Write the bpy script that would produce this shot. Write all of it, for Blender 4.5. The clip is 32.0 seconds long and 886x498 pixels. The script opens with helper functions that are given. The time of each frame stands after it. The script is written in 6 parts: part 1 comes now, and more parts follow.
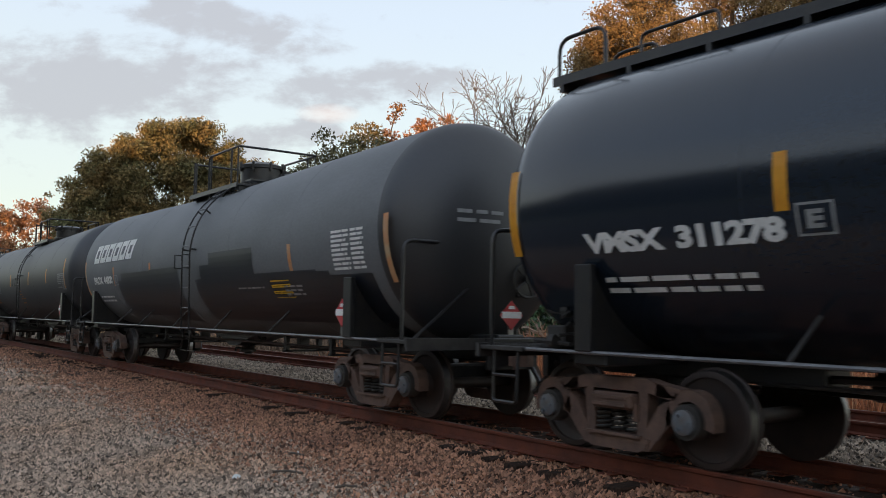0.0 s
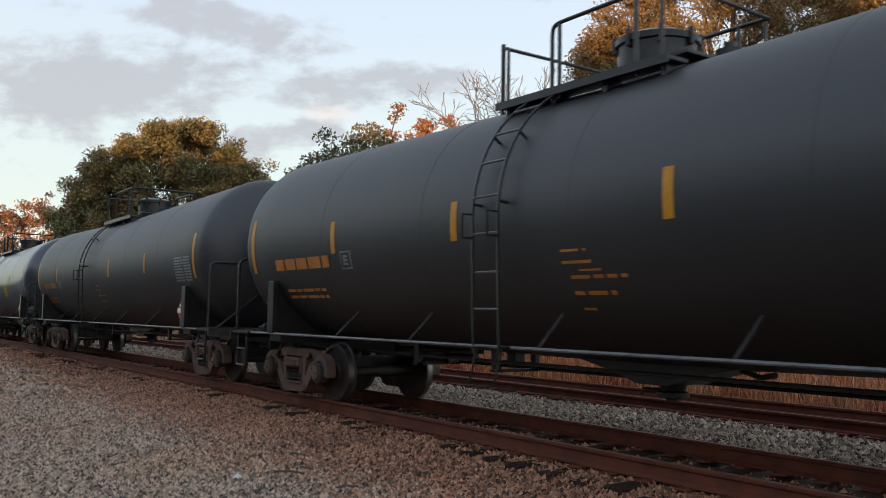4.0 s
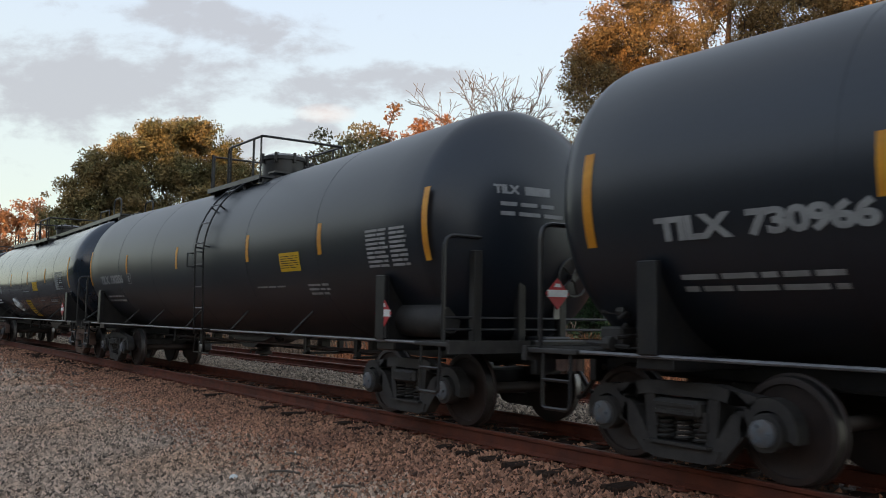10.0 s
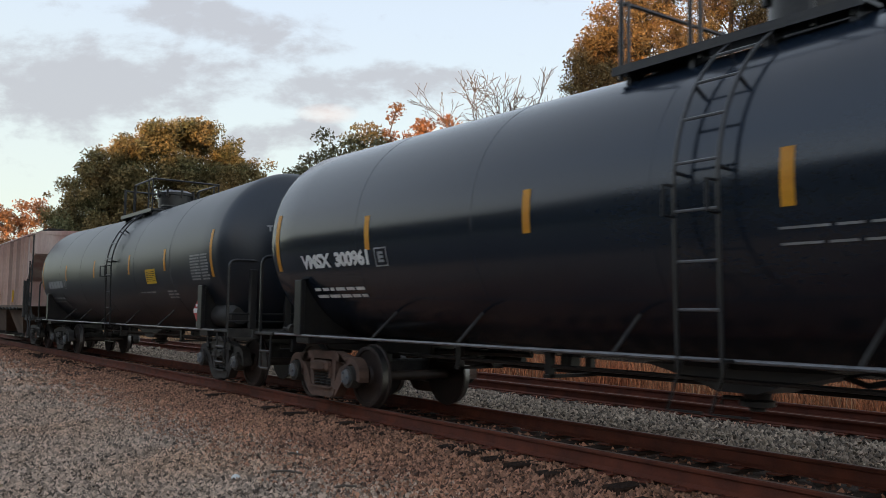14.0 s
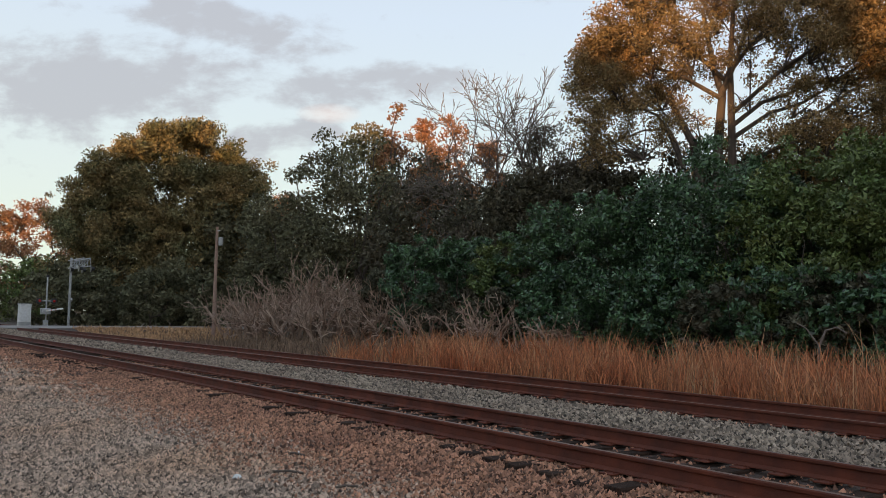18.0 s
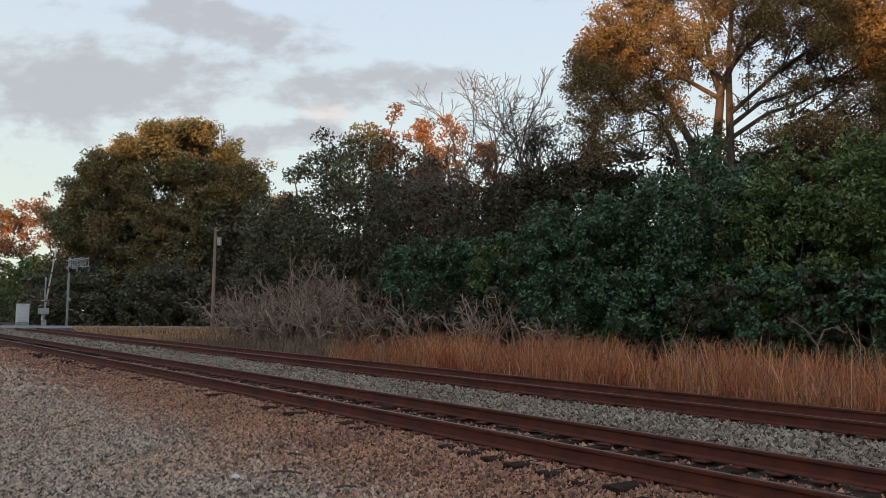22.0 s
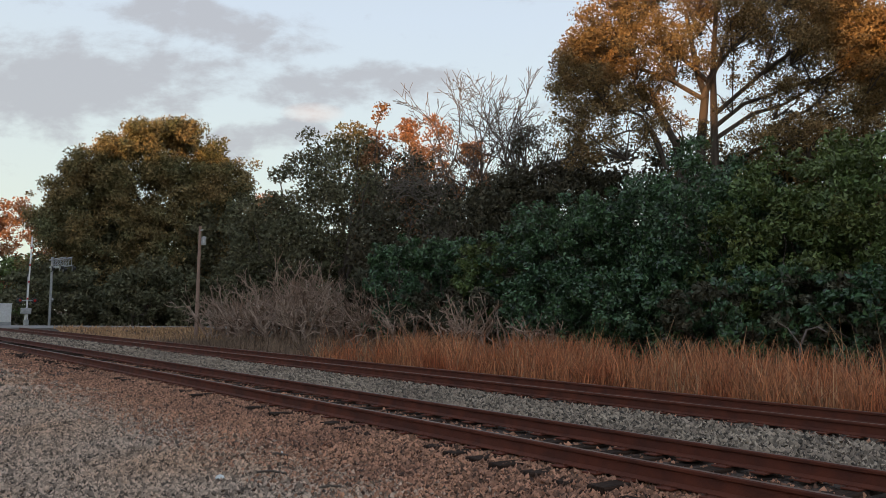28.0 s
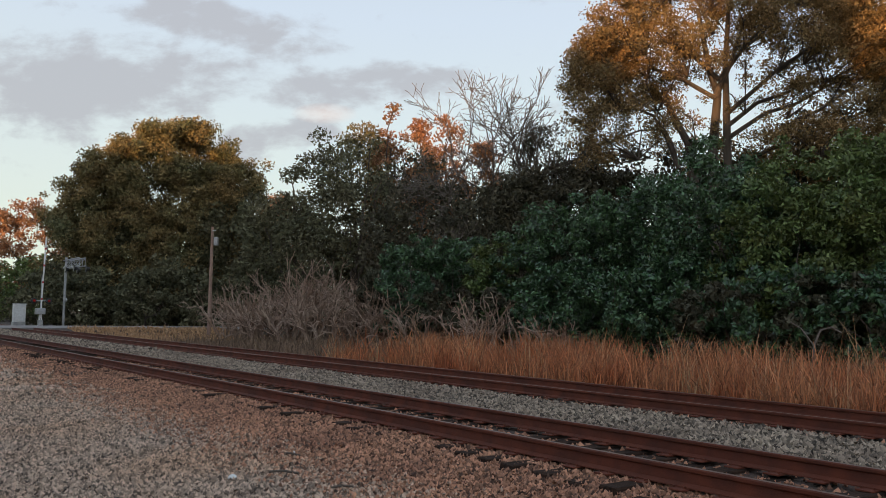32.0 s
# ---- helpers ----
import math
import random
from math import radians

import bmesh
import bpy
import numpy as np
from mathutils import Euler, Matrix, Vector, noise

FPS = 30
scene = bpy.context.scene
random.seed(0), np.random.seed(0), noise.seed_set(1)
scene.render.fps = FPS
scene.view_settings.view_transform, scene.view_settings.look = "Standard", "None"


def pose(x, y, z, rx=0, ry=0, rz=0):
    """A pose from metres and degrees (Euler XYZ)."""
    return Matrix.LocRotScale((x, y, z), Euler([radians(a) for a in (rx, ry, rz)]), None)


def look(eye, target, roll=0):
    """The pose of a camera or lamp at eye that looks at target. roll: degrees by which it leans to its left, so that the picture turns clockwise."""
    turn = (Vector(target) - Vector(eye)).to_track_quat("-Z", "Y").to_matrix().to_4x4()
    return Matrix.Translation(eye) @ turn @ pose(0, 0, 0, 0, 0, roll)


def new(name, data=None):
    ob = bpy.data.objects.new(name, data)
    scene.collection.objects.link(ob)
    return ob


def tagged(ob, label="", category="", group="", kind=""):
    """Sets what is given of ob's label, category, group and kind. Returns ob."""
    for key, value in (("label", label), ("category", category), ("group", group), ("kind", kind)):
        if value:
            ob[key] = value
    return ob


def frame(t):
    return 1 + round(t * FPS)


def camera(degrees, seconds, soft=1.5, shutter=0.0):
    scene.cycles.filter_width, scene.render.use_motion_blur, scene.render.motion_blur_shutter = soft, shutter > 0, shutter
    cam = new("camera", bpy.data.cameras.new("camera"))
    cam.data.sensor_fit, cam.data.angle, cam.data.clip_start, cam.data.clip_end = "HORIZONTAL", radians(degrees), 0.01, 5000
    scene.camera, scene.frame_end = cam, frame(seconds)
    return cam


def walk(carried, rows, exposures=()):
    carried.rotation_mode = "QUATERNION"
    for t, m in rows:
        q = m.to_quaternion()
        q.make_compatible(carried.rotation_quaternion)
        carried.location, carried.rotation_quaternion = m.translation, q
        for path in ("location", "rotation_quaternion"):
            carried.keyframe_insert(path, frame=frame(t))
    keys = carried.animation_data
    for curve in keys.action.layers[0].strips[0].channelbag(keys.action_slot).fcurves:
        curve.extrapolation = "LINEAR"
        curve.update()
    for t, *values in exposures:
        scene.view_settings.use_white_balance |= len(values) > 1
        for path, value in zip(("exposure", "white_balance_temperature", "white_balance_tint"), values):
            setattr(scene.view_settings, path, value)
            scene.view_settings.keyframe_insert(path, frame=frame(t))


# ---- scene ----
cam = camera(54.42, 32.0, soft=0.6, shutter=0.08)
EYE = Vector((0.0, 0.0, 1.376))
YAW, TILT, ROLL = 35.524, 4.454, 0.916
NEAR_Y, FAR_Y = 7.47, 12.66          # centre lines of the two tracks
SPEED = 16.53                        # the train, metres a second


def aim(turn):
    a, e = radians(YAW + turn), radians(TILT)
    way = Vector((-math.cos(a) * math.cos(e), math.sin(a) * math.cos(e), math.sin(e)))
    return look(EYE, EYE + way * 10.0, ROLL)


PAN = ((0, .04), (.5, .04), (1, -.02), (1.5, 0), (2, -.05), (2.5, -.1), (3, -.09), (3.5, -.05), (5.5, .11), (6, .43),
       (6.5, .4), (7, .52), (7.5, .4), (8, .41), (8.5, .32), (9, .29), (9.5, .25), (10, .22), (10.5, .15), (11, .34),
       (11.5, .23), (12, .05), (12.5, .07), (13, .05), (13.5, .11), (14, .09), (14.5, .05), (16.5, 0), (19.5, 0))
PAN += ((20, .05), (20.5, .05), (21, .1), (22, .1), (22.5, .05), (23, .11), (23.5, .17), (24, .22), (24.35, .25),
        (24.5, 1.17), (24.6, 1.62), (24.8, 2.5), (25, 3.27), (25.2, 3.6), (25.5, 3.6), (26.5, 2.5), (27.5, 1.32), (28, 1.06),
        (28.5, .85), (29, .69), (29.5, .56), (30, .5), (30.5, .41), (31, .34), (31.5, .31), (32, .29))
walk(cam, [(t, aim(a)) for t, a in PAN], exposures=((0, 0.0, 6900, 12), (16, 0.0, 6900, 12), (18, -0.10, 6900, 12), (22, -0.17, 6900, 12), (32, -0.18, 6900, 12)))

# ---- world and sun ----
SUN_TURN, SUN_UP = radians(-30.0), radians(4.0)   # low sun behind the viewer, over the woods on that side
sun_way = Vector((-math.sin(SUN_TURN) * math.cos(SUN_UP), -math.cos(SUN_TURN) * math.cos(SUN_UP), math.sin(SUN_UP)))
world = bpy.data.worlds.new("evening_sky")
scene.world = world
world.use_nodes = True
wn, wl = world.node_tree.nodes, world.node_tree.links
wn.clear()


def wnode(kind, **vals):
    n = wn.new(kind)
    for k, v in vals.items():
        n.inputs[k].default_value = v
    return n


def wmath(op, a, b=None, clamp=False):
    n = wn.new("ShaderNodeMath")
    n.operation, n.use_clamp = op, clamp
    for i, v in enumerate((a, b)):
        if v is None:
            continue
        if isinstance(v, (int, float)):
            n.inputs[i].default_value = v
        else:
            wl.new(v, n.inputs[i])
    return n.outputs[0]


w_out, w_bg = wn.new("ShaderNodeOutputWorld"), wn.new("ShaderNodeBackground")
w_sky = wn.new("ShaderNodeTexSky")
w_sky.sky_type, w_sky.sun_disc = "NISHITA", False
w_sky.sun_elevation = radians(9.0)
w_sky.sun_rotation = math.atan2(sun_way.x, sun_way.y)
w_sky.air_density, w_sky.dust_density, w_sky.ozone_density = 1.0, 1.5, 1.5
w_tex = wn.new("ShaderNodeTexCoord")
w_sep = wn.new("ShaderNodeSeparateXYZ")
wl.new(w_tex.outputs["Generated"], w_sep.inputs[0])
# clouds lie on a flat layer: divide the direction by its height
w_up = wmath("ADD", wmath("MAXIMUM", w_sep.outputs[2], 0.0), 0.12)
w_cx, w_cy = wmath("DIVIDE", w_sep.outputs[0], w_up), wmath("DIVIDE", w_sep.outputs[1], w_up)
w_comb = wn.new("ShaderNodeCombineXYZ")
wl.new(w_cx, w_comb.inputs[0])
wl.new(w_cy, w_comb.inputs[1])
w_map = wn.new("ShaderNodeMapping")
w_map.inputs["Location"].default_value = (3.1, 1.7, 0.4)
w_map.inputs["Rotation"].default_value = (0, 0, radians(35))
w_map.inputs["Scale"].default_value = (0.9, 0.6, 1.0)
wl.new(w_comb.outputs[0], w_map.inputs[0])
w_noise = wnode("ShaderNodeTexNoise", Scale=1.35, Detail=6.0, Roughness=0.55, Distortion=0.3)
wl.new(w_map.outputs[0], w_noise.inputs["Vector"])
w_ramp = wn.new("ShaderNodeValToRGB")
w_ramp.color_ramp.elements[0].position, w_ramp.color_ramp.elements[0].color = 0.44, (0, 0, 0, 1)
w_ramp.color_ramp.elements[1].position, w_ramp.color_ramp.elements[1].color = 0.68, (1, 1, 1, 1)
wl.new(w_noise.outputs["Fac"], w_ramp.inputs[0])
w_scale = wn.new("ShaderNodeVectorMath")
w_scale.operation = "SCALE"
w_scale.inputs["Scale"].default_value = 0.11
wl.new(w_sky.outputs[0], w_scale.inputs[0])
# thin bright haze over the whole sky, then the grey clouds
w_haze = wn.new("ShaderNodeMix")
w_haze.data_type = "RGBA"
w_haze.inputs["Factor"].default_value = 0.76
wl.new(w_scale.outputs[0], w_haze.inputs["A"])
w_top = wn.new("ShaderNodeValToRGB")          # the haze is palest low down and a darker blue overhead
w_top.color_ramp.elements[0].position, w_top.color_ramp.elements[0].color = 0.0, (0.86, 0.98, 0.84, 1)
w_top.color_ramp.elements[1].position, w_top.color_ramp.elements[1].color = 1.0, (0.40, 0.48, 0.60, 1)
w_low = w_top.color_ramp.elements.new(0.33)
w_low.color = (0.73, 0.87, 1.03, 1)
w_side = wn.new("ShaderNodeValToRGB")         # towards the low sun: a pale glow under a darker evening blue
w_side.color_ramp.elements[0].position, w_side.color_ramp.elements[0].color = 0.0, (0.98, 1.0, 0.90, 1)
w_side.color_ramp.elements[1].position, w_side.color_ramp.elements[1].color = 1.0, (0.48, 0.62, 0.85, 1)
for at_, col_ in ((0.13, (0.96, 1.06, 1.06)), (0.28, (0.80, 0.95, 1.10)), (0.55, (0.53, 0.69, 0.94))):
    e = w_side.color_ramp.elements.new(at_)
    e.color = (*col_, 1)
wl.new(wmath("MAXIMUM", w_sep.outputs[2], 0.0), w_top.inputs[0])
wl.new(wmath("MAXIMUM", w_sep.outputs[2], 0.0), w_side.inputs[0])
w_turn = wn.new("ShaderNodeVectorMath")
w_turn.operation = "DOT_PRODUCT"
wl.new(w_tex.outputs["Generated"], w_turn.inputs[0])
w_turn.inputs[1].default_value = (sun_way.x, sun_way.y, 0)
w_half = wn.new("ShaderNodeMapRange")
w_half.interpolation_type = "SMOOTHSTEP"
w_half.inputs["From Min"].default_value, w_half.inputs["From Max"].default_value = -0.3, 0.3
wl.new(w_turn.outputs["Value"], w_half.inputs["Value"])
w_both = wn.new("ShaderNodeMix")
w_both.data_type = "RGBA"
wl.new(w_half.outputs[0], w_both.inputs["Factor"])
wl.new(w_top.outputs[0], w_both.inputs["A"])
wl.new(w_side.outputs[0], w_both.inputs["B"])
wl.new(w_both.outputs["Result"], w_haze.inputs["B"])
w_mix = wn.new("ShaderNodeMix")
w_mix.data_type = "RGBA"
# the cloud banks over the crossing: soft ovals broken up by noise, in the plane across the main bearing
a0, e0 = radians(YAW), radians(TILT)
w_axes = (Vector((math.sin(a0), math.cos(a0), 0)), None, Vector((-math.cos(a0) * math.cos(e0), math.sin(a0) * math.cos(e0), math.sin(e0))))
w_axes = (w_axes[0], w_axes[0].cross(w_axes[2]), w_axes[2])


def wdot(v):
    n = wn.new("ShaderNodeVectorMath")
    n.operation = "DOT_PRODUCT"
    wl.new(w_tex.outputs["Generated"], n.inputs[0])
    n.inputs[1].default_value = v
    return n.outputs["Value"]


w_fwd = wmath("MAXIMUM", wdot(w_axes[2]), 0.05)
w_u, w_v = wmath("DIVIDE", wdot(w_axes[0]), w_fwd), wmath("DIVIDE", wdot(w_axes[1]), w_fwd)
w_bank = None
for bu, bv, au, av, slant, k in ((-.40, .185, .19, .055, .08, 1.0), (-.50, .215, .14, .03, 0, .6), (-.26, .258, .13, .030, -.22, .95), (-.16, .245, .07, .03, -.3, .7), (-.20, .125, .075, .024, .12, .9),
                                  (-.07, .188, .13, .026, .1, .8), (-.48, .125, .09, .016, .1, .6), (-.12, .20, .06, .02, 0, .5), (-.34, .285, .16, .02, 0, .4), (.25, .30, .3, .02, 0, .15)):
    du = wmath("SUBTRACT", w_u, bu)
    dv = wmath("SUBTRACT", wmath("SUBTRACT", w_v, bv), wmath("MULTIPLY", du, slant))
    q = wmath("ADD", wmath("POWER", wmath("ABSOLUTE", wmath("DIVIDE", du, au)), 2.0), wmath("POWER", wmath("ABSOLUTE", wmath("DIVIDE", dv, av)), 2.0))
    one = wmath("MULTIPLY", wmath("SUBTRACT", 1.0, wmath("MULTIPLY", q, 0.55), True), k)
    w_bank = one if w_bank is None else wmath("MAXIMUM", w_bank, one)
w_uv = wn.new("ShaderNodeCombineXYZ")
wl.new(wmath("MULTIPLY", w_u, 10.0), w_uv.inputs[0])
wl.new(wmath("MULTIPLY", w_v, 19.0), w_uv.inputs[1])
w_fluff = wnode("ShaderNodeTexNoise", Scale=1.0, Detail=8.0, Roughness=0.6, Distortion=0.12)
wl.new(w_uv.outputs[0], w_fluff.inputs["Vector"])
w_edge = wn.new("ShaderNodeMapRange")
w_edge.interpolation_type = "SMOOTHSTEP"
w_edge.inputs["From Min"].default_value, w_edge.inputs["From Max"].default_value = 0.22, 0.88
wl.new(wmath("ADD", w_bank, wmath("MULTIPLY", wmath("SUBTRACT", w_fluff.outputs["Fac"], 0.5), 3.0)), w_edge.inputs["Value"])
w_all = wmath("MAXIMUM", wmath("MULTIPLY", w_edge.outputs[0], 0.80), wmath("MULTIPLY", wmath("MULTIPLY", w_ramp.outputs[0], 0.35), wmath("LESS_THAN", wdot(w_axes[2]), 0.6)))
wl.new(w_all, w_mix.inputs["Factor"])
wl.new(w_haze.outputs["Result"], w_mix.inputs["A"])
w_mix.inputs["B"].default_value = (0.435, 0.468, 0.53, 1)
# a patch of cloud edge still touched by the low sun, and the pale green-yellow sky low over the crossing
w_blush = wn.new("ShaderNodeMix")
w_blush.data_type = "RGBA"
pu, pv = wmath("DIVIDE", wmath("SUBTRACT", w_u, -.135), .040), wmath("DIVIDE", wmath("SUBTRACT", w_v, .155), .013)
p_q = wmath("SUBTRACT", 1.0, wmath("ADD", wmath("MULTIPLY", pu, pu), wmath("MULTIPLY", pv, pv)), True)
wl.new(wmath("MULTIPLY", p_q, wmath("MULTIPLY", w_fluff.outputs["Fac"], 0.5)), w_blush.inputs["Factor"])
wl.new(w_mix.outputs["Result"], w_blush.inputs["A"])
w_blush.inputs["B"].default_value = (0.95, 0.66, 0.55, 1)
wl.new(w_blush.outputs["Result"], w_bg.inputs["Color"])
w_bg.inputs["Strength"].default_value = 1.20
wl.new(w_bg.outputs[0], w_out.inputs[0])

sun = new("sun", bpy.data.lights.new("sun", "SUN"))
sun.data.energy, sun.data.angle, sun.data.color = 5.0, radians(0.6), (1.0, 0.58, 0.27)
sun.matrix_world = look(sun_way * 100, (0, 0, 0))


# ---- materials ----
def material(name, color, rough=0.7, metal=0.0, alt=None, scale=4.0, bump=0.0, bump_scale=40.0, island=0.0, detail=None,
             coord="Object", coat=0.0, spec=0.5, stretch=(1, 1, 1), obj_random=0.0):
    """A surface: two colours mixed by large noise, fine grain, bump, and variation per piece."""
    m = bpy.data.materials.new(name)
    m.use_nodes = True
    nt, n, l = m.node_tree, m.node_tree.nodes, m.node_tree.links
    b = n["Principled BSDF"]
    b.inputs["Roughness"].default_value, b.inputs["Metallic"].default_value = rough, metal
    b.inputs["Coat Weight"].default_value = coat
    b.inputs["Coat Roughness"].default_value = 0.05
    b.inputs["Specular IOR Level"].default_value = spec
    tc, mp = n.new("ShaderNodeTexCoord"), n.new("ShaderNodeMapping")
    mp.inputs["Scale"].default_value = stretch
    l.new(tc.outputs[coord], mp.inputs[0])
    big = n.new("ShaderNodeTexNoise")
    big.inputs["Scale"].default_value, big.inputs["Detail"].default_value = scale, 5.0
    l.new(mp.outputs[0], big.inputs["Vector"])
    mix = n.new("ShaderNodeMix")
    mix.data_type = "RGBA"
    alt = alt or tuple(c * 0.75 for c in color)
    mix.inputs["A"].default_value, mix.inputs["B"].default_value = (*color, 1), (*alt, 1)
    r = n.new("ShaderNodeMapRange")
    r.inputs["From Min"].default_value, r.inputs["From Max"].default_value = 0.35, 0.65
    l.new(big.outputs["Fac"], r.inputs["Value"])
    l.new(r.outputs[0], mix.inputs["Factor"])
    out = mix.outputs["Result"]
    fine = n.new("ShaderNodeTexNoise")
    fine.inputs["Scale"].default_value, fine.inputs["Detail"].default_value = bump_scale, 3.0
    l.new(mp.outputs[0], fine.inputs["Vector"])
    hsv = n.new("ShaderNodeHueSaturation")
    l.new(out, hsv.inputs["Color"])
    v = n.new("ShaderNodeMapRange")
    v.inputs["To Min"].default_value, v.inputs["To Max"].default_value = 0.82, 1.18
    l.new(fine.outputs["Fac"], v.inputs["Value"])
    val = v.outputs[0]
    if island or obj_random:
        src = n.new("ShaderNodeNewGeometry").outputs["Random Per Island"] if island else n.new("ShaderNodeObjectInfo").outputs["Random"]
        k = island or obj_random
        rr = n.new("ShaderNodeMapRange")
        rr.inputs["To Min"].default_value, rr.inputs["To Max"].default_value = 1 - k, 1 + k
        l.new(src, rr.inputs["Value"])
        mm = n.new("ShaderNodeMath")
        mm.operation = "MULTIPLY"
        l.new(val, mm.inputs[0])
        l.new(rr.outputs[0], mm.inputs[1])
        val = mm.outputs[0]
    l.new(val, hsv.inputs["Value"])
    l.new(hsv.outputs[0], b.inputs["Base Color"])
    if bump:
        bp = n.new("ShaderNodeBump")
        bp.inputs["Strength"].default_value, bp.inputs["Distance"].default_value = bump, 0.02
        l.new(fine.outputs["Fac"], bp.inputs["Height"])
        l.new(bp.outputs[0], b.inputs["Normal"])
    return m


M = {}
M["black_gloss"] = material("black_gloss_paint", (0.011, 0.018, 0.030), 0.17, alt=(0.014, 0.022, 0.034), scale=0.8, bump_scale=25, stretch=(.5, 1, 1), spec=.72)
M["black_satin"] = material("black_satin_paint", (0.011, 0.015, 0.022), 0.36, alt=(0.015, 0.020, 0.028), scale=0.8, bump_scale=25, stretch=(.5, 1, 1), spec=.66)
M["black_blue"] = material("blue_black_satin_paint", (0.032, 0.038, 0.052), 0.30, alt=(0.040, 0.047, 0.062), scale=0.8, bump_scale=25, stretch=(.5, 1, 1), spec=.9, coat=.25)
M["black_matte"] = material("black_weathered_paint", (0.022, 0.022, 0.025), 0.48, alt=(0.030, 0.029, 0.031), scale=0.9, bump_scale=30, stretch=(.5, 1, 1), spec=.9)
M["grey_tank"] = material("grey_weathered_paint", (0.175, 0.18, 0.187), 0.6, alt=(0.14, 0.145, 0.15), scale=0.9, bump_scale=30, stretch=(.5, 1, 1))
M["black_steel"] = material("black_steel", (0.018, 0.018, 0.020), 0.34, alt=(0.03, 0.027, 0.024), scale=5, bump=.1)
M["dusty_steel"] = material("dusty_black_steel", (0.05, 0.045, 0.04), 0.7, alt=(0.03, 0.027, 0.025), scale=6, bump=.2)
M["brown_steel"] = material("brown_rusty_casting", (0.17, 0.098, 0.07), 0.75, alt=(0.10, 0.062, 0.048), scale=6, bump=.3)
# side rails and rungs: the sky's highlight is put into a paler grey
M["glint_steel"] = material("worn_grey_steel", (0.17, 0.172, 0.178), 0.38, alt=(0.10, 0.10, 0.105), scale=5, bump=.1, spec=.8)
M["wheel"] = material("dark_wheel_steel", (0.05, 0.033, 0.027), 0.6, alt=(0.032, 0.023, 0.02), scale=5, bump=.15)
M["bright_steel"] = material("worn_bright_steel", (0.30, 0.29, 0.28), 0.45, metal=1.0, scale=8)
M["cap_blue"] = material("blue_grey_bearing_cap", (0.13, 0.15, 0.17), 0.5, alt=(0.13, 0.11, 0.095), scale=9)
M["white"] = material("white_paint", (0.86, 0.85, 0.82), 0.55, alt=(0.76, 0.74, 0.70), scale=6)
M["dull_white"] = material("dull_white_lettering", (0.36, 0.36, 0.35), 0.7, alt=(0.28, 0.28, 0.27), scale=6)
M["cream"] = material("weathered_cream_paint", (0.66, 0.58, 0.47), 0.75, alt=(0.52, 0.42, 0.33), scale=5)
M["orange"] = material("orange_lettering", (0.62, 0.24, 0.05), 0.7, alt=(0.50, 0.18, 0.04), scale=6)
M["stripe"] = material("amber_reflective_stripe", (0.75, 0.33, 0.02), 0.45, alt=(0.62, 0.24, 0.015), scale=3)
M["stripe_pale"] = material("faded_reflective_stripe", (0.62, 0.20, 0.05), 0.5, alt=(0.5, 0.35, 0.2), scale=3)
M["yellow"] = material("yellow_label", (0.80, 0.47, 0.012), 0.5, alt=(0.7, 0.4, 0.01), scale=3)
M["black_ink"] = material("black_ink", (0.03, 0.025, 0.02), 0.6)
M["red"] = material("red_placard", (0.55, 0.03, 0.035), 0.5, alt=(0.5, 0.05, 0.05), scale=5)
M["rail"] = material("rusty_rail", (0.17, 0.040, 0.017), 0.8, alt=(0.095, 0.025, 0.013), scale=3, bump=.3, bump_scale=60)
M["rail_top"] = material("worn_rail_head", (0.20, 0.12, 0.09), 0.48, metal=.5, alt=(0.15, 0.08, 0.06), scale=2)
M["tie"] = material("creosoted_tie", (0.060, 0.034, 0.023), 0.95, alt=(0.026, 0.018, 0.014), scale=5, bump=.6, bump_scale=30, stretch=(6, 1, 1), obj_random=.35, spec=.15)
M["stone"] = material("gravel_stone", (0.47, 0.295, 0.19), 0.9, alt=(0.46, 0.33, 0.24), scale=0.4, bump=.3, bump_scale=60, island=.85)
M["stone_brown"] = material("rust_dusted_gravel", (0.46, 0.225, 0.13), 0.9, alt=(0.34, 0.16, 0.095), scale=0.8, bump=.3, bump_scale=60, island=.85)
M["ballast"] = material("grey_ballast_stone", (0.35, 0.27, 0.195), 0.9, alt=(0.23, 0.17, 0.122), scale=0.8, bump=.3, bump_scale=60, island=.85)
M["bark"] = material("grey_brown_bark", (0.15, 0.115, 0.09), 0.9, alt=(0.085, 0.067, 0.053), scale=3, bump=.8, bump_scale=12, stretch=(1, 1, .2))
M["bark_pale"] = material("pale_bark", (0.22, 0.18, 0.15), 0.9, alt=(0.14, 0.11, 0.09), scale=3, bump=.6, bump_scale=12)
M["twig"] = material("bare_brown_twig", (0.31, 0.20, 0.14), 0.9, alt=(0.40, 0.29, 0.215), scale=1.0, island=.3)
M["leaf_holly"] = material("glossy_dark_green_leaf", (0.048, 0.108, 0.044), 0.40, alt=(0.075, 0.135, 0.05), scale=0.35, island=.75, spec=.6)
M["leaf_olive"] = material("grey_olive_leaf", (0.125, 0.128, 0.072), 0.7, alt=(0.155, 0.135, 0.075), scale=0.3, island=.5, spec=.2)
M["leaf_oak"] = material("olive_oak_leaf", (0.34, 0.205, 0.085), 0.7, alt=(0.21, 0.155, 0.072), scale=0.3, island=.5, spec=.2)
M["leaf_live_oak"] = material("dense_olive_leaf", (0.31, 0.21, 0.09), 0.7, alt=(0.17, 0.17, 0.082), scale=0.3, island=.5, spec=.2)
M["leaf_lime"] = material("yellow_green_leaf", (0.115, 0.175, 0.056), 0.45, alt=(0.15, 0.17, 0.052), scale=0.4, island=.5, spec=.3)
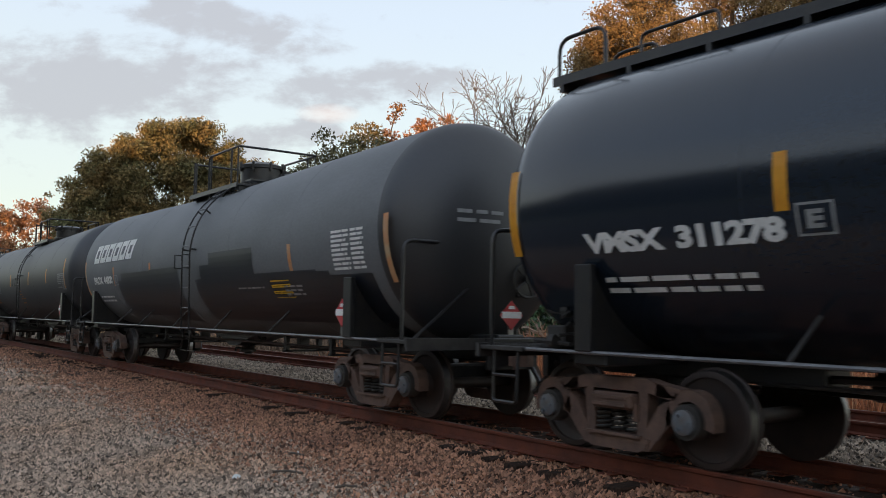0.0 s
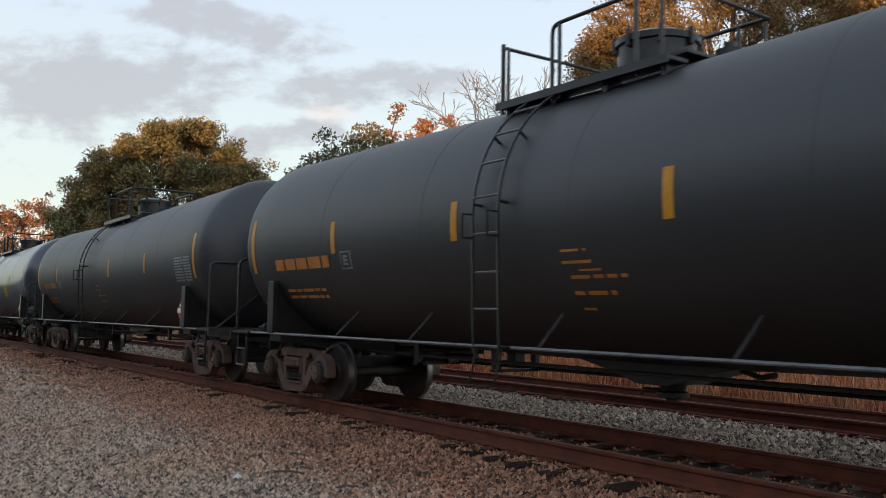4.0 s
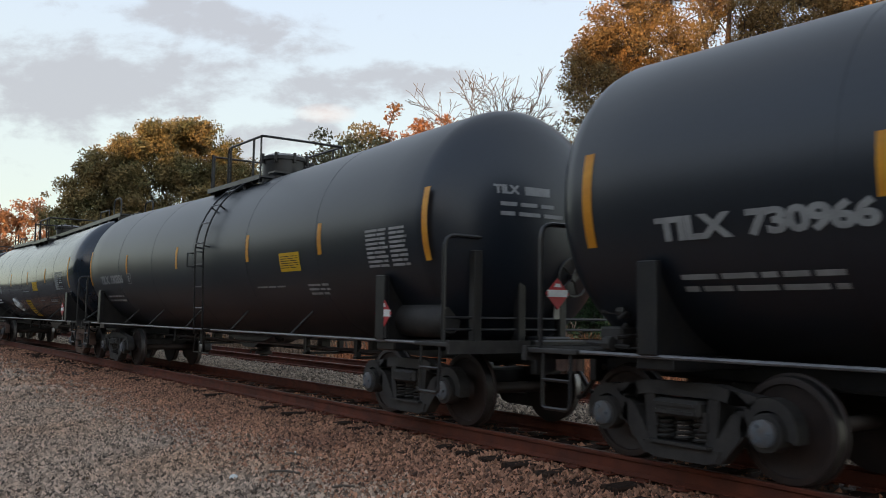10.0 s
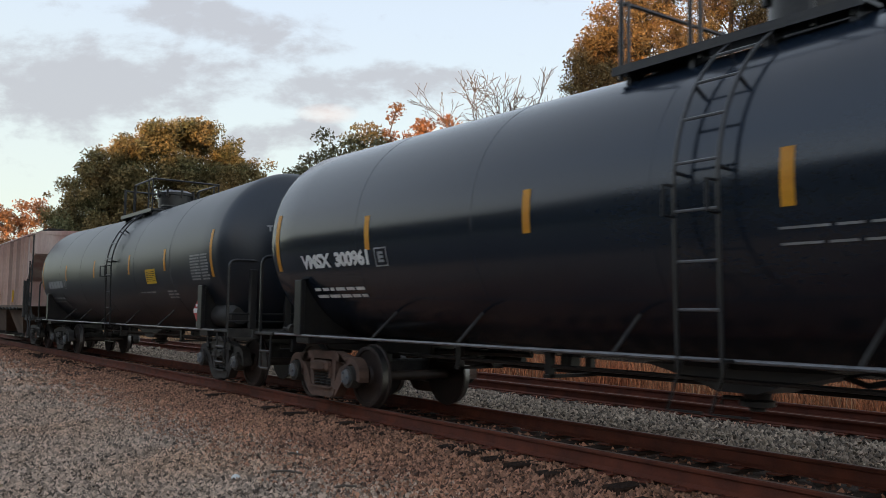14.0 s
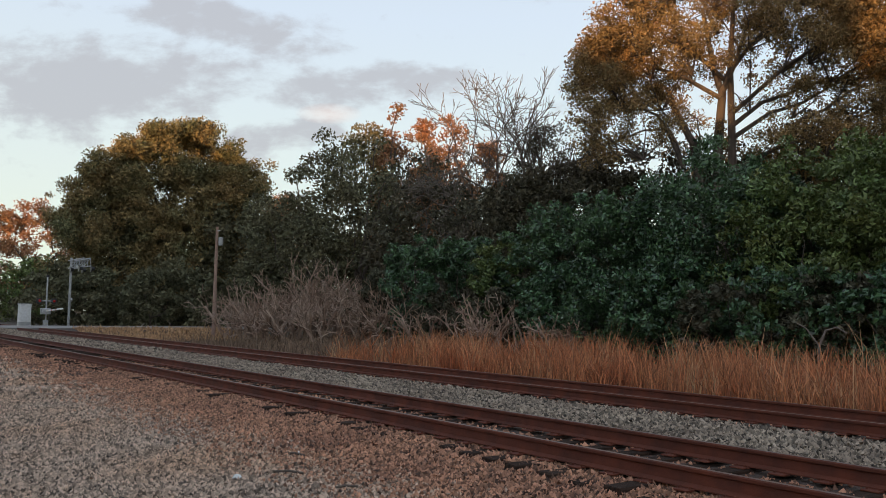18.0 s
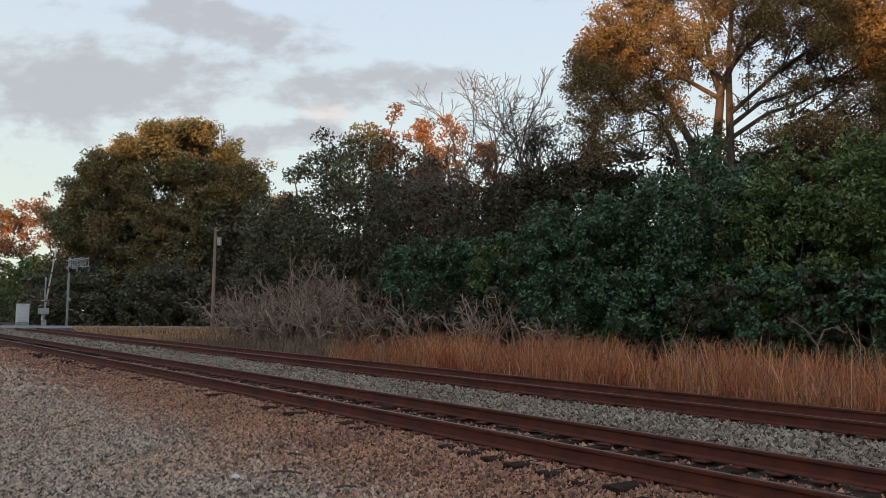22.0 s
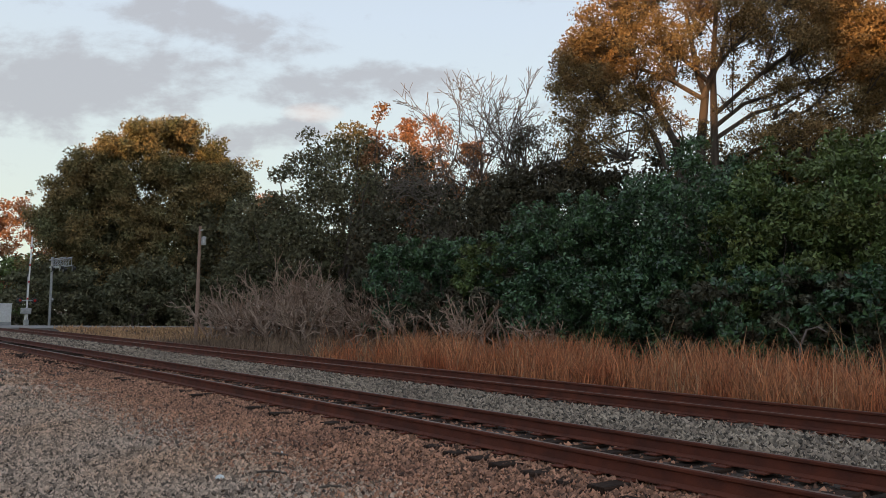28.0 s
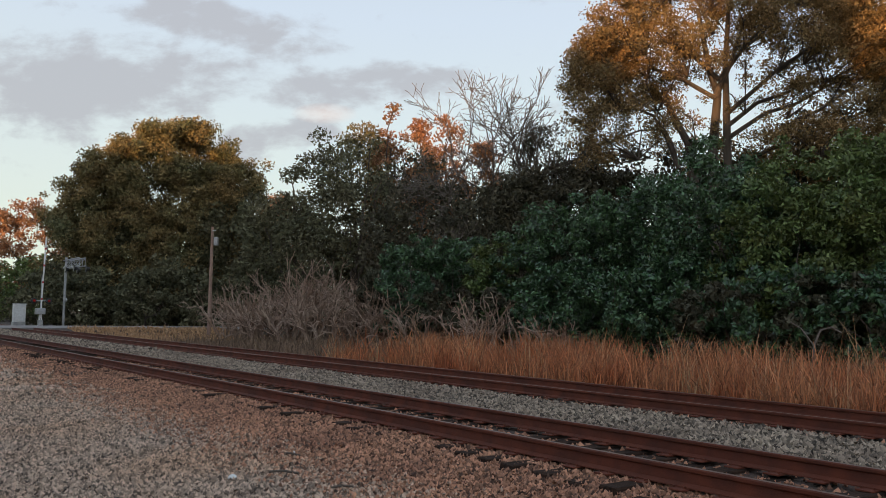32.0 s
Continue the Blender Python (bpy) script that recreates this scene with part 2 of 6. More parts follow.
M["leaf_autumn"] = material("russet_autumn_leaf", (0.42, 0.20, 0.105), 0.7, alt=(0.30, 0.16, 0.075), scale=0.4, island=.5, spec=.2)
M["leaf_dark"] = material("dull_dark_leaf", (0.095, 0.092, 0.058), 0.7, alt=(0.115, 0.095, 0.06), scale=0.3, island=.5, spec=.2)
M["grass"] = material("dry_russet_grass", (0.44, 0.132, 0.050), 0.8, alt=(0.52, 0.24, 0.11), scale=0.6, island=.65)
M["grass_pale"] = material("bleached_straw_grass", (0.60, 0.36, 0.19), 0.8, alt=(0.46, 0.26, 0.13), scale=0.45, island=.45)
M["weed"] = material("dead_brown_weed", (0.19, 0.12, 0.075), 0.85, alt=(0.26, 0.17, 0.11), scale=0.6, island=.5)
M["asphalt"] = material("grey_asphalt", (0.24, 0.22, 0.20), 0.85, alt=(0.30, 0.275, 0.25), scale=0.6, bump=.3)
M["galv"] = material("galvanised_steel", (0.5, 0.5, 0.5), 0.45, metal=0.6, alt=(0.4, 0.4, 0.4), scale=4)
M["pole_wood"] = material("weathered_pole_wood", (0.42, 0.27, 0.20), 0.9, alt=(0.33, 0.21, 0.16), scale=3, bump=.4, stretch=(1, 1, .1))
M["car_white"] = material("white_car_paint", (0.75, 0.75, 0.74), 0.25, alt=(0.7, 0.7, 0.69), scale=1, coat=.6)
M["glass"] = material("dark_car_glass", (0.015, 0.017, 0.02), 0.08, scale=1, spec=.7)
M["tyre"] = material("black_tyre", (0.02, 0.02, 0.02), 0.9, scale=8, bump=.2)
M["red_lens"] = material("red_lamp_lens", (0.4, 0.01, 0.01), 0.2, scale=4)


def hopper_paint():
    """Dusty pinkish-brown paint with rust running down between the ribs."""
    m = material("rusty_dusty_hopper_paint", (0.70, 0.56, 0.48), 0.8, alt=(0.52, 0.30, 0.25), scale=1.3, bump=.15, bump_scale=20, stretch=(2.6, 1, .25))
    return m


M["hopper"] = hopper_paint()
M["hopper_rust"] = material("rust_stained_rib", (0.40, 0.23, 0.18), 0.85, alt=(0.54, 0.38, 0.31), scale=1.6, bump=.15, bump_scale=20, stretch=(1, 1, .35), obj_random=.3)
M["hopper_pale"] = material("dusty_tan_hopper_steel", (0.17, 0.115, 0.08), 0.85, alt=(0.12, 0.08, 0.058), scale=1.5, bump=.1)


def ground_material():
    m = bpy.data.materials.new("gravel_and_soil")
    m.use_nodes = True
    n, l = m.node_tree.nodes, m.node_tree.links
    b = n["Principled BSDF"]
    b.inputs["Roughness"].default_value = 0.95
    tc, sp = n.new("ShaderNodeTexCoord"), n.new("ShaderNodeSeparateXYZ")
    l.new(tc.outputs["Object"], sp.inputs[0])
    wob = n.new("ShaderNodeTexNoise")
    wob.inputs["Scale"].default_value, wob.inputs["Detail"].default_value = 0.5, 6
    l.new(tc.outputs["Object"], wob.inputs["Vector"])
    y = n.new("ShaderNodeMath")
    y.operation = "MULTIPLY_ADD"
    l.new(wob.outputs["Fac"], y.inputs[0])
    y.inputs[1].default_value = 2.2
    l.new(sp.outputs[1], y.inputs[2])
    mr = n.new("ShaderNodeMapRange")
    mr.inputs["From Min"].default_value, mr.inputs["From Max"].default_value = -20.0, 40.0
    l.new(y.outputs[0], mr.inputs["Value"])
    ramp = n.new("ShaderNodeValToRGB")
    cr = ramp.color_ramp
    # stops under the loose stones are darkened to stand for shade in the gaps
    stops = ((-20, (0.12, 0.11, 0.06)), (-6, (0.11, 0.092, 0.077)), (3.5, (0.09, 0.072, 0.058)), (5.6, (0.068, 0.045, 0.033)), (7.5, (0.06, 0.037, 0.026)),
             (9.9, (0.09, 0.06, 0.046)), (10.4, (0.11, 0.098, 0.088)), (12.3, (0.11, 0.098, 0.088)), (13.4, (0.14, 0.09, 0.065)),
             (16.6, (0.15, 0.105, 0.06)), (24, (0.11, 0.075, 0.045)), (32, (0.05, 0.04, 0.026)))
    for i, (at, c) in enumerate(stops):
        e = cr.elements[i] if i < 2 else cr.elements.new(0.5)
        e.position, e.color = (at + 20) / 60, (*c, 1)
    l.new(mr.outputs[0], ramp.inputs[0])
    vor = n.new("ShaderNodeTexVoronoi")
    vor.inputs["Scale"].default_value = 28.0
    l.new(tc.outputs["Object"], vor.inputs["Vector"])
    mp = n.new("ShaderNodeMapRange")
    mp.inputs["To Min"].default_value, mp.inputs["To Max"].default_value = 0.55, 1.45
    bw = n.new("ShaderNodeRGBToBW")
    l.new(vor.outputs["Color"], bw.inputs[0])
    l.new(bw.outputs[0], mp.inputs["Value"])
    hsv = n.new("ShaderNodeHueSaturation")
    l.new(ramp.outputs[0], hsv.inputs["Color"])
    l.new(mp.outputs[0], hsv.inputs["Value"])
    l.new(hsv.outputs[0], b.inputs["Base Color"])
    bp = n.new("ShaderNodeBump")
    bp.invert = True
    bp.inputs["Strength"].default_value, bp.inputs["Distance"].default_value = 0.8, 0.03
    l.new(vor.outputs["Distance"], bp.inputs["Height"])
    l.new(bp.outputs[0], b.inputs["Normal"])
    return m


M["ground"] = ground_material()


# ---- mesh tools ----
class Shape:
    """Collects vertices and faces of one mesh."""

    def __init__(self):
        self.v, self.f, self.k = [], [], []

    def add(self, verts, faces, slot=0):
        o = len(self.v)
        self.v += [tuple(p) for p in verts]
        self.f += [tuple(i + o for i in q) for q in faces]
        self.k += [slot] * len(faces)
        return self

    def box(self, a, b, slot=0, c=0.0):
        """An axis-parallel block from corner a to corner b; c: chamfer of its upright and long edges."""
        (x0, y0, z0), (x1, y1, z1) = a, b
        if c:
            c = min(c, (x1 - x0) * .3, (y1 - y0) * .3, (z1 - z0) * .3)
            rings = []
            for z, i in ((z0, c), (z0 + c, 0), (z1 - c, 0), (z1, c)):
                rings.append([(x0 + c + i * 0, y0 + i, z), (x1 - c, y0 + i, z), (x1 - i, y0 + c, z), (x1 - i, y1 - c, z),
                              (x1 - c, y1 - i, z), (x0 + c, y1 - i, z), (x0 + i, y1 - c, z), (x0 + i, y0 + c, z)])
            vs = [p for r in rings for p in r]
            fs = [tuple(range(7, -1, -1)), tuple(range(24, 32))]
            for r in range(3):
                for i in range(8):
                    j = (i + 1) % 8
                    fs.append((r * 8 + i, r * 8 + j, r * 8 + 8 + j, r * 8 + 8 + i))
            return self.add(vs, fs, slot)
        vs = [(x0, y0, z0), (x1, y0, z0), (x1, y1, z0), (x0, y1, z0), (x0, y0, z1), (x1, y0, z1), (x1, y1, z1), (x0, y1, z1)]
        return self.add(vs, [(3, 2, 1, 0), (4, 5, 6, 7), (0, 1, 5, 4), (1, 2, 6, 5), (2, 3, 7, 6), (3, 0, 4, 7)], slot)

    def tube(self, pts, r, sides=8, slot=0, r2=None, cap=True):
        """A round bar along the points; r to r2 in radius."""
        pts = [Vector(p) for p in pts]
        vs, fs, n = [], [], len(pts)
        ref = None
        for i, p in enumerate(pts):
            d = (pts[min(i + 1, n - 1)] - pts[max(i - 1, 0)]).normalized()
            if ref is None:
                ref = d.orthogonal().normalized()
            s = (ref - d * ref.dot(d)).normalized()
            ref = s
            u = d.cross(s)
            rr = r if r2 is None else r + (r2 - r) * i / max(n - 1, 1)
            for k in range(sides):
                a = math.tau * k / sides
                vs.append(p + (s * math.cos(a) + u * math.sin(a)) * rr)
        for i in range(n - 1):
            for k in range(sides):
                j = (k + 1) % sides
                fs.append((i * sides + k, i * sides + j, (i + 1) * sides + j, (i + 1) * sides + k))
        if cap:
            fs.append(tuple(range(sides - 1, -1, -1)))
            fs.append(tuple(range((n - 1) * sides, n * sides)))
        return self.add(vs, fs, slot)

    def lathe(self, prof, sides=32, axis="x", at=(0, 0, 0), slot=0, cap=True):
        """Turns the profile ((along, radius), ...) round an axis."""
        vs, fs = [], []
        for s, r in prof:
            for k in range(sides):
                a = math.tau * k / sides
                c, d = r * math.cos(a), r * math.sin(a)
                p = {"x": (s, c, d), "y": (d, s, c), "z": (c, d, s)}[axis]
                vs.append((p[0] + at[0], p[1] + at[1], p[2] + at[2]))
        for i in range(len(prof) - 1):
            for k in range(sides):
                j = (k + 1) % sides
                fs.append((i * sides + k, i * sides + j, (i + 1) * sides + j, (i + 1) * sides + k))
        if cap:
            fs.append(tuple(range(sides - 1, -1, -1)))
            fs.append(tuple(range((len(prof) - 1) * sides, len(prof) * sides)))
        return self.add(vs, fs, slot)

    def slab(self, outline, d0, d1, axis="y", slot=0):
        """A flat outline of points, made thick from d0 to d1 along the axis."""
        n = len(outline)

        def put(a, b, d):
            return {"y": (a, d, b), "x": (d, a, b), "z": (a, b, d)}[axis]
        vs = [put(a, b, d0) for a, b in outline] + [put(a, b, d1) for a, b in outline]
        fs = [tuple(range(n)), tuple(range(2 * n - 1, n - 1, -1))]
        fs += [(i, n + i, n + (i + 1) % n, (i + 1) % n) for i in range(n)]
        return self.add(vs, fs, slot)

    def mesh(self, name, mats, smooth=False, fix=True, sharp=40):
        me = bpy.data.meshes.new(name)
        me.from_pydata(self.v, [], self.f)
        for m in (mats if isinstance(mats, (list, tuple)) else [mats]):
            me.materials.append(m)
        if any(self.k):
            me.polygons.foreach_set("material_index", self.k)
        if fix:
            bm = bmesh.new()
            bm.from_mesh(me)
            bmesh.ops.recalc_face_normals(bm, faces=bm.faces)
            bm.to_mesh(me)
            bm.free()
        if smooth:
            me.polygons.foreach_set("use_smooth", [True] * len(me.polygons))
            me.set_sharp_from_angle(angle=radians(sharp))
        me.update()
        return me


def part(name, shape, mats, parent, label="", smooth=False, at=None, kind=""):
    """Links a shape, or a finished mesh, as one part under its thing."""
    me = shape.mesh(name, mats, smooth) if isinstance(shape, Shape) else shape
    ob = new(name, me)
    ob.parent = parent
    if at is not None:
        ob.matrix_basis = at
    return tagged(ob, label, kind=kind)


def quads_mesh(name, verts, mats, slots=None):
    """A mesh of loose leaves or blades from an array of shape (n, corners, 3)."""
    n, k = verts.shape[:2]
    me = bpy.data.meshes.new(name)
    me.vertices.add(n * k)
    me.vertices.foreach_set("co", verts.astype(np.float32).ravel())
    me.loops.add(n * k)
    me.loops.foreach_set("vertex_index", np.arange(n * k, dtype=np.int32))
    me.polygons.add(n)
    me.polygons.foreach_set("loop_start", np.arange(0, n * k, k, dtype=np.int32))
    for m in (mats if isinstance(mats, (list, tuple)) else [mats]):
        me.materials.append(m)
    if slots is not None:
        me.polygons.foreach_set("material_index", slots.astype(np.int32))
    me.update(calc_edges=True)
    return me


def text_mesh(words, bold=0.0):
    """The outline of words in the built-in font, filled, flat, one unit high, from x = 0."""
    cu = bpy.data.curves.new("words", "FONT")
    cu.body, cu.offset, cu.resolution_u, cu.space_character = words, bold, 3, .92
    ob = new("words", cu)
    dg = bpy.context.evaluated_depsgraph_get()
    me = bpy.data.meshes.new_from_object(ob.evaluated_get(dg))
    bpy.data.objects.remove(ob)
    co = np.zeros(len(me.vertices) * 3)
    me.vertices.foreach_get("co", co)
    co = co.reshape(-1, 3)
    fs = [tuple(q.vertices) for q in me.polygons]
    bpy.data.meshes.remove(me)
    co[:, :2] -= co[:, :2].min(0)
    return co[:, :2] / co[:, :2].max(0), fs


MARKS = {w: text_mesh(w.replace(" ", "  "), 0.05) for w in ("VMSX 311278", "TILX 192826", "VMSX 311323", "CTCX 302776", "TILX 730966", "TILX 730356",
         "VMSX 311118", "VMSX 300814", "VMSX 300961", "PL", "CX", "NATX 302919", "NATX 302565", "NATX 303864", "PROX 44800", "E", "VMSX", "TILX", "CTCX")}


# ---- ground ----
def smooth01(v, a, b):
    u = np.clip((v - a) / (b - a), 0, 1)
    return u * u * (3 - 2 * u)


def ground_z(x, y):
    """Height of the soil and gravel; rail tops are at 0."""
    x, y = np.asarray(x, float), np.asarray(y, float)
    z = np.interp(y, [-400, -30, 2, 5.2, 6.0, 6.4, 8.7, 9.6, 10.6, 11.3, 14.0, 15.6, 20, 30, 60, 400],
                  [-.6, -.5, -.42, -.37, -.298, -.248, -.245, -.24, -.24, -.235, -.235, -.62, -.55, -.5, -.2, 0.5])
    z = z + 0.02 * np.sin(x * 1.3 + y * .7) * np.sin(y * 1.9 - x * .4) * (np.abs(y - 7.5) > 1.6)
    on_road = 1 - smooth01(np.abs(x + 76), 4.5, 12)
    out = np.minimum(1, smooth01(np.abs(y - 7.47), 1.4, 2.2)) * np.minimum(1, smooth01(np.abs(y - 12.66), 1.4, 2.2))
    return z + on_road * out * (-0.03 - z) * (y > -40) * (y < 80)


def build_ground():
    xs = np.concatenate([np.linspace(-2500, -160, 14), np.linspace(-150, -45, 70), np.linspace(-44, 12, 113), np.linspace(14, 60, 12), np.linspace(80, 2500, 14)])
    ys = np.concatenate([np.linspace(-2500, -80, 10), np.linspace(-60, 0, 16), np.linspace(.5, 18, 71), np.linspace(19, 70, 40), np.linspace(80, 2500, 14)])
    gx, gy = np.meshgrid(xs, ys, indexing="ij")
    gz = ground_z(gx, gy)
    v = np.stack([gx, gy, gz], -1).reshape(-1, 3)
    m = len(ys)
    f = [(i * m + j, (i + 1) * m + j, (i + 1) * m + j + 1, i * m + j + 1) for i in range(len(xs) - 1) for j in range(m - 1)]
    me = bpy.data.meshes.new("ground")
    me.from_pydata(v.tolist(), [], f)
    me.materials.append(M["ground"])
    me.polygons.foreach_set("use_smooth", [True] * len(me.polygons))
    tagged(new("ground", me), "grey and rust-brown gravel and soil beside the railway", "ground", kind="structure")


build_ground()


def build_road():
    s = Shape()
    ys = [-52, -30, -10, 0, 4.8, 5.6, 6.68, 6.69, 8.2, 8.25, 10, 11.87, 11.88, 13.4, 13.45, 15.5, 18, 25, 40, 60, 90, 130, 170]
    prev = None
    for yy in ys:
        z = float(np.interp(yy, [-52, -10, 5, 15, 40, 170], [-.3, -.1, .012, .03, .05, .35]))
        row = [(-80.2, yy, z - .05), (-79.9, yy, z), (-76, yy, z + .04), (-72.1, yy, z), (-71.8, yy, z - .05)]
        if prev:
            s.add(prev + row, [(i, i + 1, 6 + i, 5 + i) for i in range(4)])
        prev = row
    # a skirt gives the sheet its thickness
    o = Shape()
    o.v, o.f, o.k = s.v, s.f, s.k
    ob = tagged(new("road", o.mesh("road", M["asphalt"])), "worn grey asphalt road over the level crossing", "road", kind="structure")
    sol = ob.modifiers.new("thick", "SOLIDIFY")
    sol.thickness, sol.offset = 0.12, -1


build_road()


# ---- the two tracks ----
def rail_shape(x0, x1):
    prof = [(-.076, -.186), (.076, -.186), (.076, -.174), (.012, -.150), (.009, -.052), (.034, -.040), (.037, -.012), (.029, 0), (-.029, 0), (-.037, -.012), (-.034, -.040), (-.009, -.052), (-.012, -.150), (-.076, -.174)]
    s, n = Shape(), 14
    for i in range(n):
        (a, b), (c, d) = prof[i], prof[(i + 1) % n]
        s.add([(x0, a, b), (x1, a, b), (x1, c, d), (x0, c, d)], [(0, 1, 2, 3)], 1 if i == 7 else 0)
    s.add([(x0, a, b) for a, b in prof], [tuple(range(n))])
    s.add([(x1, a, b) for a, b in prof], [tuple(range(n - 1, -1, -1))])
    return s


def tie_mesh(seed, length=2.59):
    rnd = random.Random(seed)
    s = Shape()
    s.box((-.115, -length / 2, -.39), (.115, length / 2, -.205), c=.012)
    s.v = [(x + rnd.uniform(-.006, .006), y + rnd.uniform(-.012, .012), z + rnd.uniform(-.006, .004)) for x, y, z in s.v]
    return s.mesh("tie", M["tie"])


def build_track(name, label, yc, parts_from, parts_to, lift):
    root = tagged(new(name), label, "railway track", kind="structure")
    root.location = (0, yc, 0)
    rail = rail_shape(-700, 700).mesh("rail", [M["rail"], M["rail_top"]], fix=True)
    for y in (-.755, .755):
        part("rail", rail, None, root, at=pose(0, y, 0))
    rnd = random.Random(int(yc * 10))
    meshes = [tie_mesh(i) for i in range(5)]
    plate = Shape().box((-.09, -.18, -.205), (.09, .18, -.187), c=.004)
    for sx in (-.06, .06):
        for sy in (-.11, .11):
            plate.tube([(sx, sy, -.2), (sx, sy, -.165)], .013, 6)
    plate = plate.mesh("tie_plate", M["rail"])
    rest = Shape()
    x, i = -260.0, 0
    while x < 60:
        x += .5 + rnd.uniform(-.035, .035)
        dz, turn = rnd.uniform(-.06, .02) + lift, rnd.uniform(-2.0, 2.0)
        dy = rnd.uniform(-.08, .08)
        if parts_from < x < parts_to:
            part("tie", meshes[i % 5], None, root, at=pose(x, dy, min(dz, 0), 0, 0, turn))
            if x > -32:
                for y in (-.755, .755):
                    part("tie_plate", plate, None, root, at=pose(x, y, 0))
        else:
            rest.box((x - .115, -1.3 + dy, -.39), (x + .115, 1.3 + dy, -.206 + min(dz, 0)))
        i += 1
    part("far_ties", rest.mesh("far_ties", M["tie"], fix=False), None, root, kind="stuff")
    return root


build_track("near_track", "rusty-brown rails on dark wooden ties", NEAR_Y, -60, 2, 0)
build_track("far_track", "rusty rails beside tall dry grass", FAR_Y, -60, 2, -.01)


# ---- loose stones ----
def stones(name, label, mats, n, xr, yr, size, seed, sink=.25, weight=None, clear=()):
    """Many small angular stones lying on the ground in a strip."""
    rg = np.random.default_rng(seed)
    x, y = rg.uniform(*xr, n), rg.uniform(*yr, n)
    if weight is not None:
        keep = rg.random(n) < weight(x, y)
        x, y = x[keep], y[keep]
    for yc in clear:
        for dy in (-.755, .755):
            keep = np.abs(y - yc - dy) > .085
            x, y = x[keep], y[keep]
    n = len(x)
    s = size * rg.uniform(.6, 1.5, n)
    base = np.array([(1, 0, -.25), (-.5, .87, -.25), (-.5, -.87, -.25), (0, 0, 1)], float)
    tri = np.array([(0, 1, 3), (1, 2, 3), (2, 0, 3)])
    v = base[None] * rg.uniform(.65, 1.25, (n, 4, 3)) + rg.uniform(-.28, .28, (n, 4, 3))
    a = rg.uniform(0, math.tau, n)
    c, d = np.cos(a)[:, None], np.sin(a)[:, None]
    tilt = rg.uniform(-.8, .8, n)
    ct, st = np.cos(tilt)[:, None], np.sin(tilt)[:, None]
    vy, vz = v[..., 1] * ct - v[..., 2] * st, v[..., 1] * st + v[..., 2] * ct
    vx = v[..., 0] * 1.2
    v = np.stack([vx * c - vy * d, vx * d + vy * c, vz * 1.05], -1) * s[:, None, None] * .5
    v[..., 0] += x[:, None]
    v[..., 1] += y[:, None]
    v[..., 2] += (ground_z(x, y) + s * (.5 - sink) * .6 + rg.uniform(-.014, .02, n) * (s / .055))[:, None]
    me = bpy.data.meshes.new(name)
    me.vertices.add(n * 4)
    me.vertices.foreach_set("co", v.astype(np.float32).ravel())
    idx = (tri[None] + (np.arange(n) * 4)[:, None, None]).astype(np.int32)
    me.loops.add(n * 9)
    me.loops.foreach_set("vertex_index", idx.ravel())
    me.polygons.add(n * 3)
    me.polygons.foreach_set("loop_start", np.arange(0, n * 9, 3, dtype=np.int32))
    for m in (mats if isinstance(mats, (list, tuple)) else [mats]):
        me.materials.append(m)
    me.update(calc_edges=True)
    tagged(new(name, me), label, "gravel", kind="stuff")


def band(lo, hi, soft):
    return lambda x, y: smooth01(y + .5 * np.sin(x * 1.7) * .4, lo, lo + soft) * (1 - smooth01(y + .5 * np.sin(x * 1.7) * .4, hi - soft, hi))


def odd_bits():
    for x, y, s in ((-8.72, 3.62, .05), (-9.9, 4.9, .03)):
        z = float(ground_z(x, y))
        st = Shape().lathe([(-.8 * s, .3 * s), (-.4 * s, .9 * s), (.1 * s, 1.0 * s), (.6 * s, .7 * s), (.8 * s, .2 * s)], 10, "z", (0, 0, 0))
        ob = tagged(new("pale_stone", st.mesh("pale_stone", M["white"], smooth=True)), "smooth pale stone lying on the gravel", "stone")
        ob.location = (x, y, z + s * .7)
    for x, y, turn, ln in ((-8.6, 4.15, 40, .35), (-9.7, 4.75, 30, .3), (-7.6, 4.3, 70, .22)):
        st = Shape().tube([(-ln / 2, 0, 0), (0, .03, .012), (ln / 2, -.01, .004)], .014, 6)
        ob = tagged(new("twig", st.mesh("twig", M["bark"])), "dark dead twig lying on the gravel", "twig")
        ob.matrix_basis = pose(x, y, float(ground_z(x, y)) + .045, 0, 0, turn)


odd_bits()
stones("gravel_lot", "grey-brown crushed stone lot", M["stone"], 150000, (-19, -4.6), (.5, 5.9), .043, 1, .12, weight=lambda x, y: (y > -.125 * x) * (1 - smooth01(y, 3.6, 5.6)))
stones("gravel_lot_beyond", "grey-brown crushed stone lot", M["stone"], 26000, (-45, -19), (2, 6), .075, 2, weight=lambda x, y: (y > -.125 * x) * (1 - smooth01(y, 3.6, 5.6)))
stones("shoulder_gravel", "rust-dusted brown shoulder stones beside the track", M["stone_brown"], 105000, (-24, -3.5), (3.4, 6.75), .044, 3, .12, weight=lambda x, y: smooth01(y, 3.4, 5.2))
stones("shoulder_gravel_beyond", "rust-dusted brown shoulder stones beside the track", M["stone_brown"], 15000, (-50, -24), (3.4, 6.75), .06, 4, weight=lambda x, y: smooth01(y, 3.4, 5.2))
stones("track_ballast", "brown ballast between the ties", M["stone_brown"], 13000, (-32, -2), (6.2, 8.75), .05, 5, clear=(NEAR_Y,), sink=.55)
stones("middle_ballast", "light grey crushed ballast between the tracks", M["ballast"], 48000, (-34, -1), (8.5, 11.6), .056, 6, sink=.1)
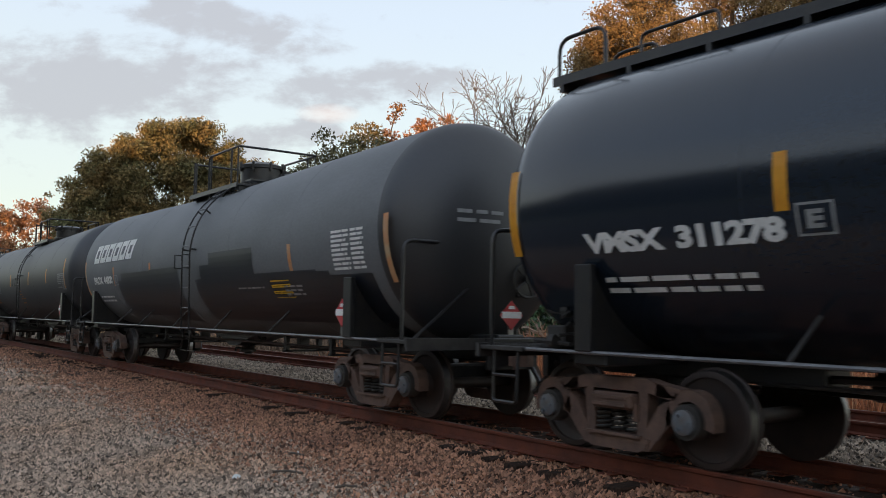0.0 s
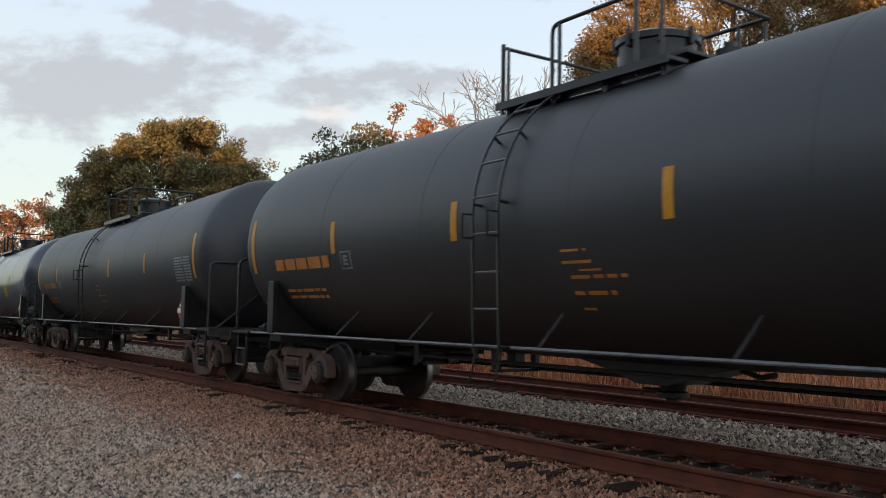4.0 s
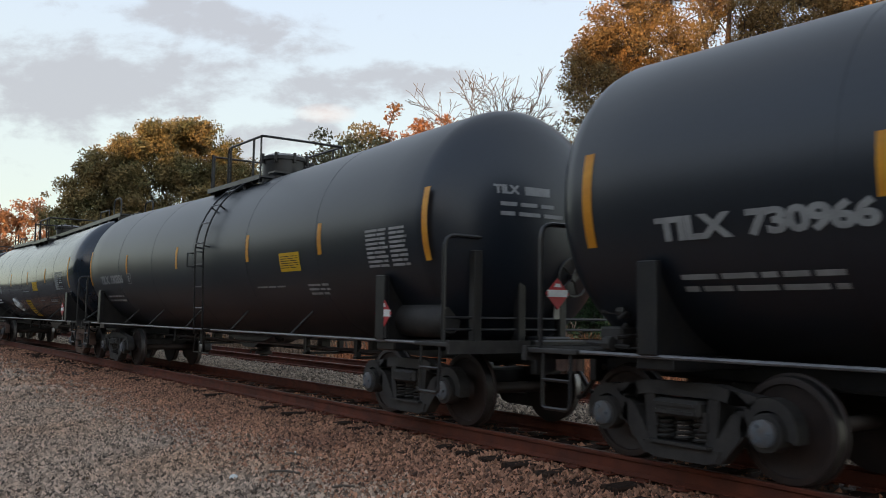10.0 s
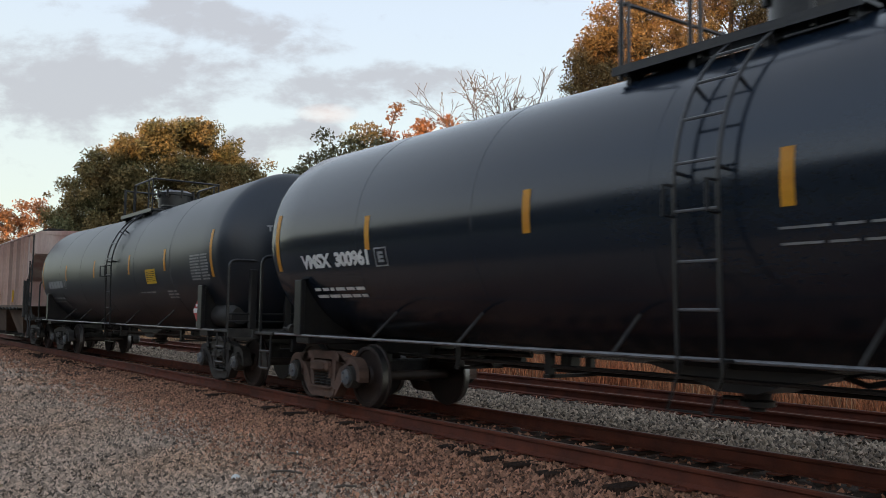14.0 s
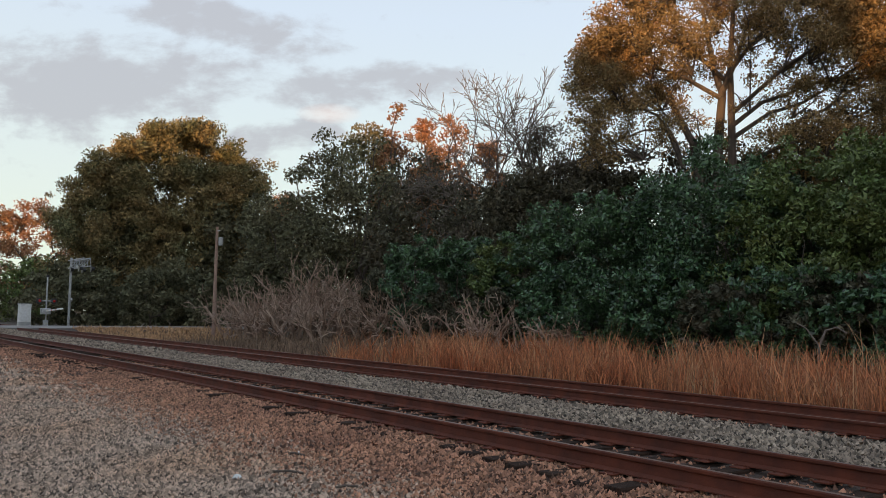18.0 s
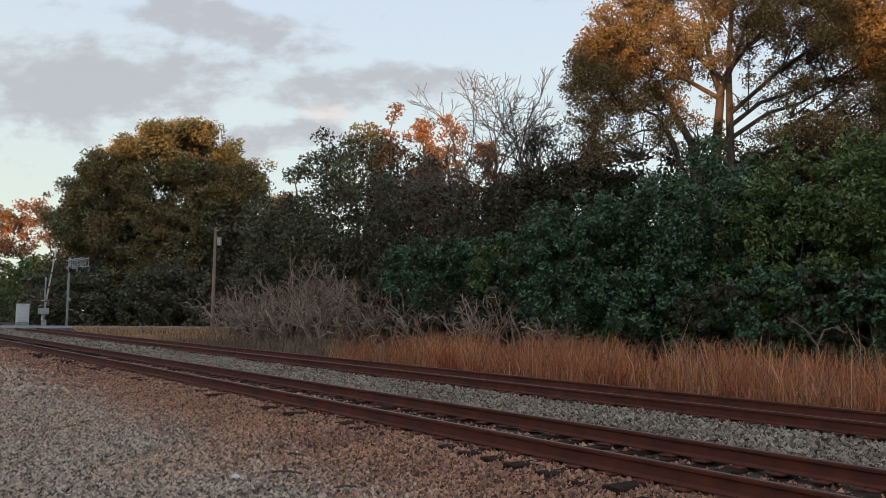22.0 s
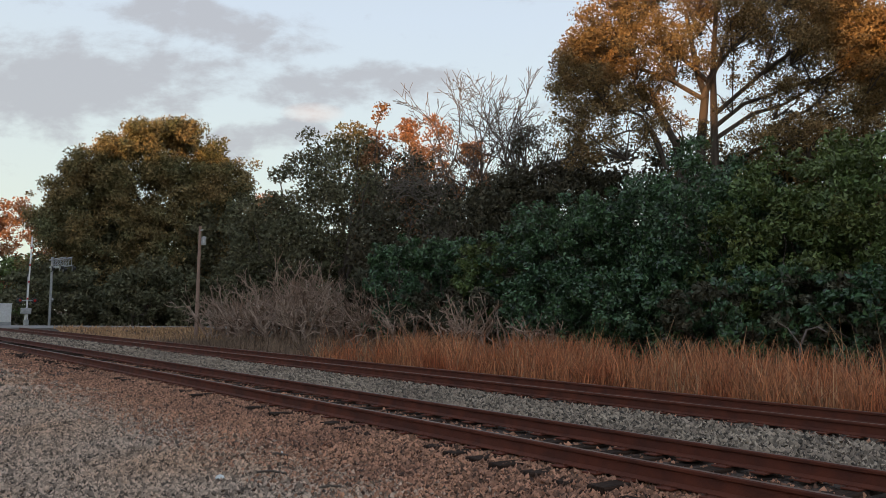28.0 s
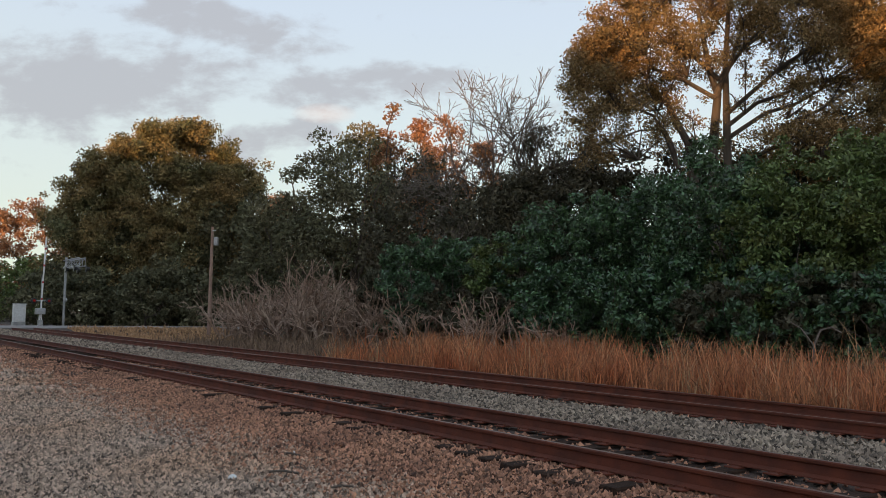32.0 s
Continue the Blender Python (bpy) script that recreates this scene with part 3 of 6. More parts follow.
stones("middle_ballast_beyond", "light grey crushed ballast between the tracks", M["ballast"], 9000, (-72, -34), (8.5, 11.6), .10, 7, sink=.2)
stones("far_track_ballast", "brown ballast between the ties", M["stone_brown"], 11000, (-40, -3), (11.4, 14.2), .055, 8, clear=(FAR_Y,), sink=.5)


# ---- freight car parts, each mesh made once ----
R_TANK, Z_TANK, HALF = 1.58, 2.45, 7.85
BEND = .0146                         # the barrel falls from both ends towards the outlet in its middle


def axis_z(x):
    """Height of the tank's axis at the place x along the car."""
    return Z_TANK + BEND * min(abs(x), HALF)


def side_frame_mesh():
    """A cast truck side frame in the plane y = 0: a top chord that bows over the bearings, diagonal legs, a spring basket."""
    s = Shape()
    d = .08
    s.slab([(-.72, .66), (-.60, .76), (-.40, .81), (.40, .81), (.60, .76), (.72, .66), (.58, .645), (.40, .685), (-.40, .685), (-.58, .645)], -d, d)
    for k in (-1, 1):
        arc_o = [(k * .89 + .27 * math.cos(a), .457 + .29 * math.sin(a)) for a in np.linspace(math.radians(-14), math.radians(194), 15)]
        arc_i = [(k * .89 + .175 * math.cos(a), .457 + .185 * math.sin(a)) for a in np.linspace(math.radians(-14), math.radians(194), 15)]
        for m in range(14):
            s.slab([arc_o[m], arc_o[m + 1], arc_i[m + 1], arc_i[m]], -d, d)
        s.slab([(k * .80, .74), (k * .52, .78), (k * .50, .66), (k * .72, .63)], -d, d)
        s.slab([(k * .72, .46), (k * .64, .62), (k * .54, .56), (k * .33, .24), (k * .30, .13), (k * .42, .13)], -d, d)
        s.slab([(k * .42, .70), (k * .30, .70), (k * .27, .26), (k * .38, .22)], -d * .9, d * .9)
        s.slab([(k * .30, .56), (k * .27, .56), (k * .24, .40), (k * .30, .40)], -d * 1.25, d * 1.25)
    s.slab([(-.44, .245), (.44, .245), (.40, .15), (.30, .11), (-.30, .11), (-.40, .15)], -d * 1.2, d * 1.2)
    s.box((-.34, -.14, .245), (.34, .14, .27))
    s.box((-.26, -.16, .50), (.26, .12, .66), c=.03)
    s.box((-.22, -.18, .53), (.22, -.15, .56))
    s.box((-.22, -.18, .60), (.22, -.15, .63))
    return s


def wheelset_mesh():
    s = Shape()
    for k in (-1, 1):
        prof = [(.66, .03), (.66, .485), (.688, .485), (.702, .462), (.795, .453), (.80, .44), (.80, .395), (.775, .385), (.755, .30), (.77, .16), (.81, .13), (.81, .06)]
        s.lathe([(k * a, r) for a, r in prof], 32, "y")
    s.tube([(0, -1.12, 0), (0, 1.12, 0)], .075, 12)
    for k in (-1, 1):
        s.lathe([(k * .704, .4635), (k * .796, .4545)], 32, "y", slot=1, cap=False)
    return s


def springs_mesh():
    s = Shape()
    for x in (0,):
        pts = [(x + .082 * math.cos(a), .082 * math.sin(a), .275 + .225 * a / (math.tau * 5)) for a in np.linspace(0, math.tau * 5, 40)]
        s.tube(pts, .017, 4)
    return s


PARTS = {}


def make_parts():
    PARTS["frame_brown"] = side_frame_mesh().mesh("side_frame", M["brown_steel"])
    PARTS["frame_dark"] = side_frame_mesh().mesh("side_frame", M["dusty_steel"])
    PARTS["wheelset"] = wheelset_mesh().mesh("wheelset", [M["wheel"], M["bright_steel"]], smooth=True, sharp=35)
    PARTS["springs"] = springs_mesh().mesh("spring", M["dusty_steel"], smooth=True)
    b = Shape().box((-.16, -1.0, .44), (.16, 1.0, .66), c=.03)
    b.lathe([(.62, .18), (.80, .18), (.80, .10)], 20, "z")
    PARTS["bolster"] = b.mesh("bogie", M["dusty_steel"])
    cap = Shape().lathe([(0, .155), (-.05, .155), (-.07, .13), (-.16, .125), (-.175, .09), (-.19, .085)], 20, "y")
    PARTS["box_dark"] = Shape().lathe([(.02, .17), (-.13, .16), (-.13, .10)], 20, "y").mesh("bearing", M["dusty_steel"], smooth=True)
    c2 = Shape().lathe([(-.10, .115), (-.17, .115), (-.185, .08), (-.195, .03)], 18, "y")
    for k in range(3):
        a = math.tau * k / 3
        c2.tube([(.07 * math.cos(a), -.18, .07 * math.sin(a)), (.07 * math.cos(a), -.205, .07 * math.sin(a))], .018, 6)
    PARTS["cap_blue"] = c2.mesh("bearing_cap", M["cap_blue"], smooth=True)
    PARTS["cap_brown"] = c2.mesh("bearing_cap", M["brown_steel"], smooth=True)
    br = Shape()
    for k in (-1, 1):
        br.box((k * .39 - .03, -.62, .40), (k * .39 + .03, .62, .48), c=.01)
        br.tube([(k * .39, 0, .44), (0, 0, .38)], .03, 6)
        for y in (-.73, .73):
            br.box((k * .40 - .045, y - .05, .30), (k * .40 + .045, y + .05, .60), c=.015)
    PARTS["brake"] = br.mesh("brake_beam", M["dusty_steel"])
    co = Shape().box((-.55, -.07, .80), (.02, .07, .95), c=.02)
    co.slab([(-.04, -.17), (.13, -.17), (.19, -.05), (.17, .08), (.06, .16), (-.04, .16)], .74, 1.0, "z")
    co.tube([(.05, -.12, .70), (.05, -.12, 1.03)], .035, 8)
    PARTS["coupler"] = co.mesh("coupler", M["brown_steel"])
    ho = Shape()
    ho.tube([(-.25, .28, .86), (-.1, .3, .7), (.08, .28, .50), (.25, .2, .45)], .03, 6)
    PARTS["hose"] = ho.mesh("air_hose", M["black_steel"])


make_parts()


def add_trucks(car, half, brown, blue):
    """Two trucks under a car; the wheelsets turn."""
    made = []
    for x in (-half, half):
        bogie = part("bogie", PARTS["bolster"], None, car, at=pose(x, 0, 0))
        for y in (-1.0, 1.0):
            part("side_frame", PARTS["frame_brown" if brown else "frame_dark"], None, bogie, at=pose(0, y, 0))
            for dx in (-.2, 0, .2):
                part("spring", PARTS["springs"], None, bogie, at=pose(dx, y, 0))
            for dx in (-.89, .89):
                turn = pose(dx, y, .457, 0, 0, 0 if y < 0 else 180)
                part("bearing", PARTS["box_dark"], None, bogie, at=turn)
                part("bearing_cap", PARTS["cap_blue" if blue else "cap_brown"], None, bogie, at=turn)
        part("brake_beam", PARTS["brake"], None, bogie)
        for dx in (-.89, .89):
            made.append((part("wheelset", PARTS["wheelset"], None, bogie, at=pose(dx, 0, .457)), dx))
    return made


WHEELSETS = []


# ---- curved paint and letters on a tank ----
def on_tank(x, z, out=.004):
    """The place on the tank's near flank at height z."""
    zc = axis_z(x)
    s = max(-.999, min(.999, (z - zc) / R_TANK))
    return (x + .06, -(R_TANK + out) * math.cos(math.asin(s)), zc + (R_TANK + out) * s)


def patch(x0, x1, z0, z1, out=.005, lean=0.0, rows=None, s=None, slot=0):
    s = s or Shape()
    rows = rows or max(2, int(abs(z1 - z0) / .12) + 1)
    vs = []
    for i in range(rows + 1):
        z = z0 + (z1 - z0) * i / rows
        dx = lean * (1 - i / rows)
        vs += [on_tank(x0 + dx, z, out), on_tank(x1 + dx, z, out)]
    return s.add(vs, [(2 * i, 2 * i + 1, 2 * i + 3, 2 * i + 2) for i in range(rows)], slot)


def words_on_tank(words, x0, x1, z0, z1):
    co, fs = MARKS[words]
    s = Shape()
    return s.add([on_tank(x0 + (x1 - x0) * a, z0 + (z1 - z0) * b, .012) for a, b in co], fs)


def text_bars(x0, x1, z0, z1, rows, seed, s=None, fill=.62, slot=0, words=True, out=.007):
    """Rows of small lettering too fine to read, as plain bars."""
    rnd = random.Random(seed)
    s = s or Shape()
    h = (z1 - z0) / rows
    for i in range(rows):
        z, x = z0 + h * (i + .5 - fill / 2), x0
        while x < x1 - .05:
            w = min(rnd.uniform(.12, .42) if words else x1 - x, x1 - x)
            patch(x, x + w, z, z + h * fill, out, rows=1, s=s, slot=slot)
            x += w + .05
    return s


def data_rows(x0, x1, z0, z1, seed):
    """A block of fine lettering in three columns of uneven rows."""
    rnd = random.Random(seed)
    s = Shape()
    n, w = 9, (x1 - x0)
    h = (z1 - z0) / n
    for a, b in ((0, .56), (.59, 1)):
        for i in range(n):
            if rnd.random() < .05:
                continue
            x, end = x0 + a * w, x0 + (a + (b - a) * rnd.uniform(.8, 1)) * w
            while x < end - .03:
                e = min(x + rnd.uniform(.14, .4), end)
                patch(x, e, z0 + h * (i + .2), z0 + h * (i + .76), .007, rows=1, s=s)
                x = e + .02
    return s


def on_head(y, z, side=1, out=.01):
    d = min(.98, math.hypot(y, z - axis_z(HALF)) / R_TANK)
    return (side * (HALF + .74 * math.sqrt(1 - d * d) + out), y, z)


def head_words(seed, words=None):
    s = Shape()
    if words:
        co, fs = MARKS[words]
        s.add([on_head(-.83 + .36 * a, 2.90 + .115 * b) for a, b in co], fs)
        s.add([on_head(-.40, 2.90), on_head(0, 2.90), on_head(0, 3.01), on_head(-.40, 3.01)], [(0, 1, 2, 3)])
    rnd = random.Random(seed)
    for z in (2.75, 2.63):
        y = -.75
        while y < -.05:
            w = rnd.uniform(.15, .35)
            s.add([on_head(y, z), on_head(y + w, z), on_head(y + w, z + .05), on_head(y, z + .05)], [(0, 1, 2, 3)])
            y += w + .06
    return s


def tank_shell(split=None, half=HALF):
    """Barrel with domed heads and faint seams; split: height above which the second material goes."""
    prof = []
    for a in np.linspace(0, math.pi / 2, 10):
        prof.append((-half - .74 * math.cos(a), max(R_TANK * math.sin(a), .002)))
    prof += [(x, R_TANK) for x in (-half + .8, -4.5, -2.2, -.6, 0, .6, 2.2, 4.5, half - .8)]
    for a in np.linspace(math.pi / 2, 0, 10):
        prof.append((half + .74 * math.cos(a), max(R_TANK * math.sin(a), .002)))
    s = Shape().lathe(prof, 72, "x", (0, 0, Z_TANK))
    s.v = [(x, y, z + BEND * min(abs(x), half)) for x, y, z in s.v]
    if split == "head":
        for i, f in enumerate(s.f):
            s.k[i] = 1 if sum(s.v[j][0] for j in f) / len(f) > half + .06 else 0
    elif split:
        for i, f in enumerate(s.f):
            z = sum(s.v[j][2] for j in f) / len(f)
            xm = sum(s.v[j][0] for j in f) / len(f)
            s.k[i] = 1 if z > split or abs(xm) > half - .05 else 0
    return s


def hoop(pts, r, bend=.12, sides=8, s=None):
    """A bent bar: the corners between the points are rounded."""
    s = s or Shape()
    pts = [Vector(p) for p in pts]
    way = [pts[0]]
    for a, b, c in zip(pts, pts[1:], pts[2:]):
        d0, d1 = (a - b), (c - b)
        e = min(bend, d0.length * .45, d1.length * .45)
        p0, p1 = b + d0.normalized() * e, b + d1.normalized() * e
        for u in (0, .25, .5, .75, 1):
            way.append(p0 * (1 - u) ** 2 + b * 2 * u * (1 - u) + p1 * u * u)
    way.append(pts[-1])
    return s.tube(way, r, sides)


PLACARD = {}


def placard(car, x, y, z, turn):
    if not PLACARD:
        PLACARD["board"] = Shape().slab([(-.20, 0), (0, -.20), (.20, 0), (0, .20)], -.006, .006, "y").mesh("placard", M["red"])
        PLACARD["band"] = Shape().slab([(-.17, -.04), (.17, -.04), (.17, .05), (-.17, .05)], -.009, .009, "y").mesh("number_band", M["white"])
        PLACARD["holder"] = Shape().slab([(-.05, -.32), (.05, -.32), (.05, .04), (-.05, .04)], .008, .02, "y").mesh("holder", M["bright_steel"])
        PLACARD["edge"] = Shape().slab([(-.06, .085), (.06, .085), (.04, .13), (-.04, .13)], -.009, .009, "y").mesh("flame_mark", M["white"])
    board = part("placard", PLACARD["board"], None, car, "red diamond hazard placard", at=pose(x, y, z, 0, 0, turn))
    part("number_band", PLACARD["band"], None, board)
    part("flame_mark", PLACARD["edge"], None, board)
    part("holder", PLACARD["holder"], None, board)


SHARED = {}


def shared(key, mats, build, smooth=False):
    if key not in SHARED:
        SHARED[key] = build().mesh(key.split("|")[0], mats, smooth)
    return SHARED[key]


def saddle():
    """The web that carries the tank on its stub sill."""
    s = Shape()
    s.slab([(-1.46, 1.06), (-.25, 1.06), (-.25, 1.06), (-.75, 1.22), (-1.12, 1.48), (-1.40, 1.86), (-1.52, 1.82)], -.035, .035, "x")
    s.box((-.11, -1.54, 1.06), (.11, -1.46, 1.90), c=.01)
    return s


def stub_sill():
    s = Shape().box((-1.7, -.23, .78), (1.75, .23, 1.14), c=.02)
    s.box((1.70, -.42, .68), (1.80, .42, 1.10), c=.015)
    s.box((-.22, -1.44, .92), (.22, 1.44, 1.05), c=.02)
    return s


def end_deck():
    s = Shape().box((-.1, -1.56, 1.02), (.62, 1.56, 1.07), c=.01)
    s.box((.60, -1.58, .94), (.66, 1.58, 1.09))
    for y in np.arange(-1.45, 1.5, .16):
        s.box((-.08, y - .012, 1.07), (.60, y + .012, 1.085))
    return s


def end_rail():
    s = hoop([(.45, -1.52, 1.06), (.45, -1.52, 2.34), (.45, 1.52, 2.34), (.45, 1.52, 1.06)], .026, .16)
    return s


def brace():
    return Shape().tube([(.47, -1.35, 1.08), (.47, .2, 2.3)], .022, 6)


def control_valve():
    """The brake control valve with its pipes, on the trailing end deck."""
    s = Shape().box((-.15, -.5, 1.08), (.35, -.1, 1.42), c=.03)
    s.lathe([(-.22, .01), (-.22, .12), (.12, .12), (.12, .01)], 12, "x", (.15, -.72, 1.32))
    s.tube([(.1, -.3, 1.42), (.1, -.3, 1.6), (.25, -.75, 1.55), (.2, -1.1, 1.2)], .03, 6)
    s.box((.02, -1.15, 1.1), (.3, -.85, 1.3), c=.02)
    s.tube([(-.1, -.9, 1.25), (.2, -.4, 1.5), (.35, .1, 1.2)], .02, 5)
    for y, z in ((-1.3, 1.14), (-1.1, 1.45), (-.2, 1.62), (.2, 1.3)):
        s.tube([(.0, y, z), (.5, y + .05, z - .03)], .022, 6)
        s.lathe([(-.05, .01), (-.05, .07), (.04, .07), (.04, .01)], 10, "x", (.3, y, z))
    s.tube([(.42, -1.35, 1.2), (.44, -.7, 1.24), (.44, .5, 1.18)], .02, 5)
    s.tube([(.36, -1.25, 1.38), (.30, -.5, 1.72), (.2, .3, 1.5)], .018, 5)
    s.box((.1, -.95, 1.5), (.34, -.78, 1.7), c=.02)
    return s


def brake_post():
    return Shape().box((.40, -.06, 1.06), (.52, .06, 2.18), c=.012)


def low_bar():
    return Shape().tube([(.46, -1.5, 0), (.46, 1.5, 0)], .018, 6)


def brake_wheel():
    s = Shape().lathe([(.50, .02), (.50, .05), (.62, .05), (.62, .02)], 12, "x", (0, .45, 1.9))
    pts = [(.60, .45 + .25 * math.cos(a), 1.9 + .25 * math.sin(a)) for a in np.linspace(0, math.tau, 25)]
    s.tube(pts, .018, 6)
    for k in range(5):
        a = math.tau * k / 5
        s.tube([(.59, .45, 1.9), (.60, .45 + .25 * math.cos(a), 1.9 + .25 * math.sin(a))], .012, 5)
    s.box((.30, .32, 1.65), (.52, .58, 2.02), c=.02)
    return s


def steps():
    s = hoop([(-.03, -1.52, 1.04), (-.03, -1.54, .48), (.36, -1.54, .48), (.36, -1.52, 1.04)], .02, .06)
    s.tube([(-.03, -1.54, .76), (.36, -1.54, .76)], .018, 6)
    return s


def flank_ladder():
    """Two stiles that climb the flank, on short brackets, with guard bars at hip height."""
    s = Shape()
    for dx in (-.22, .22):
        pts = [(dx, -(R_TANK + .12) * math.cos(a), Z_TANK + (R_TANK + .12) * math.sin(a)) for a in np.linspace(-.1, 1.0, 12)]
        s.tube([(dx, -1.66, .98), (dx, -1.69, 2.1)] + pts, .018, 6)
        for a in (.1, .6, .98):
            s.tube([(dx, -(R_TANK - .02) * math.cos(a), Z_TANK + (R_TANK - .02) * math.sin(a)), (dx, -(R_TANK + .12) * math.cos(a), Z_TANK + (R_TANK + .12) * math.sin(a))], .018, 6)
        s.tube([(dx, -1.50, 1.05), (dx, -1.66, 1.05)], .018, 6)
        s.tube([(dx, -1.70, 2.24), (dx, -1.84, 2.24), (dx, -1.84, 2.5), (dx, -1.72, 2.5)], .016, 6)
        s.tube([(dx, -1.60, 1.05), (dx - .16, -1.60, .62), (dx + .20, -1.60, .62)], .015, 6)
    return s


RUNGS = [(-1.66, z) for z in (1.06, 1.46, 1.86)] + [(-(R_TANK + .12) * math.cos(a), Z_TANK + (R_TANK + .12) * math.sin(a)) for a in (-.1, .14, .38, .62, .86)]


def rung():
    return Shape().tube([(-.22, 0, 0), (.22, 0, 0)], .014, 6)


def top_platform():
    """Grating boards that hug the crown on both sides of the hatch, on short brackets."""
    s = Shape()
    for k in (-1, 1):
        y0, y1 = sorted((k * .62, k * .92))
        s.box((-1.95, y0, 3.93), (.72, y1, 3.965))
        s.box((-1.95, k * .92 - .012, 3.89), (.72, k * .92 + .012, 3.98))
        for x in np.arange(-1.9, .7, .1):
            s.box((x - .012, y0, 3.965), (x + .012, y1, 3.98))
        for x in (-1.8, -1.0, -.2, .6):
            s.box((x - .03, k * .74 - .1, 3.78), (x + .03, k * .74 + .14, 3.93))
    s.box((-1.95, -.62, 4.04), (-1.2, .62, 4.075))
    s.box((.42, -.62, 4.05), (.72, .62, 4.085))
    return s


def rail_set():
    """The railing round the hatch, bar by bar: a low entry frame, then a guard rail on three sides."""
    r, made = .024, []
    for k in (-1, 1):
        y = k * .86
        made.append(("entry_post", Shape().tube([(-1.88, y, 3.85), (-1.88, y, 4.72)], r * 1.15, 8)))
        made.append(("entry_bar", Shape().tube([(-1.78, y, 3.85), (-1.78, y, 4.66)], r * .8, 6)))
        e = hoop([(-1.0, y, 3.9), (-1.0, y, 4.73), (.64, y, 4.73)], r, .12)
        e.tube([(-.88, y, 3.85), (-.88, y, 4.72)], r, 6)
        e.tube([(.26, y, 3.85), (.26, y, 4.73)], r, 6)
        made.append(("guard_rail", e))
        made.append(("rail_foot", Shape().tube([(.60, y, 4.72), (.60, y, 3.85)], r * .8, 6)))
    made.append(("cross_bar", hoop([(.64, -.86, 4.73), (.66, 0, 4.73), (.64, .86, 4.73)], r, .1)))
    made.append(("cross_bar", Shape().tube([(-1.88, -.86, 4.68), (-1.88, .86, 4.68)], r, 6)))
    return made


def manway():
    s = Shape().lathe([(3.95, .50), (4.08, .50), (4.10, .44), (4.42, .44), (4.43, .475), (4.50, .475), (4.52, .42), (4.56, .34), (4.57, .1), (4.57, .01)], 32, "z")
    s.tube([(-.3, -.1, 4.56), (-.3, -.1, 4.62), (-.05, -.1, 4.62), (-.05, -.1, 4.56)], .02, 6)
    return s


def lid_lug():
    return Shape().box((.44, -.025, 4.36), (.50, .025, 4.56), c=.008)


def valve():
    return Shape().lathe([(3.95, .12), (4.15, .12), (4.17, .16), (4.24, .16), (4.26, .07), (4.32, .07), (4.32, .01)], 14, "z", (.62, .2, 0))


def top_walk():
    """A running board along the whole crown, on brackets."""
    s = Shape()
    for x0, x1 in ((-8.55, 0), (0, 8.55)):
        for y in (-.34, 0, .34):
            s.box((x0, y - .15, 4.18), (x1, y + .15, 4.23))
        s.box((x0, -.50, 4.14), (x1, -.47, 4.25))
        s.box((x0, .47, 4.14), (x1, .50, 4.25))
    for x in np.arange(-8.4, 8.5, 1.05):
        s.box((x - .03, -.5, 3.9 if abs(x) < 7.6 else 4.05), (x + .03, .5, 4.18))
    s.v = [(x, y, z - .8 * BEND * (8.3 - min(abs(x), 8.3))) for x, y, z in s.v]
    return s


def walk_hoop():
    return hoop([(.375, 0, 4.20), (.375, 0, 4.70), (-.375, 0, 4.70), (-.375, 0, 4.25)], .024, .18)


def low_hoop():
    return hoop([(.5, 0, 4.25), (.5, 0, 4.45), (-.5, 0, 4.45), (-.5, 0, 4.25)], .02, .1)


def sill_rail():
    s = Shape()
    for y in (-1.50, 1.50):
        s.tube([(-8.0, y, 1.05), (8.0, y, 1.05)], .02, 8)
    return s


def strut(x):
    a, b = on_tank(x, 1.42, .0), (x, -1.50, 1.05)
    return Shape().tube([b, a], .018, 6)


def under_gear():
    s = Shape()
    for y, z in ((-.34, .80), (.34, .70)):
        s.tube([(-5.9, y, z), (5.9, y, z)], .026, 6)
    for x in (-4.4, -2.6, 2.6, 4.4):
        s.box((x - .05, -.40, .66), (x + .05, .40, .70))
        s.box((x - .05, -.38, .66), (x + .05, -.30, .96))
        s.box((x - .05, .30, .66), (x + .05, .38, .96))
        s.box((x - .09, -.10, .74), (x + .09, .10, .98), c=.02)
    s.tube([(-5.6, -.1, .86), (-3.2, -.1, .9)], .04, 6)
    s.lathe([(-.45, .01), (-.45, .13), (.35, .13), (.35, .05), (.9, .05)], 14, "x", (-4.6, .2, .80))
    return s


def outlet():
    """The sloped skid that shields the outlet, and the valve below it."""
    s = Shape()
    s.slab([(-1.25, .95), (1.25, .95), (.55, .80), (.22, .69), (-.22, .69), (-.55, .80)], -.34, .34, "y")
    s.lathe([(.70, .15), (.62, .13), (.60, .17), (.55, .17), (.53, .08), (.50, .08), (.50, .01)], 18, "z")
    s.tube([(0, 0, .62), (-.28, -.16, .62), (-.30, -.16, .55)], .022, 6)
    s.tube([(1.0, -.2, .9), (1.25, -.25, .84), (1.42, -.25, .88)], .03, 6)
    return s


def reservoir():
    return Shape().lathe([(-.62, .01), (-.62, .16), (-.52, .22), (.52, .22), (.62, .16), (.62, .01)], 18, "x", (7.35, -1.1, 1.32))


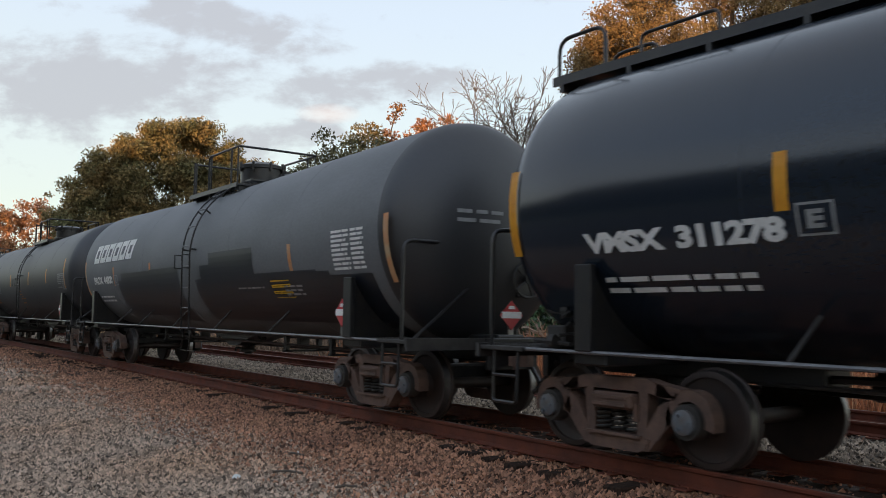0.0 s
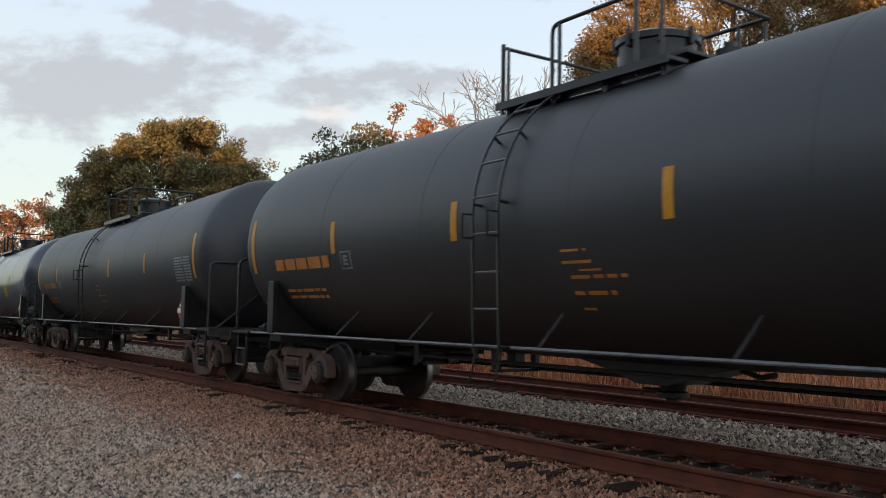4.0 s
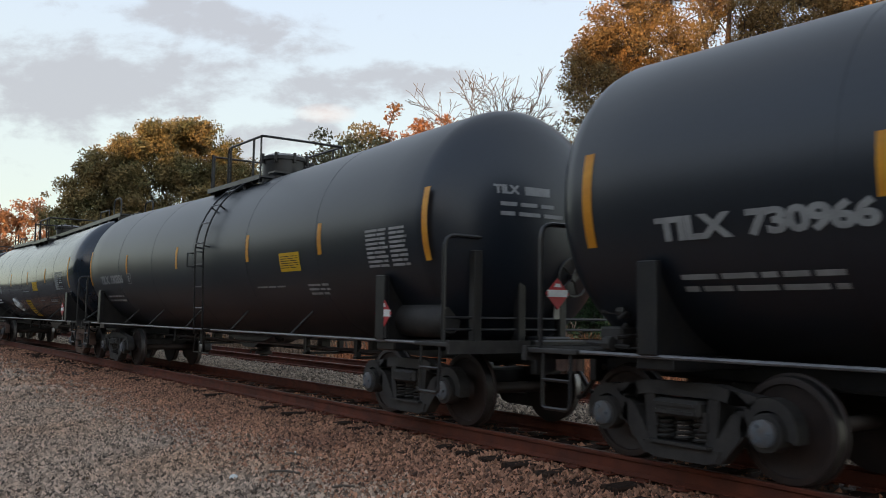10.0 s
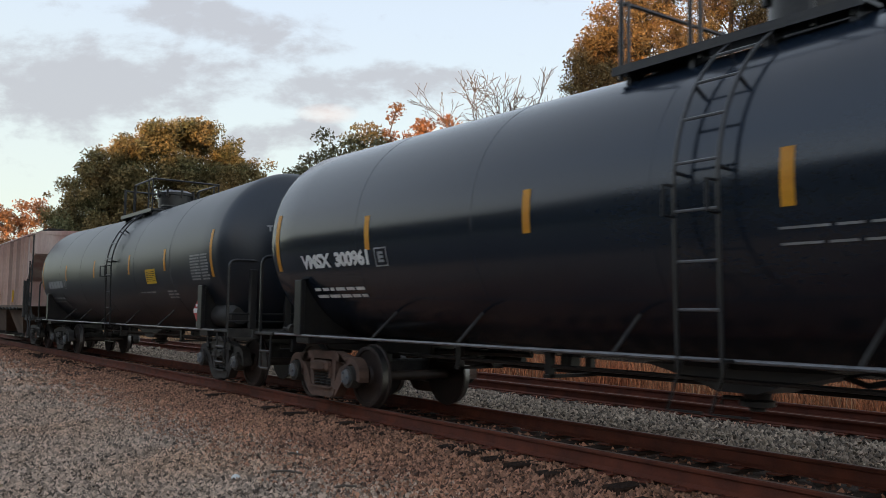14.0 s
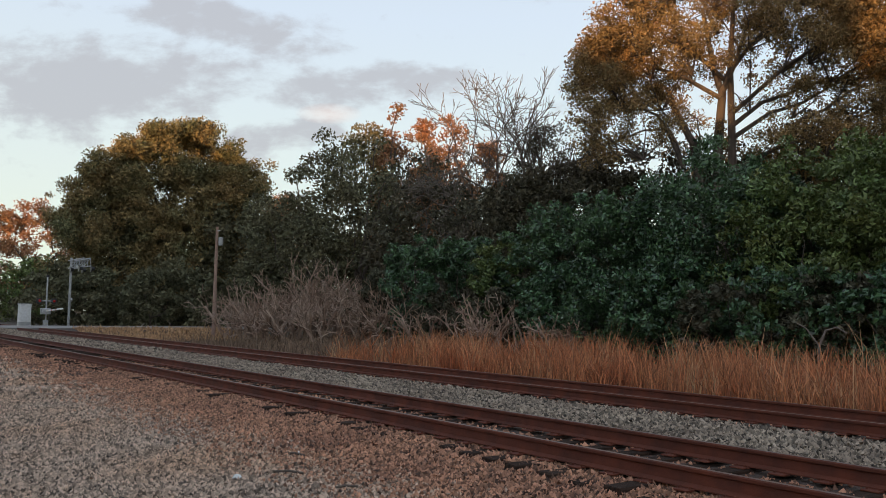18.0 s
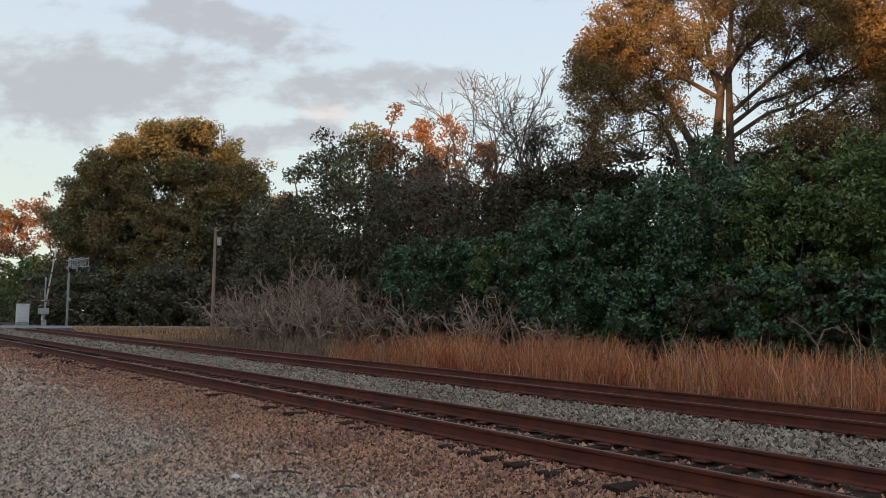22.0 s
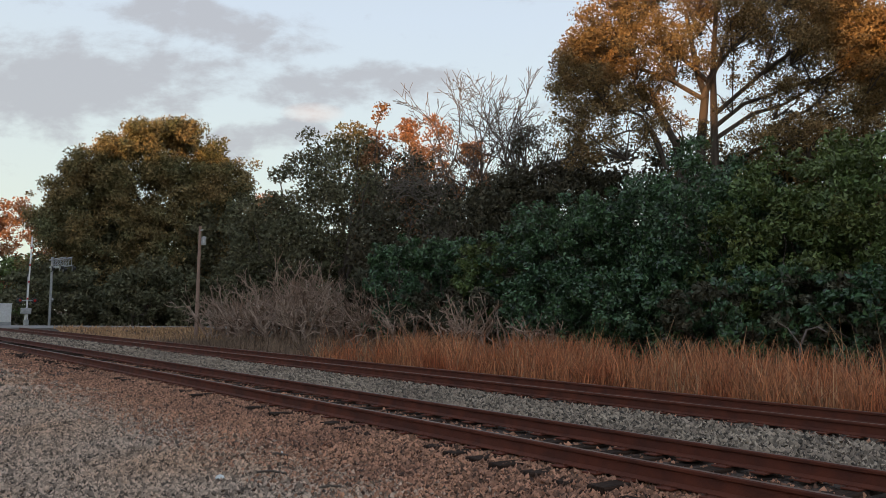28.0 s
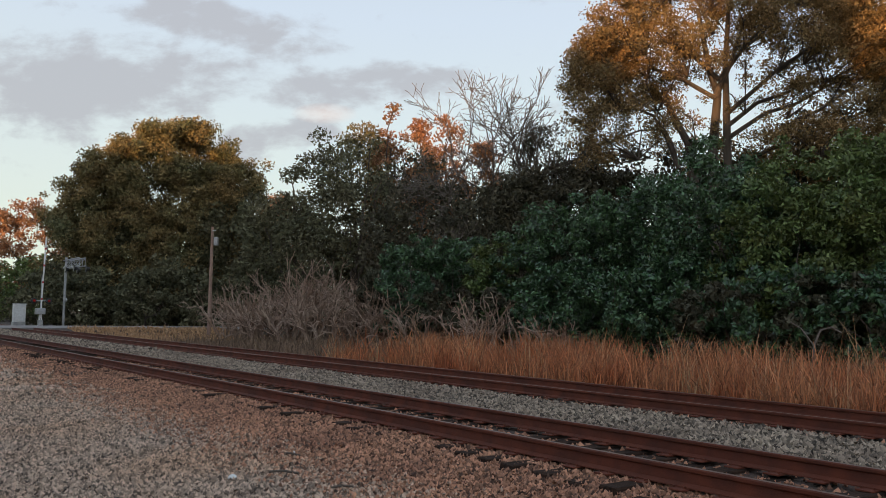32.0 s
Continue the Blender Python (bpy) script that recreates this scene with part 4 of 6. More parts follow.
def tank_car(spec):
    """One tank car, its centre over x = 0, near flank at negative y."""
    kind, mark = spec["kind"], spec["mark"]
    paint = M[spec["paint"]]
    car = tagged(new("tank_car"), spec["label"], "tank car", "tank cars of the train")
    if spec.get("band"):
        part("tank", shared("tank|band", [paint, M["black_matte"]], lambda: tank_shell(2.93, 7.4), True), None, car, at=pose(-.2, 0, 0))
    elif spec["paint"] == "grey_tank":
        part("tank", shared("tank|grey", [paint, M["black_matte"]], lambda: tank_shell("head"), True), None, car)
    else:
        part("tank", shared("tank|" + spec["paint"], paint, tank_shell, True), None, car)
    steel = M["black_steel"]
    ring = shared("seam|" + spec["paint"], paint, lambda: Shape().lathe([(-.015, R_TANK - .01), (-.009, R_TANK + .003), (.009, R_TANK + .003), (.015, R_TANK - .01)], 72, "x", (0, 0, Z_TANK)), True)
    for x in (-5.2, -2.6, 0, 2.6, 5.2):
        part("seam", ring, None, car, at=pose(x, 0, BEND * abs(x)))
    for k in (-1, 1):
        end = pose(k * 7.0, 0, 0, 0, 0, 0 if k > 0 else 180)
        part("stub_sill", shared("stub_sill", steel, stub_sill), None, car, at=end)
        part("end_deck", shared("end_deck", M["dusty_steel"], end_deck), None, car, at=pose(k * 7.95, 0, 0, 0, 0, 0 if k > 0 else 180))
        part("coupler", PARTS["coupler"], None, car, at=pose(k * 8.93, 0, 0, 0, 0, 0 if k > 0 else 180))
        part("air_hose", PARTS["hose"], None, car, at=pose(k * 8.93, 0, 0, 0, 0, 0 if k > 0 else 180))
        for y in (-1, 1):
            web = pose(k * 7.0, 0, 0, 0, 0, 0 if y < 0 else 180)
            part("saddle", shared("saddle", steel, saddle), None, car, at=web)
            part("step", shared("step", steel, steps), None, car, at=pose(k * 8.15 - .165 * (1 if y < 0 else -1), 0, 0, 0, 0, 0 if y < 0 else 180))
        part("end_handrail", shared("end_handrail|" + str(kind == "posts"), steel, end_rail, True), None, car, at=pose(k * 7.95, 0, 0, 0, 0, 0 if k > 0 else 180))
    if kind == "posts":
        for y in (-1.05, -.35, .35):
            part("brake_post", shared("brake_post", steel, brake_post), None, car, at=pose(7.95, y, 0))
        for z in (1.22, 1.36):
            part("low_bar", shared("low_bar", steel, low_bar), None, car, at=pose(7.95, 0, z))
        part("air_reservoir", shared("air_reservoir", M["dusty_steel"], reservoir, True), None, car)
    else:
        part("brace", shared("brace", steel, brace), None, car, "diagonal steel brace", at=pose(7.95, 0, 0))
    part("control_valve", shared("control_valve", M["dusty_steel"], control_valve), None, car, at=pose(-7.95, 0, 0))
    part("brake_wheel", shared("brake_wheel", steel, brake_wheel, True), None, car, at=pose(7.95, 0, 0))
    part("side_rail", shared("side_rail", M["glint_steel"], sill_rail, True), None, car)
    for x in (-4.85, -2.93, -.5, 1.85, 4.3):
        part("strut", shared("strut|%s" % x, M["dusty_steel"], lambda: strut(x)), None, car)
    lad, top = spec.get("ladder", -1.15), spec.get("top", 0)
    if lad is not None:
        for turn in (0, 180):
            one = part("ladder", shared("ladder", steel, flank_ladder, True), None, car, at=pose(lad, 0, 0, 0, 0, turn))
            for y, z in RUNGS if turn == 0 else ():
                part("rung", shared("rung", M["glint_steel"], rung), None, one, at=pose(0, y, z))
    part("top_platform", shared("top_platform", steel, top_platform), None, car, at=pose(top, 0, 0))
    for i, (name, e) in enumerate(rail_set()):
        part(name, shared("%s|%d" % (name, i), steel, lambda: e, True), None, car, at=pose(top, 0, 0))
    man = part("manway", shared("manway", steel, manway, True), None, car, at=pose(-.2 + top, 0, 0))
    for i in range(8):
        part("lug", shared("lug", steel, lid_lug), None, man, at=pose(0, 0, 0, 0, 0, 45 * i))
    part("relief_valve", shared("relief_valve", steel, valve, True), None, car, at=pose(top, 0, 0))
    if spec.get("walk"):
        part("running_board", shared("running_board", steel, top_walk), None, car)
        for k in (-1, 1):
            for y in (-.46, .46):
                part("board_handrail", shared("board_handrail", steel, walk_hoop, True), None, car, at=pose(k * 8.1, y, 0))
                part("low_handrail", shared("low_handrail", steel, low_hoop, True), None, car, at=pose(k * 6.7, y, 0))
    part("brake_rigging", shared("brake_rigging", steel, under_gear), None, car)
    part("bottom_outlet", shared("bottom_outlet", steel, outlet, True), None, car)
    # paint: stripes, marks, panels
    amber = M[spec.get("stripe", "stripe")]
    dz = spec.get("dz", 0)
    for x in spec.get("ends", (-7.75, 7.55)):
        part("end_stripe", shared("end_stripe|%s%s%s" % (amber.name, dz, x), amber, lambda: patch(x - .06, x + .06, 2.05 + dz, 2.95 + dz)), None, car, "amber reflective stripe")
    for x in spec.get("stripes", (-4.9, -1.95, 1.2, 4.3)):
        part("stripe", shared("stripe|%s%s%s" % (amber.name, dz, x), amber, lambda: patch(x - .06, x + .06, 2.25 + dz, 2.71 + dz)), None, car)
    ink = M[spec.get("ink", "white")]
    x0, x1, z0, z1 = spec.get("at", (-6.95, -4.95, 2.05, 2.27))
    if mark:
        part("reporting_mark", words_on_tank(mark, x0, x1, z0, z1), ink, car, kind="stuff")
    else:
        part("reporting_mark", text_bars(x0, x1, z0, z1, 1, 5, fill=.95), ink, car, kind="stuff")
    seed = len(bpy.data.objects)
    part("capacity_text", text_bars(x0 + .14, x1 - .35, 1.60, 1.80, 2, seed, fill=.45), ink, car, kind="stuff")
    gap = spec.get("gap", .16)
    mark_box = part("test_mark_box", patch(x1 + gap, x1 + gap + .31, 2.02, 2.27, .006), M["dull_white"], car)
    part("box_field", patch(x1 + gap + .022, x1 + gap + .288, 2.04, 2.25, .010), paint, mark_box)
    part("letter", words_on_tank("E", x1 + gap + .085, x1 + gap + .225, 2.075, 2.215), M["dull_white"], mark_box, kind="stuff")
    p0, p1, q0, q1 = spec.get("panel", (6.4, 7.4, 2.0, 2.52))
    part("data_panel", data_rows(p0, p1, q0, q1, seed + 1), M["white" if spec["paint"] == "grey_tank" or spec.get("band") else "dull_white"], car, "rows of fine white lettering", kind="stuff")
    for i, (a, b, c, d, n) in enumerate(spec.get("lines", ((2.8, 3.9, 1.79, 1.84, 1), (4.65, 5.3, 1.66, 1.85, 3)))):
        part("lettering", text_bars(a, b, c, d, n, seed + 3 + i, fill=.5), M[spec.get("line_ink", "dull_white")], car, kind="stuff")
    for a, b, c, d, lean in spec.get("labels", ((3.2, 3.9, 1.9, 2.32, 0),)):
        lab = part("warning_label", patch(a, b, c, d, .006, lean), M["yellow"], car, "yellow warning label")
        if lean <= 0:
            part("fine_print", text_bars(a + .05, b - .05, c + .04, d - .04, 6, seed + 9, fill=.3, out=.010), M["black_ink"], lab, kind="stuff")
        if lean and spec.get("white_tag"):
            part("white_tag", patch(a + .3, b - .02, c + .02, d - .14, .012, lean * .7), M["white"], lab)
    if spec.get("square"):
        u = spec["square"]
        sq = part("square_mark", patch(u, u + .50, 1.57, 1.81, .006), M["dull_white"], car)
        part("square_field", patch(u + .03, u + .47, 1.595, 1.785, .010), paint, sq)
    part("head_lettering", head_words(seed, spec.get("head")), M["dull_white"], car, kind="stuff", at=pose(-.65 if spec.get("band") else 0, 0, 0))
    if spec.get("band"):
        for x in (-7.3, 6.45):
            part("red_tag", patch(x, x + .17, 1.86, 1.98, .008), M["red"], car)
    placard(car, spec.get("plac", 6.86), -1.53, 1.40, 0)
    placard(car, 8.62, .1, 1.68 if kind == "posts" else 1.40, 90)
    WHEELSETS.extend(add_trucks(car, 7.0, spec.get("brown", True), spec.get("blue", True)))
    return car


# ---- the train ----
def two_tone(car):
    """Stepped black paint-outs and a row of plain white slanted blocks on the grey car."""
    s = Shape()
    for a, b, c, d in ((-3.6, -1.1, 1.45, 2.29), (-4.4, -2.1, 2.0, 2.29), (-2.1, -.2, 1.2, 2.31), (.75, 6.3, 1.25, 2.02), (1.6, 3.65, 2.02, 2.5), (3.65, 5.9, 2.02, 2.05), (1.1, 1.6, 2.02, 2.28)):
        patch(a, b, c, d, .006, s=s)
    patch(-7.4, 7.4, 1.0, 1.60, .005, s=s)
    patch(-4.75, -1.0, 1.3, 2.12, .006, s=s)
    patch(6.3, 7.5, 1.3, 1.95, .006, s=s)
    part("paint_out", s, M["black_satin"], car, "stepped black paint-outs")
    lo, hi, lean = 2.63, 3.10, .20

    def bar(s, x, z0, z1, w):
        """An upright strip of a slanted block, laid on the curved flank."""
        for i in range(3):
            za, zb = z0 + (z1 - z0) * i / 3, z0 + (z1 - z0) * (i + 1) / 3
            s.add([on_tank(u + (z - 2.6) * lean, z, .012) for u, z in ((x, za), (x + w, za), (x + w, zb), (x, zb))], [(0, 1, 2, 3)])
    for i in range(6):
        x, block = -6.95 + i * .585, Shape()
        bar(block, x, lo, hi, .15)
        bar(block, x + .36, lo, hi, .15)
        bar(block, x + .15, lo, lo + .13, .21)
        bar(block, x + .15, hi - .13, hi, .21)
        part("logo_block", block, M["white"], car, "hollow white slanted block")


def graffiti(car):
    s = Shape()
    rnd = random.Random(4)
    for x, z in ((-7.55, 2.5), (-7.45, 2.3), (-7.5, 2.1), (-7.4, 1.9), (-7.3, 1.75)):
        pts = [on_tank(x + .14 * math.cos(a) + rnd.uniform(-.03, .03), z + .12 * math.sin(a) + rnd.uniform(-.03, .03), .01) for a in np.linspace(0, math.tau * .9, 9)]
        s.tube(pts, .022, 5)
    for i in range(6):
        x = -2.4 + i * .13
        pts = [on_tank(x + .06 * math.sin(k * 1.9 + i), 1.78 - .07 * k - .03 * i, .01) for k in range(5)]
        s.tube(pts, .045, 5)
    part("graffiti", s, M["white"], car, "white spray-painted scrawl")


def covered_hopper():
    car = tagged(new("hopper_car"), "dusty rust-stained tan covered hopper with ribbed sides", "hopper car")
    w = 1.55
    s = Shape()
    body = [(-8.6, 3.35), (-7.3, 2.40), (-7.3, 1.50), (7.3, 1.50), (7.3, 2.40), (8.6, 3.35), (8.6, 4.07), (-8.6, 4.07)]
    s.slab(body, -w + .03, w - .03, "y")
    part("body", s, M["hopper"], car)
    roof = Shape().slab([(-1.56, 4.05), (1.56, 4.05), (1.3, 4.16), (.5, 4.22), (-.5, 4.22), (-1.3, 4.16)], -8.62, 8.62, "x")
    part("roof", roof, M["hopper"], car)
    rib = Shape().slab([(-.05, -w - .07), (.05, -w - .07), (.085, -w + .04), (-.085, -w + .04)], 1.52, 4.02, "z").mesh("rib", M["hopper_rust"])
    xs = list(np.arange(-7.25, 7.3, .763))
    for x in xs:
        part("rib", rib, None, car, at=pose(x, 0, 0))
        part("rib", rib, None, car, at=pose(x, 0, 0, 0, 0, 180))
    short = Shape().slab([(-.03, -w - .03), (.03, -w - .03), (.06, -w + .04), (-.06, -w + .04)], 3.4, 4.02, "z").mesh("rib", M["hopper_rust"])
    for x in (-8.0, 8.0):
        part("rib", short, None, car, at=pose(x, 0, 0))
    for y in (-1, 1):
        part("side_sill", Shape().box((-7.4, min(y * 1.46, y * 1.62), 1.42), (7.4, max(y * 1.46, y * 1.62), 1.54), c=.015), M["hopper_pale"], car)
        part("top_chord", Shape().box((-8.62, min(y * 1.5, y * 1.59), 4.03), (8.62, max(y * 1.5, y * 1.59), 4.09), c=.015), M["hopper"], car)
    lug = Shape().box((-.12, -1.66, 1.36), (.12, -1.5, 1.46), c=.02).mesh("jacking_lug", M["dusty_steel"])
    for x in xs[1:-1]:
        part("jacking_lug", lug, None, car, at=pose(x, 0, 0))
    for t0, t1, b0, b1 in ((-6.35, -3.25, -4.55, -3.45), (-2.95, 2.95, -.7, .7), (3.25, 6.35, 3.45, 4.55)):
        bay = Shape()
        top = [(t0, -1.45, 1.5), (t1, -1.45, 1.5), (t1, 1.45, 1.5), (t0, 1.45, 1.5)]
        low = [(b0, -1.05, .44), (b1, -1.05, .44), (b1, 1.05, .44), (b0, 1.05, .44)]
        bay.add(top + low, [(0, 1, 2, 3), (7, 6, 5, 4), (0, 4, 5, 1), (1, 5, 6, 2), (2, 6, 7, 3), (3, 7, 4, 0)])
        part("discharge_bay", bay, M["hopper_pale"], car)
        gate = Shape().box((b0 - .05, -1.08, .32), (b1 + .05, 1.08, .44), c=.02)
        gate.tube([(b1 - .15, -1.35, .42), (b1 - .15, -1.0, .42)], .05, 8)
        part("outlet_gate", gate, M["dusty_steel"], car)
    board = Shape()
    for y in (-.9, -.62, .62, .9):
        board.box((-8.2, y - .12, 4.27), (8.2, y + .12, 4.31))
    for x in np.arange(-8, 8.1, 1.33):
        board.box((x - .03, -1.05, 4.12), (x + .03, 1.05, 4.27))
    part("running_board", board, M["dusty_steel"], car)
    hatch = Shape().box((-7.6, -.42, 4.2), (7.6, .42, 4.27), c=.02)
    part("hatch", hatch, M["hopper_pale"], car)
    for k in (-1, 1):
        end = pose(0, 0, 0, 0, 0, 0 if k > 0 else 180)
        for y in (-1.57, 1.57):
            lad = Shape()
            for x in (8.12, 8.6):
                lad.tube([(k * x, y, .95), (k * x, y, 3.1 if x < 8.4 else 4.0)], .026, 6)
            for z in np.arange(1.1, 3.2, .42):
                lad.tube([(k * 8.12, y, z), (k * 8.6, y, z)], .018, 6)
            part("ladder", lad, M["dusty_steel"], car)
            part("end_post", Shape().box((k * 7.36 - .05, y - .04, 1.1), (k * 7.36 + .05, y + .04, 2.42)), M["dusty_steel"], car)
            foot = Shape()
            foot.tube([(k * 8.2, y, 1.0), (k * 8.42, y, .45)], .022, 6)
            foot.tube([(k * 8.7, y, 1.0), (k * 8.42, y, .45)], .022, 6)
            foot.tube([(k * 8.2, y, 1.0), (k * 8.2, y, .42), (k * 8.66, y, .42), (k * 8.66, y, 1.0)], .02, 6)
            part("step", foot, M["dusty_steel"], car)
        deck = Shape().box((7.3, -1.5, 1.04), (8.75, 1.5, 1.12), c=.01)
        deck.box((6.2, -.24, .78), (8.85, .24, 1.1), c=.02)
        for y in (-1.52, 1.46):
            deck.box((7.3, y, 1.0), (8.75, y + .07, 1.2))
            deck.box((7.32, y, 1.1), (7.42, y + .07, 2.5))
        deck.tube([(8.6, -1.5, 1.08), (7.4, -1.5, 2.3)], .03, 6)
        part("end_deck", deck, M["dusty_steel"], car, at=end)
        part("slope_brace", Shape().box((7.35, -.05, 1.12), (7.45, .05, 2.5)), M["dusty_steel"], car, at=end)
        part("coupler", PARTS["coupler"], None, car, at=pose(k * 8.95, 0, 0, 0, 0, 0 if k > 0 else 180))
    # marks painted over the ribs
    tag = Shape()
    for a, b, c, d in ((-7.25, -6.75, 2.07, 2.47), (-6.52, -6.0, 2.07, 2.47)):
        tag.box((a, -w - .004, c), (b, -w + .03, d))
    patchy = part("mark_field", tag, M["cream"], car, "pale painted field")
    for word, a, b in (("PL", -7.19, -6.83), ("CX", -6.46, -6.06)):
        co, fs = MARKS[word]
        t = Shape().add([(a + (b - a) * u, -w - .008, 2.14 + .25 * v) for u, v in co], fs)
        part("reporting_letters", t, M["black_ink"], patchy)
    num = Shape()
    rnd = random.Random(3)
    for a, b in ((-6.98, -6.72), (-6.36, -6.16), (-6.1, -5.9), (-5.62, -5.42)):
        num.box((a - .08, -w - .004, 1.78), (b - .16, -w + .03, 1.98))
    for z in (1.70, 1.79, 1.92):
        for x in (-4.85, -4.05, -2.5):
            num.box((x, -w - .002, z), (x + rnd.uniform(.25, .5), -w + .03, z + .022))
    part("lettering", num, M["dusty_steel"], car, kind="stuff")
    for x, z0, z1 in ((-7.25, 1.6, 2.35), (-4.32, 1.65, 2.1), (-1.2, 1.65, 2.1), (2.0, 1.65, 2.1), (5.1, 1.65, 2.1)):
        part("stripe", Shape().box((x - .06, -w - .056, z0), (x + .06, -w - .02, z1)), M["yellow"], car)
    WHEELSETS.extend(add_trucks(car, 6.75, False, False))
    return car


